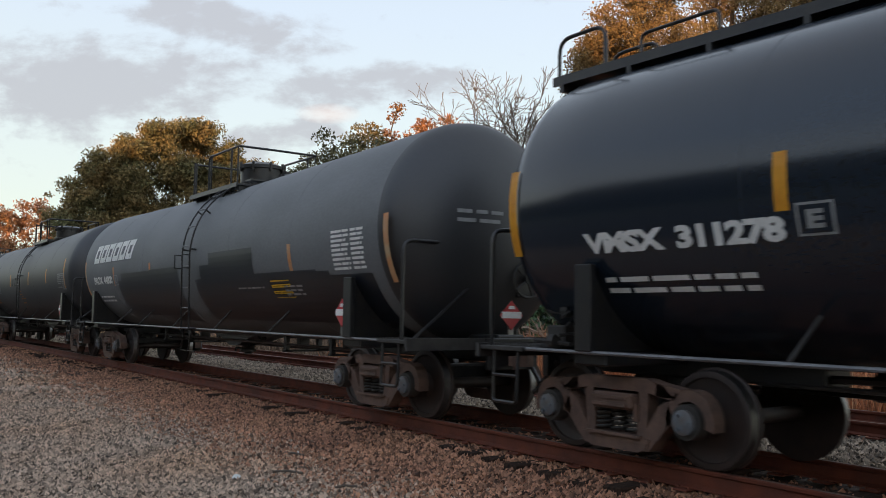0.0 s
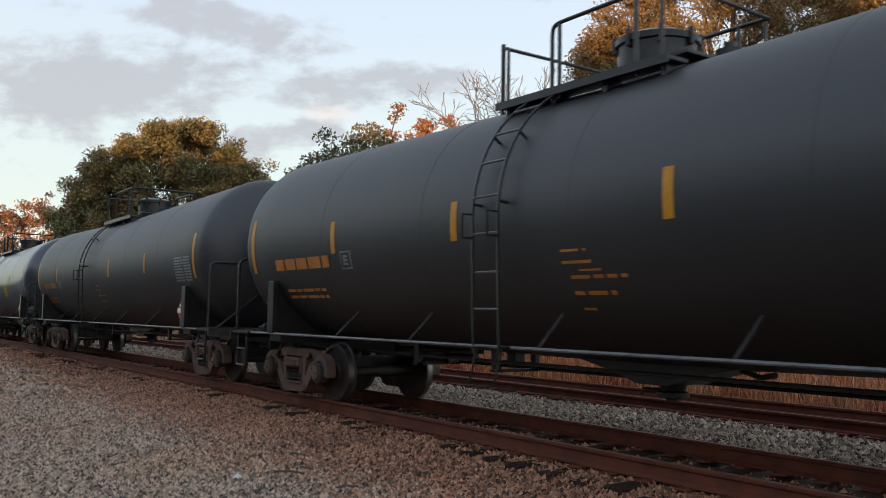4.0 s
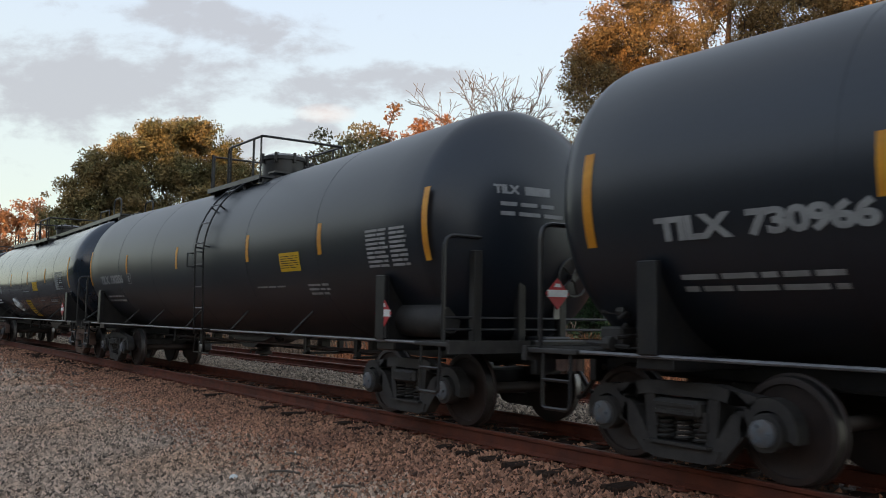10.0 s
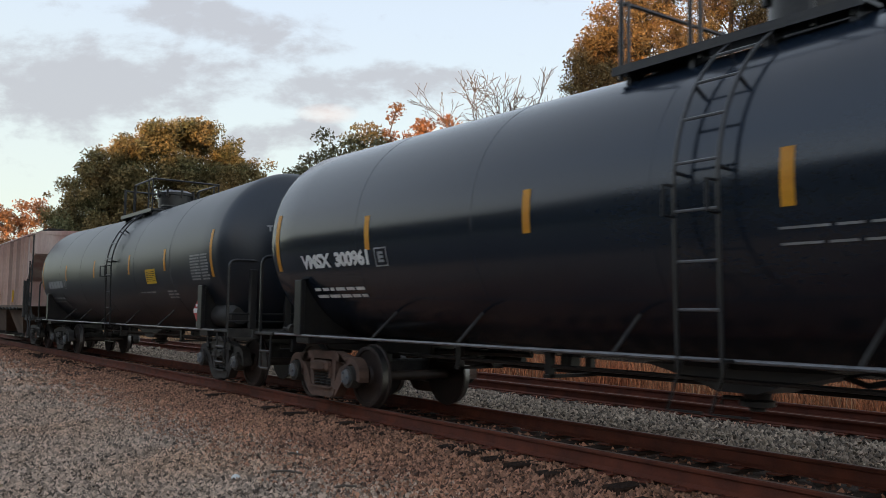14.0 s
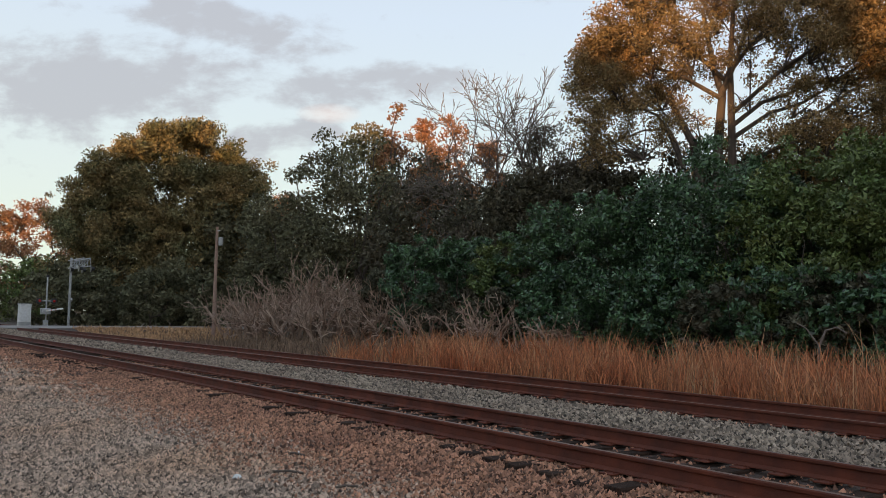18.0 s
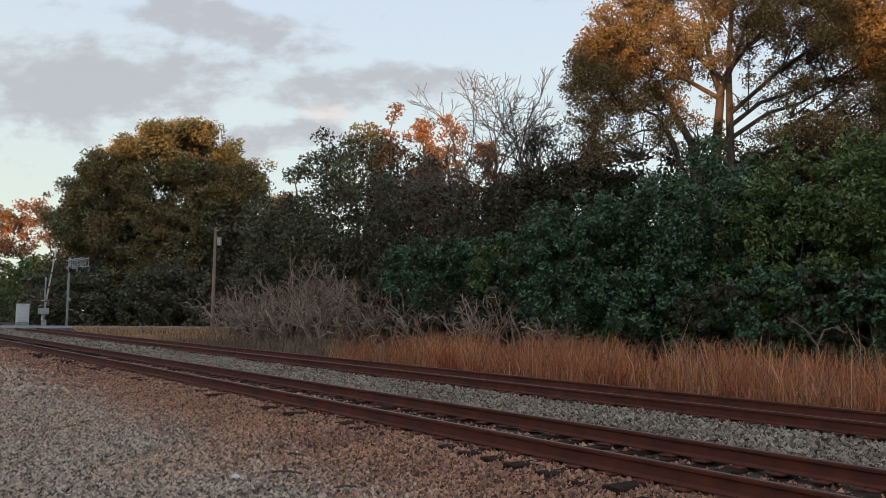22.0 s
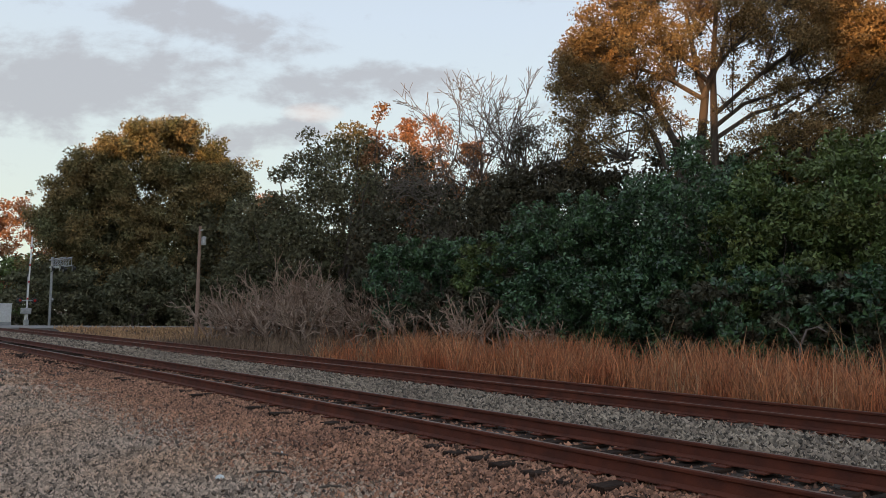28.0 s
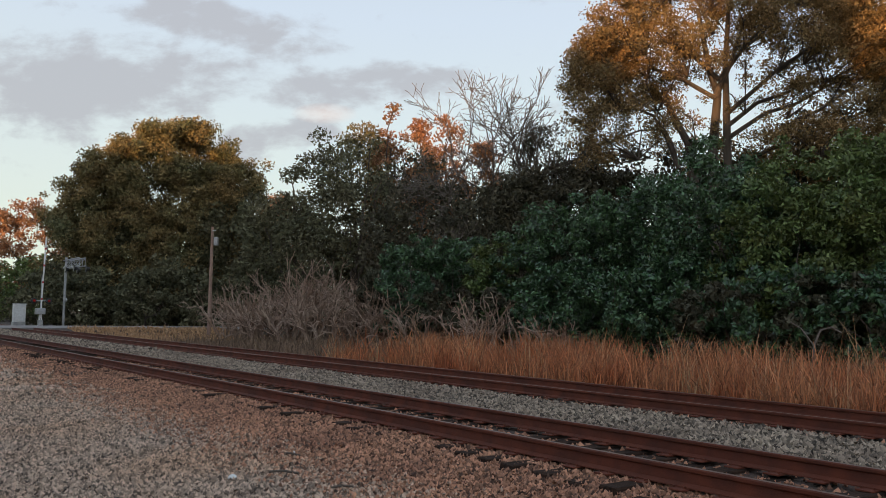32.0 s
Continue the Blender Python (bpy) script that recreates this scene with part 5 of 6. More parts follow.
VM = dict(kind="rail", ladder=None, paint="black_gloss", label="glossy black tank car with amber stripes and white marks")
SPECS = [
    (1.02, dict(VM, mark="VMSX 311278", walk=True, gap=.1, ends=(-8.05, 7.15), plac=6.55, panel=(5.4, 6.4, 2.0, 2.55), dz=-.03, at=(-7.05, -4.89, 1.99, 2.19), head="VMSX", label="glossy black tank car with a full-length running board")),
    (-17.59, dict(kind="rail", mark="PROX 44800", paint="grey_tank", dz=-.24, ink="white", stripe="stripe_pale", ladder=.75, top=.6, ends=(-7.86, 8.0), stripes=(-5.05, -2.05, 2.3, 5.1), labels=((4.2, 4.9, 1.64, 1.92, 0),),
                  panel=(6.5, 7.45, 2.0, 2.59), at=(-7.0, -5.2, 2.07, 2.27), label="weathered grey tank car with black paint-outs and white slanted blocks")),
    (-35.50, dict(kind="rail", mark="NATX 302919", ladder=.5, top=.6, stripes=(-4.9, -2.0, 1.65, 4.67), ends=(-7.75, 7.3), paint="black_matte", ink="orange", labels=(), at=(-6.9, -5.08, 2.06, 2.24), blue=False, lines=((-.2, .16, 2.02, 2.07, 1), (-.21, .2, 1.90, 1.96, 1), (-.14, .61, 1.75, 1.82, 1), (-.16, .4, 1.59, 1.67, 1), (-.14, .06, 1.45, 1.50, 1), (0, .3, 1.83, 1.87, 1)), line_ink="orange", gap=.36, label="matte black tank car with orange lettering")),
    (-54.04, dict(kind="rail", mark="NATX 302565", stripes=(-4.93, -2.04, 2.15, 5.2), ends=(-7.78, 7.78), paint="black_matte", ink="orange", labels=(), at=(-6.9, -5.08, 2.06, 2.24), brown=False, blue=False, lines=((-.2, .16, 2.02, 2.07, 1), (-.21, .2, 1.90, 1.96, 1), (-.14, .61, 1.75, 1.82, 1), (-.16, .4, 1.59, 1.67, 1), (-.14, .06, 1.45, 1.50, 1), (0, .3, 1.83, 1.87, 1)), line_ink="orange", gap=.36, label="matte black tank car with orange lettering")),
    (-72.29, dict(kind="rail", mark="", paint="black_matte", ink="orange", labels=(), at=(-6.9, -5.08, 2.06, 2.24), blue=False, lines=((-.2, .16, 2.02, 2.07, 1), (-.21, .2, 1.90, 1.96, 1), (-.14, .61, 1.75, 1.82, 1), (-.16, .4, 1.59, 1.67, 1), (-.14, .06, 1.45, 1.50, 1), (0, .3, 1.83, 1.87, 1)), line_ink="orange", gap=.36, label="matte black tank car with orange lettering")),
    (-90.56, dict(kind="rail", mark="NATX 303864", paint="black_matte", ink="orange", labels=(), at=(-6.9, -5.08, 2.06, 2.24), blue=False, lines=((-.2, .16, 2.02, 2.07, 1), (-.21, .2, 1.90, 1.96, 1), (-.14, .61, 1.75, 1.82, 1), (-.16, .4, 1.59, 1.67, 1), (-.14, .06, 1.45, 1.50, 1), (0, .3, 1.83, 1.87, 1)), line_ink="orange", gap=.36, label="matte black tank car with orange lettering")),
    (-108.69, dict(kind="posts", mark="TILX 192826", paint="black_blue", stripe="stripe_pale", head="TILX", stripes=(-4.43, -1.9, 1.58, 4.46), labels=((3.15, 3.84, 1.9, 2.32, 0), (-.52, .12, 1.36, 1.84, -.17)), white_tag=True, ladder=-1.25,
                   lines=((.37, .91, 1.69, 1.84, 3), (2.77, 3.88, 1.78, 1.83, 1), (4.65, 5.27, 1.67, 1.84, 3), (5.65, 5.98, 1.72, 1.84, 2)), label="glossy black tank car with yellow warning labels")),
    (-126.65, dict(VM, mark="VMSX 311323", walk=True, square=5.62, head="VMSX", stripes=(-4.88, -2.08, 1.1, 3.94), ends=(-8.0, 7.15), panel=(5.4, 6.4, 2.0, 2.55), plac=6.55, lines=((-.04, 1.09, 1.99, 2.04, 1), (2.44, 3.03, 1.67, 1.71, 1), (4.02, 4.9, 1.64, 1.72, 2)), labels=((1.77, 2.62, 2.0, 2.27, 0), (0, .77, 1.15, 1.71, -.18)), label="glossy black tank car with a full-length running board")),
    (-145.19, dict(VM, mark="CTCX 302776", square=5.06, ladder=-.5, gap=.66, stripes=(-4.82, -2.22, .93, 4.11), ends=(-7.58, 6.82), panel=(5.66, 6.78, 2.16, 2.62), band=True, dz=.2, at=(-7.3, -5.57, 2.10, 2.31), brown=True, blue=False, head="CTCX", labels=((-.26, .49, 1.88, 2.08, 0),),
                   lines=((-.17, .12, 1.45, 1.71, 5), (1.28, 2.12, 1.77, 1.80, 1), (3.42, 4.2, 1.74, 1.81, 2)), label="black tank car with a glossy band and a matte crown")),
    (-163.45, dict(kind="posts", mark="TILX 730966", stripes=(-4.9, -2.07, 1.23, 4.62), paint="black_satin", ink="dull_white", head="TILX", labels=((3.33, 4.03, 2.01, 2.35, 0), (-.52, .12, 1.36, 1.84, -.17)), brown=False, label="satin black tank car with pale lettering")),
    (-181.94, dict(kind="posts", mark="TILX 730356", plac=7.08, panel=(6.6, 7.6, 2.0, 2.52), gap=.36, ladder=.7, top=.9, stripes=(-4.57, -1.0, 2.63, 5.27), ends=(-7.93, 8.0), paint="black_satin", ink="dull_white", head="TILX", labels=((3.89, 4.59, 2.04, 2.33, 0),), brown=False, label="satin black tank car with pale lettering")),
    (-199.73, dict(VM, mark="VMSX 311118", walk=True, gap=.1, head="VMSX", stripes=(-4.95, -2.2, 1.0, 3.95), ends=(-8.0, 7.15), plac=6.55, lines=((-.04, 1.09, 1.99, 2.04, 1), (2.44, 3.03, 1.67, 1.71, 1), (4.02, 4.9, 1.64, 1.72, 2)), labels=((1.85, 2.6, 2.02, 2.31, 0), (0, .77, 1.15, 1.71, -.18)), panel=(5.4, 6.4, 2.0, 2.55), label="glossy black tank car with white graffiti and a running board")),
    (-218.31, dict(kind="posts", mark="VMSX 300814", panel=(6.7, 7.6, 2.0, 2.54), square=6.1, ladder=.6, top=.9, at=(-7.3, -5.02, 2.03, 2.22), stripes=(-4.6, -1.66, 2.14, 4.78), ends=(-7.94, 7.83), paint="black_gloss", head="VMSX", labels=((5.03, 5.73, 2.0, 2.28, 0),), label="glossy black tank car with amber stripes and white marks")),
    (-236.53, dict(kind="posts", mark="VMSX 300961", square=6.0, ladder=.6, top=.9, paint="black_gloss", head="VMSX", stripes=(-4.95, -1.7, 1.3, 4.6), labels=((2.9, 3.6, 2.0, 2.31, 0),), lines=((1.2, 3.0, 2.07, 2.11, 1), (1.2, 3.0, 1.95, 1.99, 1)), label="glossy black tank car with amber stripes and white marks")),
    (-254.79, dict(kind="posts", mark="", paint="black_satin", ink="dull_white", head="TILX", ladder=.9, top=.9, stripes=(-4.4, -1.1, 2.17, 4.82), labels=((3.45, 4.14, 2.0, 2.32, 0),), brown=False, label="satin black tank car with pale lettering")),
]
TRAIN = []
for start, spec in SPECS:
    one = tank_car(spec)
    if spec["paint"] == "grey_tank":
        two_tone(one)
    if spec["mark"].endswith("1118"):
        graffiti(one)
    TRAIN.append((one, start))
TRAIN.append((covered_hopper(), -273.0))


# ---- woods ----
def leaf_quads(centres, radii, n, size, rg, flat=.75, shell=2.0):
    """n small leaves scattered in round clumps, turned every way."""
    w = radii ** 2
    k = rg.choice(len(centres), n, p=w / w.sum())
    d = rg.normal(size=(n, 3))
    d /= np.linalg.norm(d, axis=1)[:, None]
    r = radii[k] * rg.random(n) ** (1 / shell)
    c = centres[k] + d * r[:, None] * np.array([1, 1, flat])
    a = rg.normal(size=(n, 3))
    a /= np.linalg.norm(a, axis=1)[:, None]
    b = np.cross(a, rg.normal(size=(n, 3)))
    b /= np.linalg.norm(b, axis=1)[:, None]
    s = size * rg.uniform(.6, 1.4, n)[:, None]
    a, b = a * s * .5, b * s * .28
    return np.stack([c - a, c + a + b * .3, c + b * 1.9], 1)


def limbs(s, base, tips, r0, rg, sides=6):
    """A tapered trunk that forks into limbs reaching to the tips."""
    for tip in tips:
        p0, p1 = np.array(base), np.array(tip)
        n = 6
        pts = []
        for i in range(n + 1):
            u = i / n
            q = p0 * (1 - u) + p1 * u
            q[2] = p0[2] + (p1[2] - p0[2]) * (u ** .8)
            q[:2] += rg.normal(0, .03, 2) * np.linalg.norm(p1 - p0) * (0 < u < 1)
            pts.append(tuple(q))
        s.tube(pts, r0, sides, r2=r0 * .18, cap=False)


def tree(name, label, px, py, height, low, wide, leaf, n, size, seed, clump=.20, lean=0.0, trunk_r=None, gaps=1.0, bark="bark", k=70, shape=1.0, tips_n=10):
    """A tree with trunk, limbs and a crown of leaf clumps from the height low up to its top."""
    rg = np.random.default_rng(seed)
    if size > .2 and n < 90000:
        n, size = int(n * .58), size * 1.2
    z0 = float(ground_z(px, py)) - .1
    root = tagged(new(name), label, "tree")
    root.location = (px, py, z0)
    tall, mid = (height - low) / 2, (height + low) / 2
    d = rg.normal(size=(k, 3))
    d /= np.linalg.norm(d, axis=1)[:, None]
    r = rg.uniform(.35, 1, k) ** .45 * rg.uniform(.82, 1.05, k)
    c = d * r[:, None] * np.array([wide, wide, tall])
    c[:, :2] *= (1 - .35 * shape * np.clip(c[:, 2:] / tall, -1, 1))
    c[:, 2] += mid
    c[:, 0] += lean * (c[:, 2] - low) / max(height - low, .1)
    rad = rg.uniform(.6, 1.25, k) * clump * (wide + tall) / 2
    part("crown", quads_mesh("crown", leaf_quads(c, rad * gaps, n, size, rg), M[leaf]), None, root)
    s = Shape()
    tr = trunk_r or height * .018
    fork = (lean * .2, 0, max(low * .9, height * .18))
    s.tube([(0, 0, -.2), (rg.normal(0, .1), rg.normal(0, .1), fork[2] * .5), fork], tr * 1.25, 9, r2=tr * .85, cap=False)
    order = rg.permutation(k)[:tips_n]
    limbs(s, fork, [c[i] for i in order], tr * .55, rg)
    part("trunk", s, M[bark], root, smooth=True)
    return root


def at_view(px, dist):
    """Plan place on the bearing of a point across the picture, at that distance."""
    a = radians(YAW) + math.atan((px - 784) / 1525.0)
    return -dist * math.cos(a), dist * math.sin(a)


def plant(name, label, px, dist, *a, **k):
    x, y = at_view(px, dist)
    return tree(name, label, x, y, *a, **k)


# the big round oak past the crossing, and the far edge of the woods
def broad_oak():
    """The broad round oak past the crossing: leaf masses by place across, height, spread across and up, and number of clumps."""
    x, y = at_view(290, 104)
    rg = np.random.default_rng(11)
    root = tagged(new("oak_tree"), "broad dense oak with sunlit russet top", "tree")
    root.location = (x, y, float(ground_z(x, y)))
    turn = radians(YAW - 17.9)
    right, away = Vector((math.sin(turn), math.cos(turn), 0)), Vector((-math.cos(turn), math.sin(turn), 0))
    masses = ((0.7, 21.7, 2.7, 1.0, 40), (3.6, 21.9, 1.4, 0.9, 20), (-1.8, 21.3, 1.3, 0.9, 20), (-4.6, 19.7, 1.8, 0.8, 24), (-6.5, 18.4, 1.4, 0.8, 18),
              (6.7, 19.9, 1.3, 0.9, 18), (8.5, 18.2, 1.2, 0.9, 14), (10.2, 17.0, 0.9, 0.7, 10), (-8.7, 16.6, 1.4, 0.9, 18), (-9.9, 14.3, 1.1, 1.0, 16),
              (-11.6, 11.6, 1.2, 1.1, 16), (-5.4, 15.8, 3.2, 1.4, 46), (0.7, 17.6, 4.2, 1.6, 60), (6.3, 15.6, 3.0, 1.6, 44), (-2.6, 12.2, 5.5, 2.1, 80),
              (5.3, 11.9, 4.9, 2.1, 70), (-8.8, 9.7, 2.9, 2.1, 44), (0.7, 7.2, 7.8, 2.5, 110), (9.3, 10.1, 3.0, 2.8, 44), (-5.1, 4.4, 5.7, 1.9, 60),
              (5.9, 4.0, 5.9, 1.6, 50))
    cs, rs, tips = [], [], []
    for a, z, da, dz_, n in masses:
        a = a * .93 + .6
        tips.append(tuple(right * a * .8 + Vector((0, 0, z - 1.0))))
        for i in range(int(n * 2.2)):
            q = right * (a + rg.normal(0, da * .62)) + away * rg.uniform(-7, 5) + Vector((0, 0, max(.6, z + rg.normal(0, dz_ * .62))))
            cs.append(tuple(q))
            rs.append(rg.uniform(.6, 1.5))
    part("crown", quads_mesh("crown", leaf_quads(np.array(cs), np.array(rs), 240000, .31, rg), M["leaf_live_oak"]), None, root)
    s = Shape()
    s.tube([(0, 0, -.2), (.1, .1, 2), (0, 0, 4.5)], .6, 9, r2=.45, cap=False)
    limbs(s, (0, 0, 4.0), tips, .28, rg)
    part("trunk", s, M["bark"], root, smooth=True)


broad_oak()
plant("oak_tree", "dense dark oak beside the broad oak", 212, 106, 16, 0, 6.4, "leaf_olive", 26000, .40, 12, k=110, shape=.4)
plant("oak_tree", "dense dark oak beside the broad oak", 428, 100, 17.6, 0, 5.0, "leaf_olive", 26000, .40, 13, k=110, shape=.4)
plant("oak_tree", "thin russet tree far beyond the crossing", 55, 165, 21.8, 3, 8.5, "leaf_autumn", 16000, .42, 14, k=110, clump=.15)
plant("oak_tree", "thin russet tree far beyond the crossing", -50, 165, 21.5, 4, 9, "leaf_autumn", 12000, .42, 15, k=90, clump=.15)
plant("oak_tree", "low dark tree beyond the crossing", 40, 150, 10, 0, 9, "leaf_lime", 12000, .45, 16, k=80, shape=.2)
plant("oak_tree", "russet tree in the gap of the woods", 500, 135, 21, 2, 6, "leaf_autumn", 11000, .42, 17, k=70)
# the middle of the woods
plant("broadleaf_tree", "slim russet tree with a sunlit spire", 746, 76, 20.9, 6, 1.5, "leaf_autumn", 8000, .25, 38, k=60, clump=.16)
plant("broadleaf_tree", "dark evergreen with a ragged top", 572, 76, 18.2, .5, 4.0, "leaf_olive", 20000, .27, 21, k=110, clump=.17, shape=.5)
plant("broadleaf_tree", "dark tree with russet sunlit top", 648, 82, 22.2, 1, 3.6, "leaf_live_oak", 17000, .27, 22, k=90, clump=.16, shape=.6)
plant("broadleaf_tree", "russet tree with a sunlit spire", 695, 80, 21.4, 6, 2.5, "leaf_autumn", 11000, .25, 23, k=60, clump=.16)
plant("broadleaf_tree", "russet tree with a sunlit top", 785, 74, 20.4, 1, 2.6, "leaf_autumn", 20000, .25, 24, k=100, clump=.16, shape=.7)
plant("broadleaf_tree", "russet tree beside the bare trees", 862, 66, 16.6, 1, 2.6, "leaf_autumn", 13000, .24, 25, k=80, clump=.15)
plant("broadleaf_tree", "dull dark tree at the woods' edge", 640, 72, 16.5, 0, 5.0, "leaf_olive", 22000, .27, 26, k=120, shape=.3)
plant("broadleaf_tree", "dull dark tree at the woods' edge", 755, 66, 14.0, 0, 5.0, "leaf_dark", 20000, .27, 27, k=120, shape=.3)
plant("broadleaf_tree", "dull brown-green tree behind the bushes", 850, 60, 10.8, 0, 5.0, "leaf_dark", 18000, .25, 28, k=120, shape=.3)
plant("broadleaf_tree", "dull dark tree at the woods' edge", 500, 84, 13.5, 0, 5.0, "leaf_olive", 16000, .30, 29, k=110, shape=.3)
plant("broadleaf_tree", "dull brown-green tree behind the bushes", 960, 57, 11.5, 0, 5.0, "leaf_dark", 18000, .25, 34, k=110, clump=.17)
for px_, high_ in ((885, 11.4), (940, 12.0), (1000, 13.0)):
    plant("broadleaf_tree", "dull dark tree at the woods' edge", px_, 57, high_, 0, 4.4, "leaf_dark", 20000, .24, 400 + px_, k=150, clump=.19, shape=.3)
plant("broadleaf_tree", "dull brown-green tree behind the bushes", 1050, 56, 14.0, 0, 4.6, "leaf_dark", 20000, .24, 30, k=110, clump=.17)
plant("broadleaf_tree", "dull brown-green tree behind the bushes", 1150, 55, 13.5, 0, 5.5, "leaf_dark", 20000, .24, 31, k=110, clump=.16)
plant("broadleaf_tree", "dull brown-green tree behind the bushes", 1310, 55, 13.5, 0, 5.0, "leaf_dark", 18000, .24, 36, k=110, clump=.16)
plant("broadleaf_tree", "dull brown-green tree behind the bushes", 1440, 53, 14.5, 0, 5.0, "leaf_oak", 16000, .24, 37, k=110, clump=.15)
plant("broadleaf_tree", "dull brown-green tree behind the bushes", 1390, 54, 12.5, 0, 5.5, "leaf_dark", 18000, .24, 32, k=110, clump=.16)
plant("broadleaf_tree", "dull brown-green tree behind the bushes", 1500, 52, 14, 0, 5.5, "leaf_dark", 20000, .24, 35, k=110, clump=.16)
plant("broadleaf_tree", "dull brown-green tree behind the bushes", 1630, 50, 12.5, 0, 6.0, "leaf_oak", 20000, .24, 33, k=110, clump=.16)


def thickets():
    """Low dark undergrowth along the foot of the far trees."""
    for i in range(13):
        plant("thicket", "low dark undergrowth below the trees", 90 + i * 36, 98 - i * 1.2 + 3 * math.sin(i * 2.1), 6.0 + 1.5 * math.sin(i * 1.3), -.5, 3.4, "leaf_olive", 6000, .34, 300 + i, k=60, clump=.22, shape=.3, tips_n=4, trunk_r=.1)


thickets()


def far_woods():
    """The depth of the woods behind the first trees."""
    rg = np.random.default_rng(78)
    n = 420
    px = rg.uniform(-250, 1800, n)
    dist = np.interp(px, [-250, 300, 600, 900, 1800], [190, 150, 115, 84, 74]) + rg.uniform(0, 14, n)
    a = radians(YAW) + np.arctan((px - 784) / 1525.0)
    high = np.interp(px, [-250, 120, 450, 560, 900, 1800], [10, 9, 15, 12, 10.5, 10.5])
    c = np.stack([-dist * np.cos(a), dist * np.sin(a), rg.random(n) * high], -1)
    q = leaf_quads(c, rg.uniform(2.2, 3.6, n), 36000, .8, rg)
    tagged(new("far_woods", quads_mesh("far_woods", q, M["leaf_dark"])), "dim depth of the woods behind the first trees", "woods", kind="stuff")


far_woods()


def big_oak():
    """The tall spreading tree with visible limbs and lacy sunlit foliage."""
    x, y = at_view(1290, 47)
    rg = np.random.default_rng(41)
    root = tagged(new("oak_tree"), "tall spreading oak with bare limbs and sunlit russet leaves", "tree")
    root.location = (x, y, float(ground_z(x, y)))
    turn = radians(YAW + 18.5)
    right, away = Vector((math.sin(turn), math.cos(turn), 0)), Vector((-math.cos(turn), math.sin(turn), 0))

    def spot(across, depth, z):
        return tuple(right * across + away * depth + Vector((0, 0, z)))
    s = Shape()
    s.tube([spot(-.35, 0, -.2), spot(-.4, 0, 6), spot(-.45, .1, 11.0), spot(-.2, .2, 13.8), spot(-.6, .3, 15.0), spot(-1.2, .4, 18.6)], .36, 10, r2=.10, cap=False)
    s.tube([spot(.35, .1, -.2), spot(.3, .1, 7), spot(.25, .1, 11.2), spot(.2, 0, 15.2), spot(.5, 0, 20.0)], .33, 10, r2=.09, cap=False)
    s.tube([spot(-.3, 0, 13.6), spot(.5, -.2, 15.4), spot(1.2, -.3, 17.6)], .18, 8, r2=.06, cap=False)
    arms = ((.3, 12.0, 3.2, 13.9, 6.4, 15.0), (.4, 11.4, 3.8, 13.2, 6.8, 14.6), (2.6, 11.2, 4.6, 12.3, 6.8, 13.2), (-2.2, 9.8, -3.6, 13.0, -6.2, 14.0), (-2.2, 9.8, -3.0, 12.2, -5.8, 12.0), (.1, 9.5, 4.6, 11.2, 8.8, 12.8), (-.1, 14.5, 2.6, 17.5, 4.2, 20.5), (-.1, 14.5, -3.0, 17.0, -5.5, 19.5),
            (.1, 12.5, 5.5, 16.5, 9.5, 18.5), (-.3, 13.5, -4.5, 15.8, -8.0, 16.8), (-.4, 17, -1.8, 20, -2.6, 22))
    s.tube([spot(-1.0, .5, -.2), spot(-1.2, .5, 7.5), spot(-1.7, .5, 11.2), spot(-2.6, .5, 13.0), spot(-3.0, .4, 14.2)], .28, 8, r2=.14, cap=False)
    for a0_, z0_, a1_, z1_, a2_, z2_ in arms:
        dep = rg.uniform(-3, 3)
        s.tube([spot(a0_, 0, z0_), spot((a0_ + a1_) / 2, dep * .2, (z0_ + z1_) / 2 + .3), spot(a1_, dep * .5, z1_), spot((a1_ + a2_) / 2, dep * .8, (z1_ + z2_) / 2 + .25), spot(a2_, dep, z2_)], .13, 7, r2=.03, cap=False)
    cs, rs = [], []
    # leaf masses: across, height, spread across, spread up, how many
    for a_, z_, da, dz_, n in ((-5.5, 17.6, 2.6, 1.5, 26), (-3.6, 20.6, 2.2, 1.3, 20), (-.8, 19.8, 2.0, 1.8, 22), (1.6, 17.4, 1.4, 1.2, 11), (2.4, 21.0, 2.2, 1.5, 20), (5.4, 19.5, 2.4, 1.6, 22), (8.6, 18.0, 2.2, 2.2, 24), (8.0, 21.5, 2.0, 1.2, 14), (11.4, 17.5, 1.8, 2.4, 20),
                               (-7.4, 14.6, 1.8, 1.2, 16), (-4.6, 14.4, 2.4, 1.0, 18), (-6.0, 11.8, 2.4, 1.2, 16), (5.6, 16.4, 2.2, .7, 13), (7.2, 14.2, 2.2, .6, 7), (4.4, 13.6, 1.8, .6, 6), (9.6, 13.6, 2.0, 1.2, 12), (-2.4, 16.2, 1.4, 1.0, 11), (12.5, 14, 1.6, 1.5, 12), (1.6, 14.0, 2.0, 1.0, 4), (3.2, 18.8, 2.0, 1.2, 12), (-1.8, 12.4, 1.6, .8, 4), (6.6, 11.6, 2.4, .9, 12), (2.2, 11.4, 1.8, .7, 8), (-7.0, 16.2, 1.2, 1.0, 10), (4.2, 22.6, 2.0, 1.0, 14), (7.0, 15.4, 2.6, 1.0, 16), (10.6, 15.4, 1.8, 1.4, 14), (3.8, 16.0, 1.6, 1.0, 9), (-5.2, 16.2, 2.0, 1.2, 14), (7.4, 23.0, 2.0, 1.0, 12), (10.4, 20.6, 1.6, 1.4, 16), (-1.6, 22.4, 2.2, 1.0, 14)):
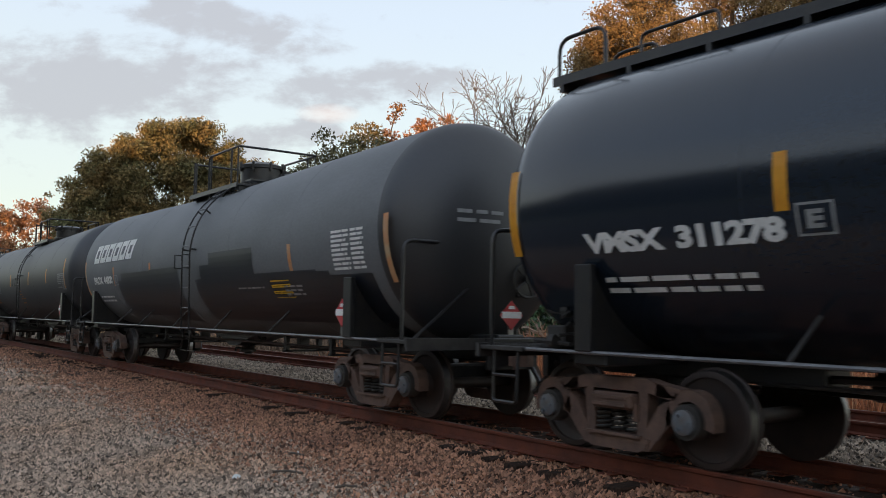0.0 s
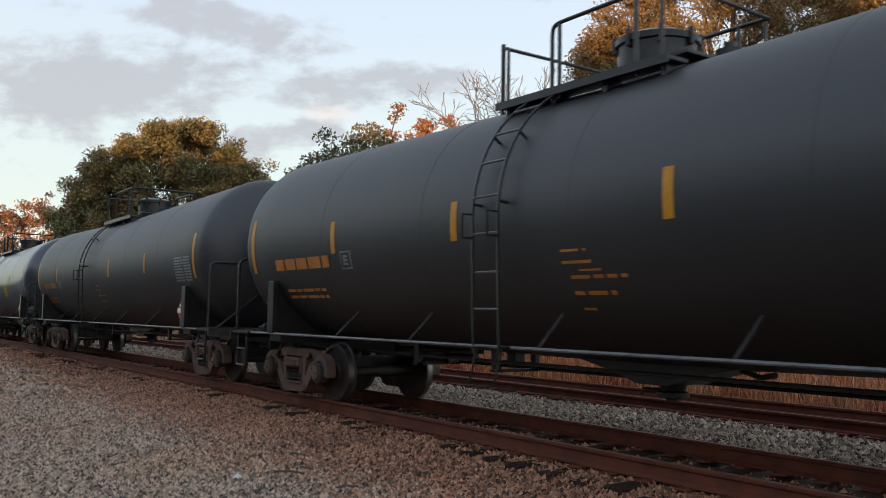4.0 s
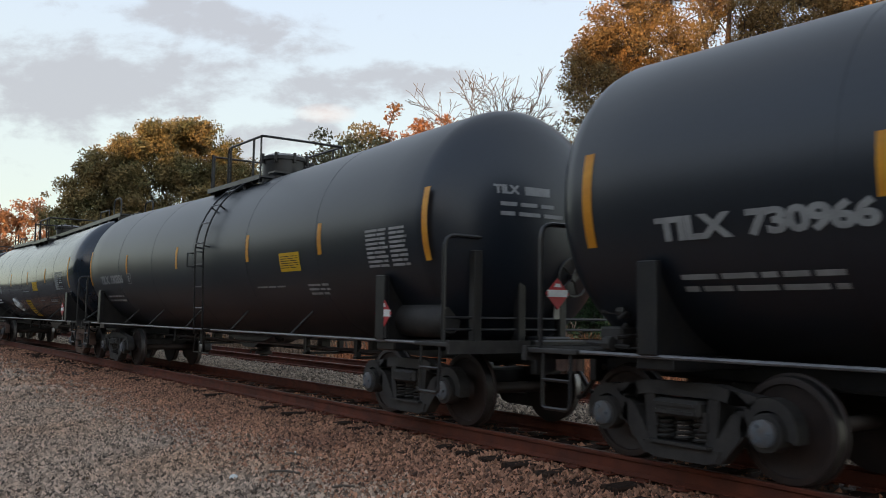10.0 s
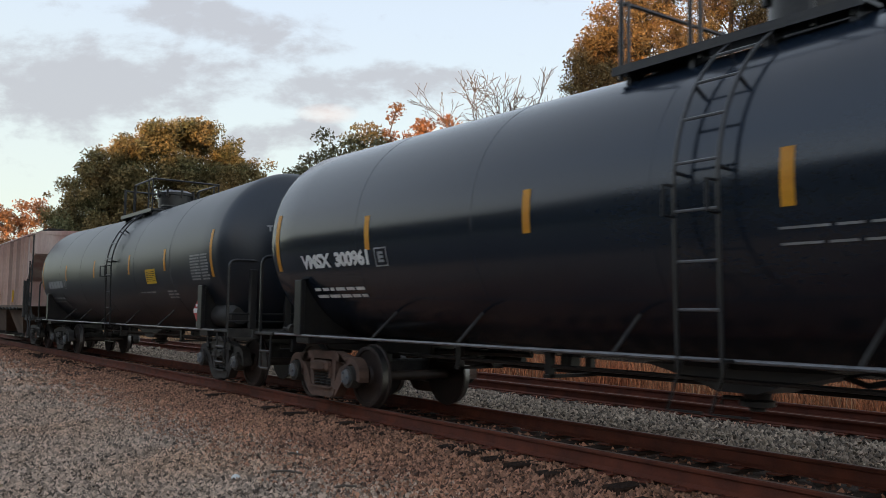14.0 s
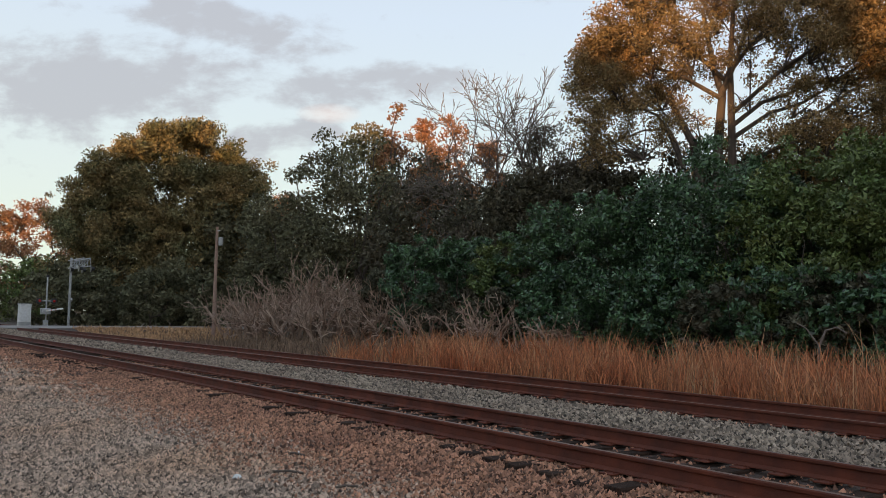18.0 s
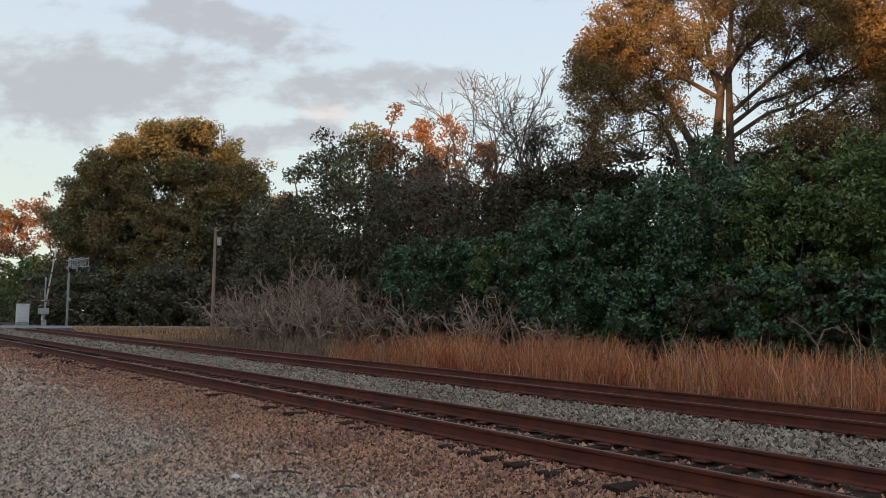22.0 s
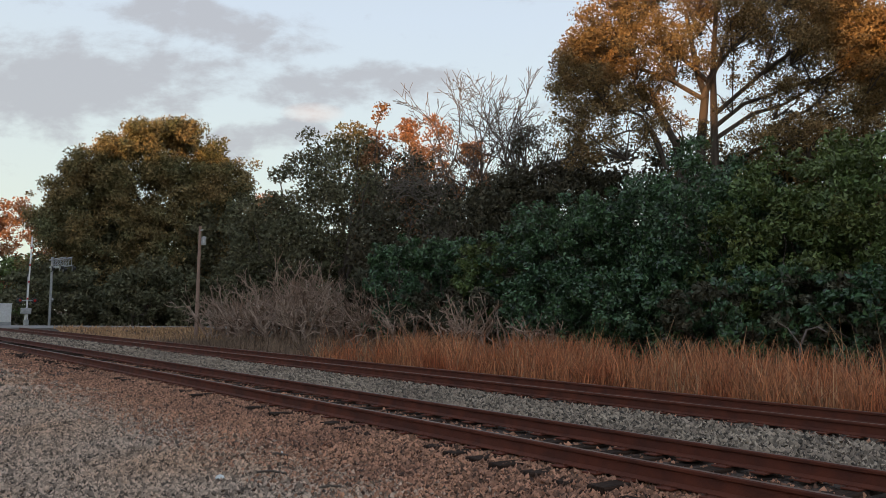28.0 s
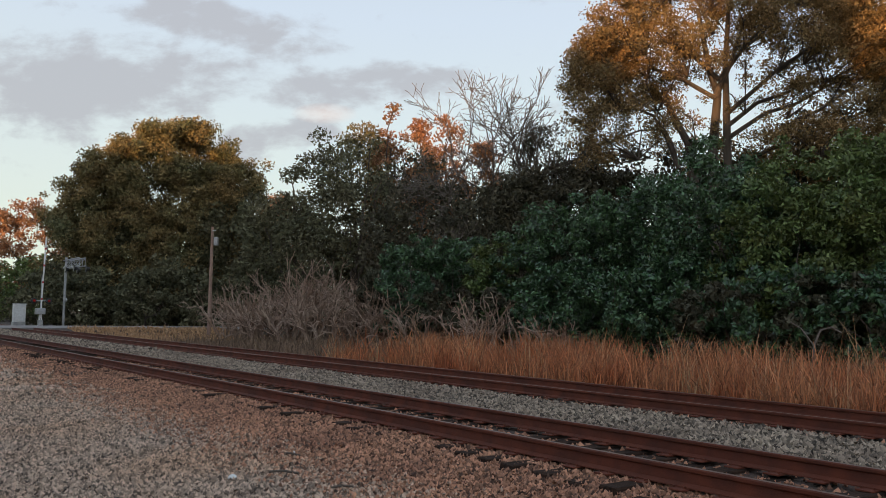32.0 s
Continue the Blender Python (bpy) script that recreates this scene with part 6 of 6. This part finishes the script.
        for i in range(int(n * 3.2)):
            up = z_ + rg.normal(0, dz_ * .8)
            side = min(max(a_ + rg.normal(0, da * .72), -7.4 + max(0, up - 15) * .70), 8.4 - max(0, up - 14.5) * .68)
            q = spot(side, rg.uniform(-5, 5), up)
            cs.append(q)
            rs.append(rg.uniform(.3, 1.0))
            if i % 5 == 0:
                p = spot(a_ * .72, 0, z_ - 1.4)
                m = tuple((np.array(p) + np.array(q)) / 2 + rg.normal(0, .3, 3))
                s.tube([p, m, q], .05, 4, r2=.012, cap=False)
    part("trunk", s, M["bark"], root, smooth=True)
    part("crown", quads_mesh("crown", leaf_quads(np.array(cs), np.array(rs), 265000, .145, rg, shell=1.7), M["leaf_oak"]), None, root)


big_oak()


def bare_tree(name, label, px, dist, height, seed, spread=.5, depth=5, mat="bark_pale", first=None, r=.16):
    """A leafless tree: forking limbs down to fine twigs."""
    x, y = at_view(px, dist)
    rg = np.random.default_rng(seed)
    root = tagged(new(name), label, "tree")
    root.location = (x, y, float(ground_z(x, y)) - .1)
    s = Shape()

    def grow(p, d, length, rad, level):
        d = d / np.linalg.norm(d)
        q = p + d * length * .5 + rg.normal(0, .05, 3) * length
        e = p + d * length + rg.normal(0, .06, 3) * length
        s.tube([tuple(p), tuple(q), tuple(e)], max(rad, .02), 5 if level < 2 else 3, r2=max(rad * .66, .017), cap=False)
        if level >= depth:
            return
        for i in range(2 if rg.random() < .45 else 3):
            nd = d + rg.normal(0, spread, 3)
            nd[2] += .12
            grow(e if i < 2 else q, nd, length * rg.uniform(.58, .85), rad * .66, level + 1)
    grow(np.zeros(3), np.array([rg.normal(0, .06), rg.normal(0, .06), 1.0]), first or height * .36, r, 0)
    part("trunk", s, M[mat], root)
    return root


bare_tree("bare_tree", "leafless pale-limbed tree against the sky", 884, 62, 17.5, 57, .48, 7, r=.22, first=5.7)
bare_tree("bare_tree", "leafless grey tree against the sky", 950, 60, 17.0, 52, .46, 7, mat="bark", r=.22, first=6.0)
bare_tree("bare_tree", "leafless tree among russet crowns", 720, 78, 15.0, 53, .40, 6, r=.2)
bare_tree("bare_tree", "small leafless tree in front of the woods", 800, 58, 10.0, 54, .5, 6, r=.12, first=3.2)

bare_tree("bare_tree", "leafless pale-limbed tree against the sky", 842, 61, 16.0, 59, .55, 7, r=.17, first=5.4)
plant("broadleaf_tree", "half-bare grey tree with sparse dry leaves", 968, 60, 16.2, 7, 2.6, "leaf_dark", 5200, .19, 39, k=90, clump=.17, tips_n=26)
plant("broadleaf_tree", "half-bare grey tree with sparse dry leaves", 915, 62, 13.6, 6, 2.2, "leaf_dark", 4200, .19, 40, k=80, clump=.17, tips_n=22)

# the thick evergreen bushes behind the grass
BUSHES = ((745, 47, 6.6, 2.6, "leaf_holly"), (820, 45, 6.4, 2.8, "leaf_holly"), (905, 43, 6.0, 2.6, "leaf_lime"), (960, 42, 7.4, 3.0, "leaf_holly"), (1040, 40, 8.0, 3.2, "leaf_holly"),
          (1110, 38, 7.8, 3.0, "leaf_holly"), (1180, 38, 8.8, 3.2, "leaf_holly"), (1250, 36, 9.6, 3.4, "leaf_holly"), (1330, 35, 8.4, 3.0, "leaf_holly"), (1445, 32, 6.0, 2.6, "leaf_lime"), (1400, 34, 8.6, 3.0, "leaf_lime"), (1470, 34, 9.2, 3.4, "leaf_lime"),
          (1550, 33, 8.8, 3.4, "leaf_lime"), (1640, 32, 9.0, 3.4, "leaf_lime"), (1740, 31, 9.0, 3.4, "leaf_lime"), (690, 52, 5.2, 2.4, "leaf_dark"), (1000, 37, 4.6, 2.4, "leaf_holly"), (1090, 34, 4.2, 2.4, "leaf_holly"),
          (1200, 33, 4.4, 2.6, "leaf_holly"), (1300, 31, 3.6, 2.2, "leaf_dark"), (1390, 30, 4.0, 2.4, "leaf_holly"), (1500, 30, 3.8, 2.4, "leaf_dark"), (1600, 29, 4.0, 2.4, "leaf_holly"), (870, 40, 3.2, 2.0, "leaf_dark"), (780, 44, 3.4, 2.0, "leaf_dark"))
for i, (px, dist, high, wide, leaf) in enumerate(BUSHES):
    plant("evergreen_bush", "dense glossy evergreen bush beside the grass" if leaf != "leaf_dark" else "low dark thicket behind the grass", px, dist, high, .1, wide, leaf, 13000 if high > 5 else 7000, .19, 100 + i, k=110, clump=.135, shape=.5, tips_n=6, trunk_r=.09)


def shrub(px, dist, high, seed, mat="twig"):
    """A leafless many-stemmed shrub."""
    x, y = at_view(px, dist)
    rg = np.random.default_rng(seed)
    root = tagged(new("bare_shrub"), "tangled leafless brown shrub", "shrub", "bare shrubs by the crossing")
    root.location = (x, y, float(ground_z(x, y)) - .05)
    s = Shape()

    def grow(p, d, length, rad, level):
        d = d / np.linalg.norm(d)
        e = p + d * length
        s.tube([tuple(p), tuple((p + e) / 2 + rg.normal(0, .05, 3) * length), tuple(e)], max(rad, .018), 3, r2=max(rad * .7, .016), cap=False)
        if level < 4:
            for i in range(2 if level else 3):
                nd = d + rg.normal(0, .45, 3)
                grow(p + d * length * rg.uniform(.55, 1), nd, length * rg.uniform(.5, .8), rad * .68, level + 1)
    for i in range(7):
        a = rg.uniform(0, math.tau)
        grow(np.array([math.cos(a) * .3, math.sin(a) * .3, 0]), np.array([math.cos(a) * .6, math.sin(a) * .6, 1.0]), high * rg.uniform(.3, .42), .07, 0)
    part("stem", s, M[mat], root)


for i, (px, dist, high) in enumerate(((335, 94, 4.4), (375, 92, 4.4), (412, 63, 3.4), (440, 60, 3.6), (465, 58, 4.2), (500, 57, 4.4), (530, 55, 4.8), (560, 56, 5.0), (590, 54, 4.8), (620, 54, 4.8), (650, 52, 5.0), (680, 51, 4.4), (520, 50, 3.2), (575, 48, 3.2),
                                      (630, 47, 3.0), (470, 52, 2.8), (445, 54, 2.4), (700, 45, 2.6), (840, 37, 2.8), (900, 35, 2.4), (760, 42, 2.6), (1000, 33, 2.0))):
    shrub(px, dist, high * 1.3, 200 + i)
    if i % 2:
        shrub(px + 17, dist + 2.5, high * 1.15, 260 + i)


# ---- tall dry grass ----
def grass(name, label, n, xr, yr, high, seed, mat="grass", keep=None, wide=.014):
    rg = np.random.default_rng(seed)
    x, y = rg.uniform(*xr, n), rg.uniform(*yr, n)
    if keep is not None:
        ok = keep(x, y, rg.random(n))
        x, y = x[ok], y[ok]
    n = len(x)
    tuft = .55 + .45 * np.sin(x * 2.1 + np.sin(y * 1.7) * 2) * np.sin(y * 2.3 + x * .6)
    h = high * np.where(rg.random(n) < .12, rg.uniform(.9, 1.35, n), rg.uniform(.4, .85, n)) * (.7 + .3 * tuft)
    z = ground_z(x, y)
    a = rg.uniform(0, math.tau, n)
    lean = rg.uniform(.05, .5, n) * h
    dx, dy = np.cos(a) * lean, np.sin(a) * lean
    b = rg.uniform(0, math.pi, n)
    w = wide * rg.uniform(.6, 1.6, n)
    wx, wy = np.cos(b) * w, np.sin(b) * w
    low = np.stack([np.stack([x - wx, y - wy, z], -1), np.stack([x + wx, y + wy, z], -1), np.stack([x + wx * .8 + dx * .3, y + wy * .8 + dy * .3, z + h * .6], -1), np.stack([x - wx * .8 + dx * .3, y - wy * .8 + dy * .3, z + h * .6], -1)], 1)
    top = np.stack([low[:, 3], low[:, 2], np.stack([x + dx + wx * .15, y + dy + wy * .15, z + h], -1), np.stack([x + dx - wx * .15, y + dy - wy * .15, z + h], -1)], 1)
    tagged(new(name, quads_mesh(name, np.concatenate([low, top]), M[mat])), label, "grass", kind="stuff")


grass("tall_grass", "tall russet dry grass along the far track", 100000, (-42, 3), (15.0, 22.5), 1.22, 61, keep=lambda x, y, r: r < smooth01(y + .5 * np.sin(x * 1.1) + .3 * np.sin(x * 3.7), 15.0, 16.2) * (1 - smooth01(-x - .3 * (y - 16), 25, 31)) * (.25 + .75 * (np.sin(x * .9 + y) > -.6)), wide=.012)
grass("grass_tufts", "pale tall tufts among the dry grass", 7000, (-30, 3), (15.4, 22), 1.75, 63, "grass_pale", keep=lambda x, y, r: r < (np.sin(x * 1.9 + 1.3 * np.sin(y * .8)) * np.sin(y * 2.3 + x * .35) > .55), wide=.010)
grass("grass_fringe", "dead brown weeds under the shrubs", 22000, (-62, -24), (16.0, 30), .8, 62, "weed", keep=lambda x, y, r: r < (.8 - .78 * smooth01(-x, 42, 56)), wide=.02)


grass("verge_grass", "short dry straw on the road verge", 9000, (-71.5, -56), (15.6, 28), .30, 64, "grass_pale", wide=.03)


def bent_sapling():
    """A pale dead sapling that bows over at the edge of the bushes."""
    x, y = -12.4, 20.6
    s = Shape().tube([(0, 0, -.1), (.02, 0, .8), (.05, .05, 1.35), (.18, .12, 1.72), (.42, .22, 1.80), (.62, .32, 1.66)], .035, 6, r2=.02)
    s.tube([(.05, .05, 1.3), (-.25, -.05, 1.75), (-.5, -.1, 1.9)], .022, 5, r2=.012)
    ob = tagged(new("dead_sapling", s.mesh("dead_sapling", M["bark_pale"], smooth=True)), "pale dead sapling bowed over beside the bushes", "sapling")
    ob.location = (x, y, float(ground_z(x, y)))


bent_sapling()


# ---- the level crossing ----
def crossing():
    # gate with its keyed arm
    gate = tagged(new("crossing_gate"), "white and grey level crossing gate with lamps", "crossing gate")
    gate.location = (-83.5, 16.1, float(ground_z(-83.5, 16.1)))
    m = Shape().tube([(0, 0, 0), (0, 0, 4.6)], .07, 10)
    m.box((-.2, -.2, 0), (.2, .2, .7), c=.03)
    part("mast", m, M["galv"], gate)
    part("mechanism", Shape().box((-.3, -.45, 1.2), (.3, .35, 1.75), c=.04), M["galv"], gate)
    lamps = Shape().tube([(0, -.75, 2.4), (0, .75, 2.4)], .04, 6)
    part("lamp_bar", lamps, M["galv"], gate)
    for y in (-.6, .6):
        lamp = part("lamp_hood", Shape().lathe([(-.05, .28), (.03, .28), (.03, .15), (.22, .15), (.22, .01)], 16, "x", (0, y, 2.4)), M["black_steel"], gate)
        part("lens", Shape().lathe([(.20, .13), (.235, .11), (.24, .01)], 14, "x", (0, y, 2.4)), M["red_lens"], lamp)
    part("bell", Shape().lathe([(4.5, .02), (4.55, .16), (4.72, .12), (4.75, .01)], 12, "z"), M["black_steel"], gate)
    arm = Shape().box((-.3, -.06, -.06), (6.6, .06, .06), c=.015)
    arm.box((-1.1, -.12, -.14), (-.3, .12, .14), c=.03)
    arm_ob = part("gate_arm", arm, M["white"], gate, "long white gate arm")
    for i in range(4):
        part("red_band", Shape().box((1.0 + i * 1.5, -.066, -.066), (1.16 + i * 1.5, .066, .066)), M["red"], arm_ob)
    # overhead signal on its mast
    sig = tagged(new("cantilever_signal"), "grey overhead crossing signal on a tall mast", "crossing signal")
    sig.location = (-84.3, 18.2, float(ground_z(-84.3, 18.2)))
    m = Shape().tube([(0, 0, 0), (0, 0, 6.5)], .11, 12)
    m.box((-.35, -.35, 0), (.35, .35, .15))
    part("mast", m, M["galv"], sig)
    boom = Shape()
    for y in (-.25, .25):
        for z in (5.5, 6.2):
            boom.tube([(0, y, z), (6.0, y, z)], .05, 6)
    for i in range(7):
        boom.tube([(i, -.25, 5.5), (i, .25, 6.2)], .03, 5)
        boom.tube([(i, .25, 5.5), (i, .25, 6.2)], .03, 5)
    part("boom", boom, M["galv"], sig)
    for x in (2.2, 5.4):
        for y in (-.5, .5):
            part("lamp_hood", Shape().lathe([(-.05, .28), (.03, .28), (.03, .15), (.25, .15), (.25, .01)], 14, "y", (x, y, 5.3)), M["black_steel"], sig)
    part("side_bell", Shape().lathe([(-.1, .02), (-.06, .18), (.05, .18), (.1, .02)], 12, "y", (.25, .1, 2.6)), M["galv"], sig)
    # equipment cabinet
    box = tagged(new("equipment_cabinet"), "white metal railway equipment cabinet", "cabinet")
    box.location = (-92, 15.8, .05)
    part("body", Shape().box((-.6, -.5, .1), (.6, .5, 1.8), c=.02), M["white"], box)
    part("roof", Shape().box((-.66, -.56, 1.8), (.66, .56, 1.88), c=.02), M["white"], box)
    part("door", Shape().box((.6, -.42, .2), (.63, .42, 1.7)), M["white"], box)
    part("plinth", Shape().box((-.62, -.52, -.85), (.62, .52, .1)), M["galv"], box)
    # utility pole
    x, y = at_view(382, 68)
    pole = tagged(new("utility_pole"), "weathered wooden utility pole with a transformer can", "utility pole")
    pole.location = (x, y, float(ground_z(x, y)))
    part("shaft", Shape().tube([(0, 0, -.3), (0, 0, 8.45)], .16, 10, r2=.10), M["pole_wood"], pole)
    part("transformer", Shape().lathe([(7.0, .02), (7.02, .18), (7.62, .18), (7.66, .05)], 14, "z", (.33, .2, 0)), M["galv"], pole)
    part("bracket", Shape().box((0, -.03, 8.1), (.6, .03, 8.17)), M["galv"], pole)
    return arm_ob


GATE_ARM = crossing()


# ---- the pickup truck on the road ----
def pickup():
    """A white crew-cab pickup; it heads along -x in its own space, and stands on z = 0."""
    car = tagged(new("pickup_truck"), "white crew-cab pickup truck driving over the crossing", "pickup truck")
    w = .98
    lower = [(-2.92, .50), (-2.96, .85), (-2.82, 1.10), (-1.5, 1.20), (1.1, 1.24), (2.88, 1.25), (2.92, .62), (2.6, .48)]
    body = Shape().slab(lower, -w, w, "y")
    part("body", body, M["car_white"], car)
    cab = Shape()
    a = [(-1.55, -w + .03, 1.19), (1.12, -w + .03, 1.23), (1.12, w - .03, 1.23), (-1.55, w - .03, 1.19)]
    b = [(-.70, -w + .17, 1.86), (.95, -w + .17, 1.90), (.95, w - .17, 1.90), (-.70, w - .17, 1.86)]
    cab.add(a + b, [(3, 2, 1, 0), (4, 5, 6, 7), (0, 1, 5, 4), (1, 2, 6, 5), (2, 3, 7, 6), (3, 0, 4, 7)])
    part("cab", cab, M["car_white"], car)
    for k in (-1, 1):
        def g(x, z):
            u = (z - 1.2) / .68
            return (x, k * (w - .025 - .14 * u), z)
        for q in ([(-1.15, 1.28), (-.15, 1.28), (-.15, 1.78), (-.62, 1.78)], [(-.05, 1.28), (.88, 1.28), (.84, 1.80), (-.05, 1.79)]):
            part("side_window", Shape().add([g(*p) for p in q], [(0, 1, 2, 3)]), M["glass"], car)
        part("head_lamp", Shape().box((-2.97, k * .75 - .16, .88), (-2.86, k * .75 + .16, 1.04), c=.02), M["glass"], car)
        part("tail_lamp", Shape().box((2.84, k * .86 - .1, .88), (2.94, k * .86 + .1, 1.2), c=.02), M["red_lens"], car)
        part("mirror", Shape().box((-1.1, k * 1.02 - .1, 1.22), (-.95, k * 1.02 + .1, 1.42), c=.02), M["black_steel"], car)
    part("windscreen", Shape().add([(-1.44, -.78, 1.26), (-1.44, .78, 1.26), (-.78, .7, 1.80), (-.78, -.7, 1.80)], [(0, 1, 2, 3)]), M["glass"], car)
    part("front_bumper", Shape().box((-3.02, -.95, .48), (-2.85, .95, .72), c=.03), M["black_steel"], car)
    part("rear_bumper", Shape().box((2.85, -.95, .50), (3.02, .95, .68), c=.03), M["galv"], car)
    part("chassis", Shape().box((-2.7, -.7, .32), (2.7, .7, .50)), M["black_steel"], car)
    wheels = []
    for x in (-1.88, 1.86):
        for k in (-1, 1):
            part("wheel_arch", Shape().lathe([(k * .80, .02), (k * .80, .47), (k * .986, .47), (k * .986, .02)], 22, "y", (x, 0, .44)), M["black_ink"], car)
            t = Shape().lathe([(-.13, .25), (-.13, .39), (-.08, .41), (.08, .41), (.13, .39), (.13, .25)], 24, "y")
            wh = part("wheel", t, M["tyre"], car, at=pose(x, k * .90, .41))
            rim = Shape().lathe([(-.10, .255), (.10, .255), (.10, .05)], 20, "y")
            for j in range(6):
                an = math.tau * j / 6
                rim.tube([(0, k * .11, 0), (.23 * math.cos(an), k * .12, .23 * math.sin(an))], .04, 5)
            part("rim", rim, M["galv"], wh)
            wheels.append((wh, x, k * .90))
    return car, wheels


PICKUP, PICKUP_WHEELS = pickup()


# ---- unseen woods added behind the viewer to shade the foreground from the low sun ----
def behind():
    rg = np.random.default_rng(77)
    n = 520
    x = rg.uniform(-330, 170, n)

    # crest heights shaped to set where the shade line falls on each tree
    def crest(v):
        return np.interp(v, [-330, -130, -100, -70, -38, -20, -9.5, -7, 0, 8, 13, 15.5, 18, 20, 29, 31, 32.5, 34, 37.5, 39.5, 60, 170],
                         [15, 19.5, 20, 25.6, 26.0, 28, 27.5, 26.5, 25.5, 21.8, 22.3, 26, 25, 23.4, 23.2, 20, 20.5, 27, 27, 23, 22, 19])
    rad = rg.uniform(2.0, 3.2, n)
    c = np.stack([x, -64 + rg.uniform(-7, 7, n), 2 + rg.random(n) * (crest(x) - 4.5)], -1)
    q = leaf_quads(c, rad, 34000, 1.5, rg)
    tagged(new("woods_behind", quads_mesh("woods_behind", q, M["leaf_dark"])), "unseen belt of woodland added to shade the scene from the low sun", "woods", kind="stuff")
    # solid core added so that no sun leaks through the leaves
    s = Shape()
    for i in range(250):
        xx = -330 + i * 2
        h = float(crest(xx)) - .4 + .6 * math.sin(i * .9) + rg.uniform(-.5, .5)
        s.tube([(xx, -66, -.5), (xx + rg.uniform(-.3, .3), -66, h * .5), (xx, -66, h)], 1.7, 7, r2=1.2)
    tagged(new("woods_behind_core", s.mesh("woods_behind_core", M["leaf_dark"])), "solid core added inside the unseen belt to block the low sun", "woods", kind="stuff")


behind()


# ---- what moves ----
def motions():
    for ob, start in TRAIN:
        walk(ob, [(t, pose(start + SPEED * t, NEAR_Y, 0)) for t in range(0, 33)])
    # all wheelsets turn alike: the first of each axle place is keyed, the others share its keys
    ticks = [i / 30 for i in range(0, 961)]
    keyed = {}
    for ob, dx in WHEELSETS:
        if dx not in keyed:
            keyed[dx] = ob
            walk(ob, [(t, Matrix.Translation((dx, 0, .457)) @ Matrix.Rotation(SPEED * t / .457, 4, "Y")) for t in ticks])
        else:
            first = keyed[dx].animation_data
            ob.rotation_mode = "QUATERNION"
            ob.animation_data_create()
            ob.animation_data.action = first.action
            ob.animation_data.action_slot = first.action_slot
    lift = ((0, -2), (17.4, -2), (18, 2), (18.5, 10), (19, 18), (19.5, 24.5), (20, 31), (20.5, 38), (21, 44), (21.5, 51), (22, 56), (22.5, 63), (23, 69), (24, 77), (26, 83), (32, 83))
    walk(GATE_ARM, [(t, pose(0, 0, 1.5, 0, -a, 0)) for t, a in lift])

    def way(t):
        """How far the pickup has come along the road: it waits, pulls off, crosses, slows."""
        if t < 14:
            return 107.8
        if t < 21:
            return 107.8 - .5 * (12.5 / 7) * (t - 14) ** 2
        if t < 25.5:
            return 64.05 - 12.5 * (t - 21)
        u = t - 25.5
        return 7.8 - 12.5 * u + .5 * (8.5 / 6.5) * u * u

    def height(y):
        return float(np.interp(y, [-52, -10, 5, 15, 40, 170], [-.3, -.1, .012, .03, .05, .35])) + .02
    steps_t = [0, 7, 14] + [14.5 + .5 * i for i in range(36)]
    walk(PICKUP, [(t, pose(-76 + 1.6 * -1, way(t), height(way(t)), 0, 0, 90)) for t in steps_t])
    for ob, x, y in PICKUP_WHEELS:
        rows = [(t, Matrix.Translation((x, y, .41)) @ Matrix.Rotation(-(107.8 - way(t)) / .41, 4, "Y")) for t in [0.0] + [14 + i / 30 for i in range(541)]]
        walk(ob, rows)


motions()
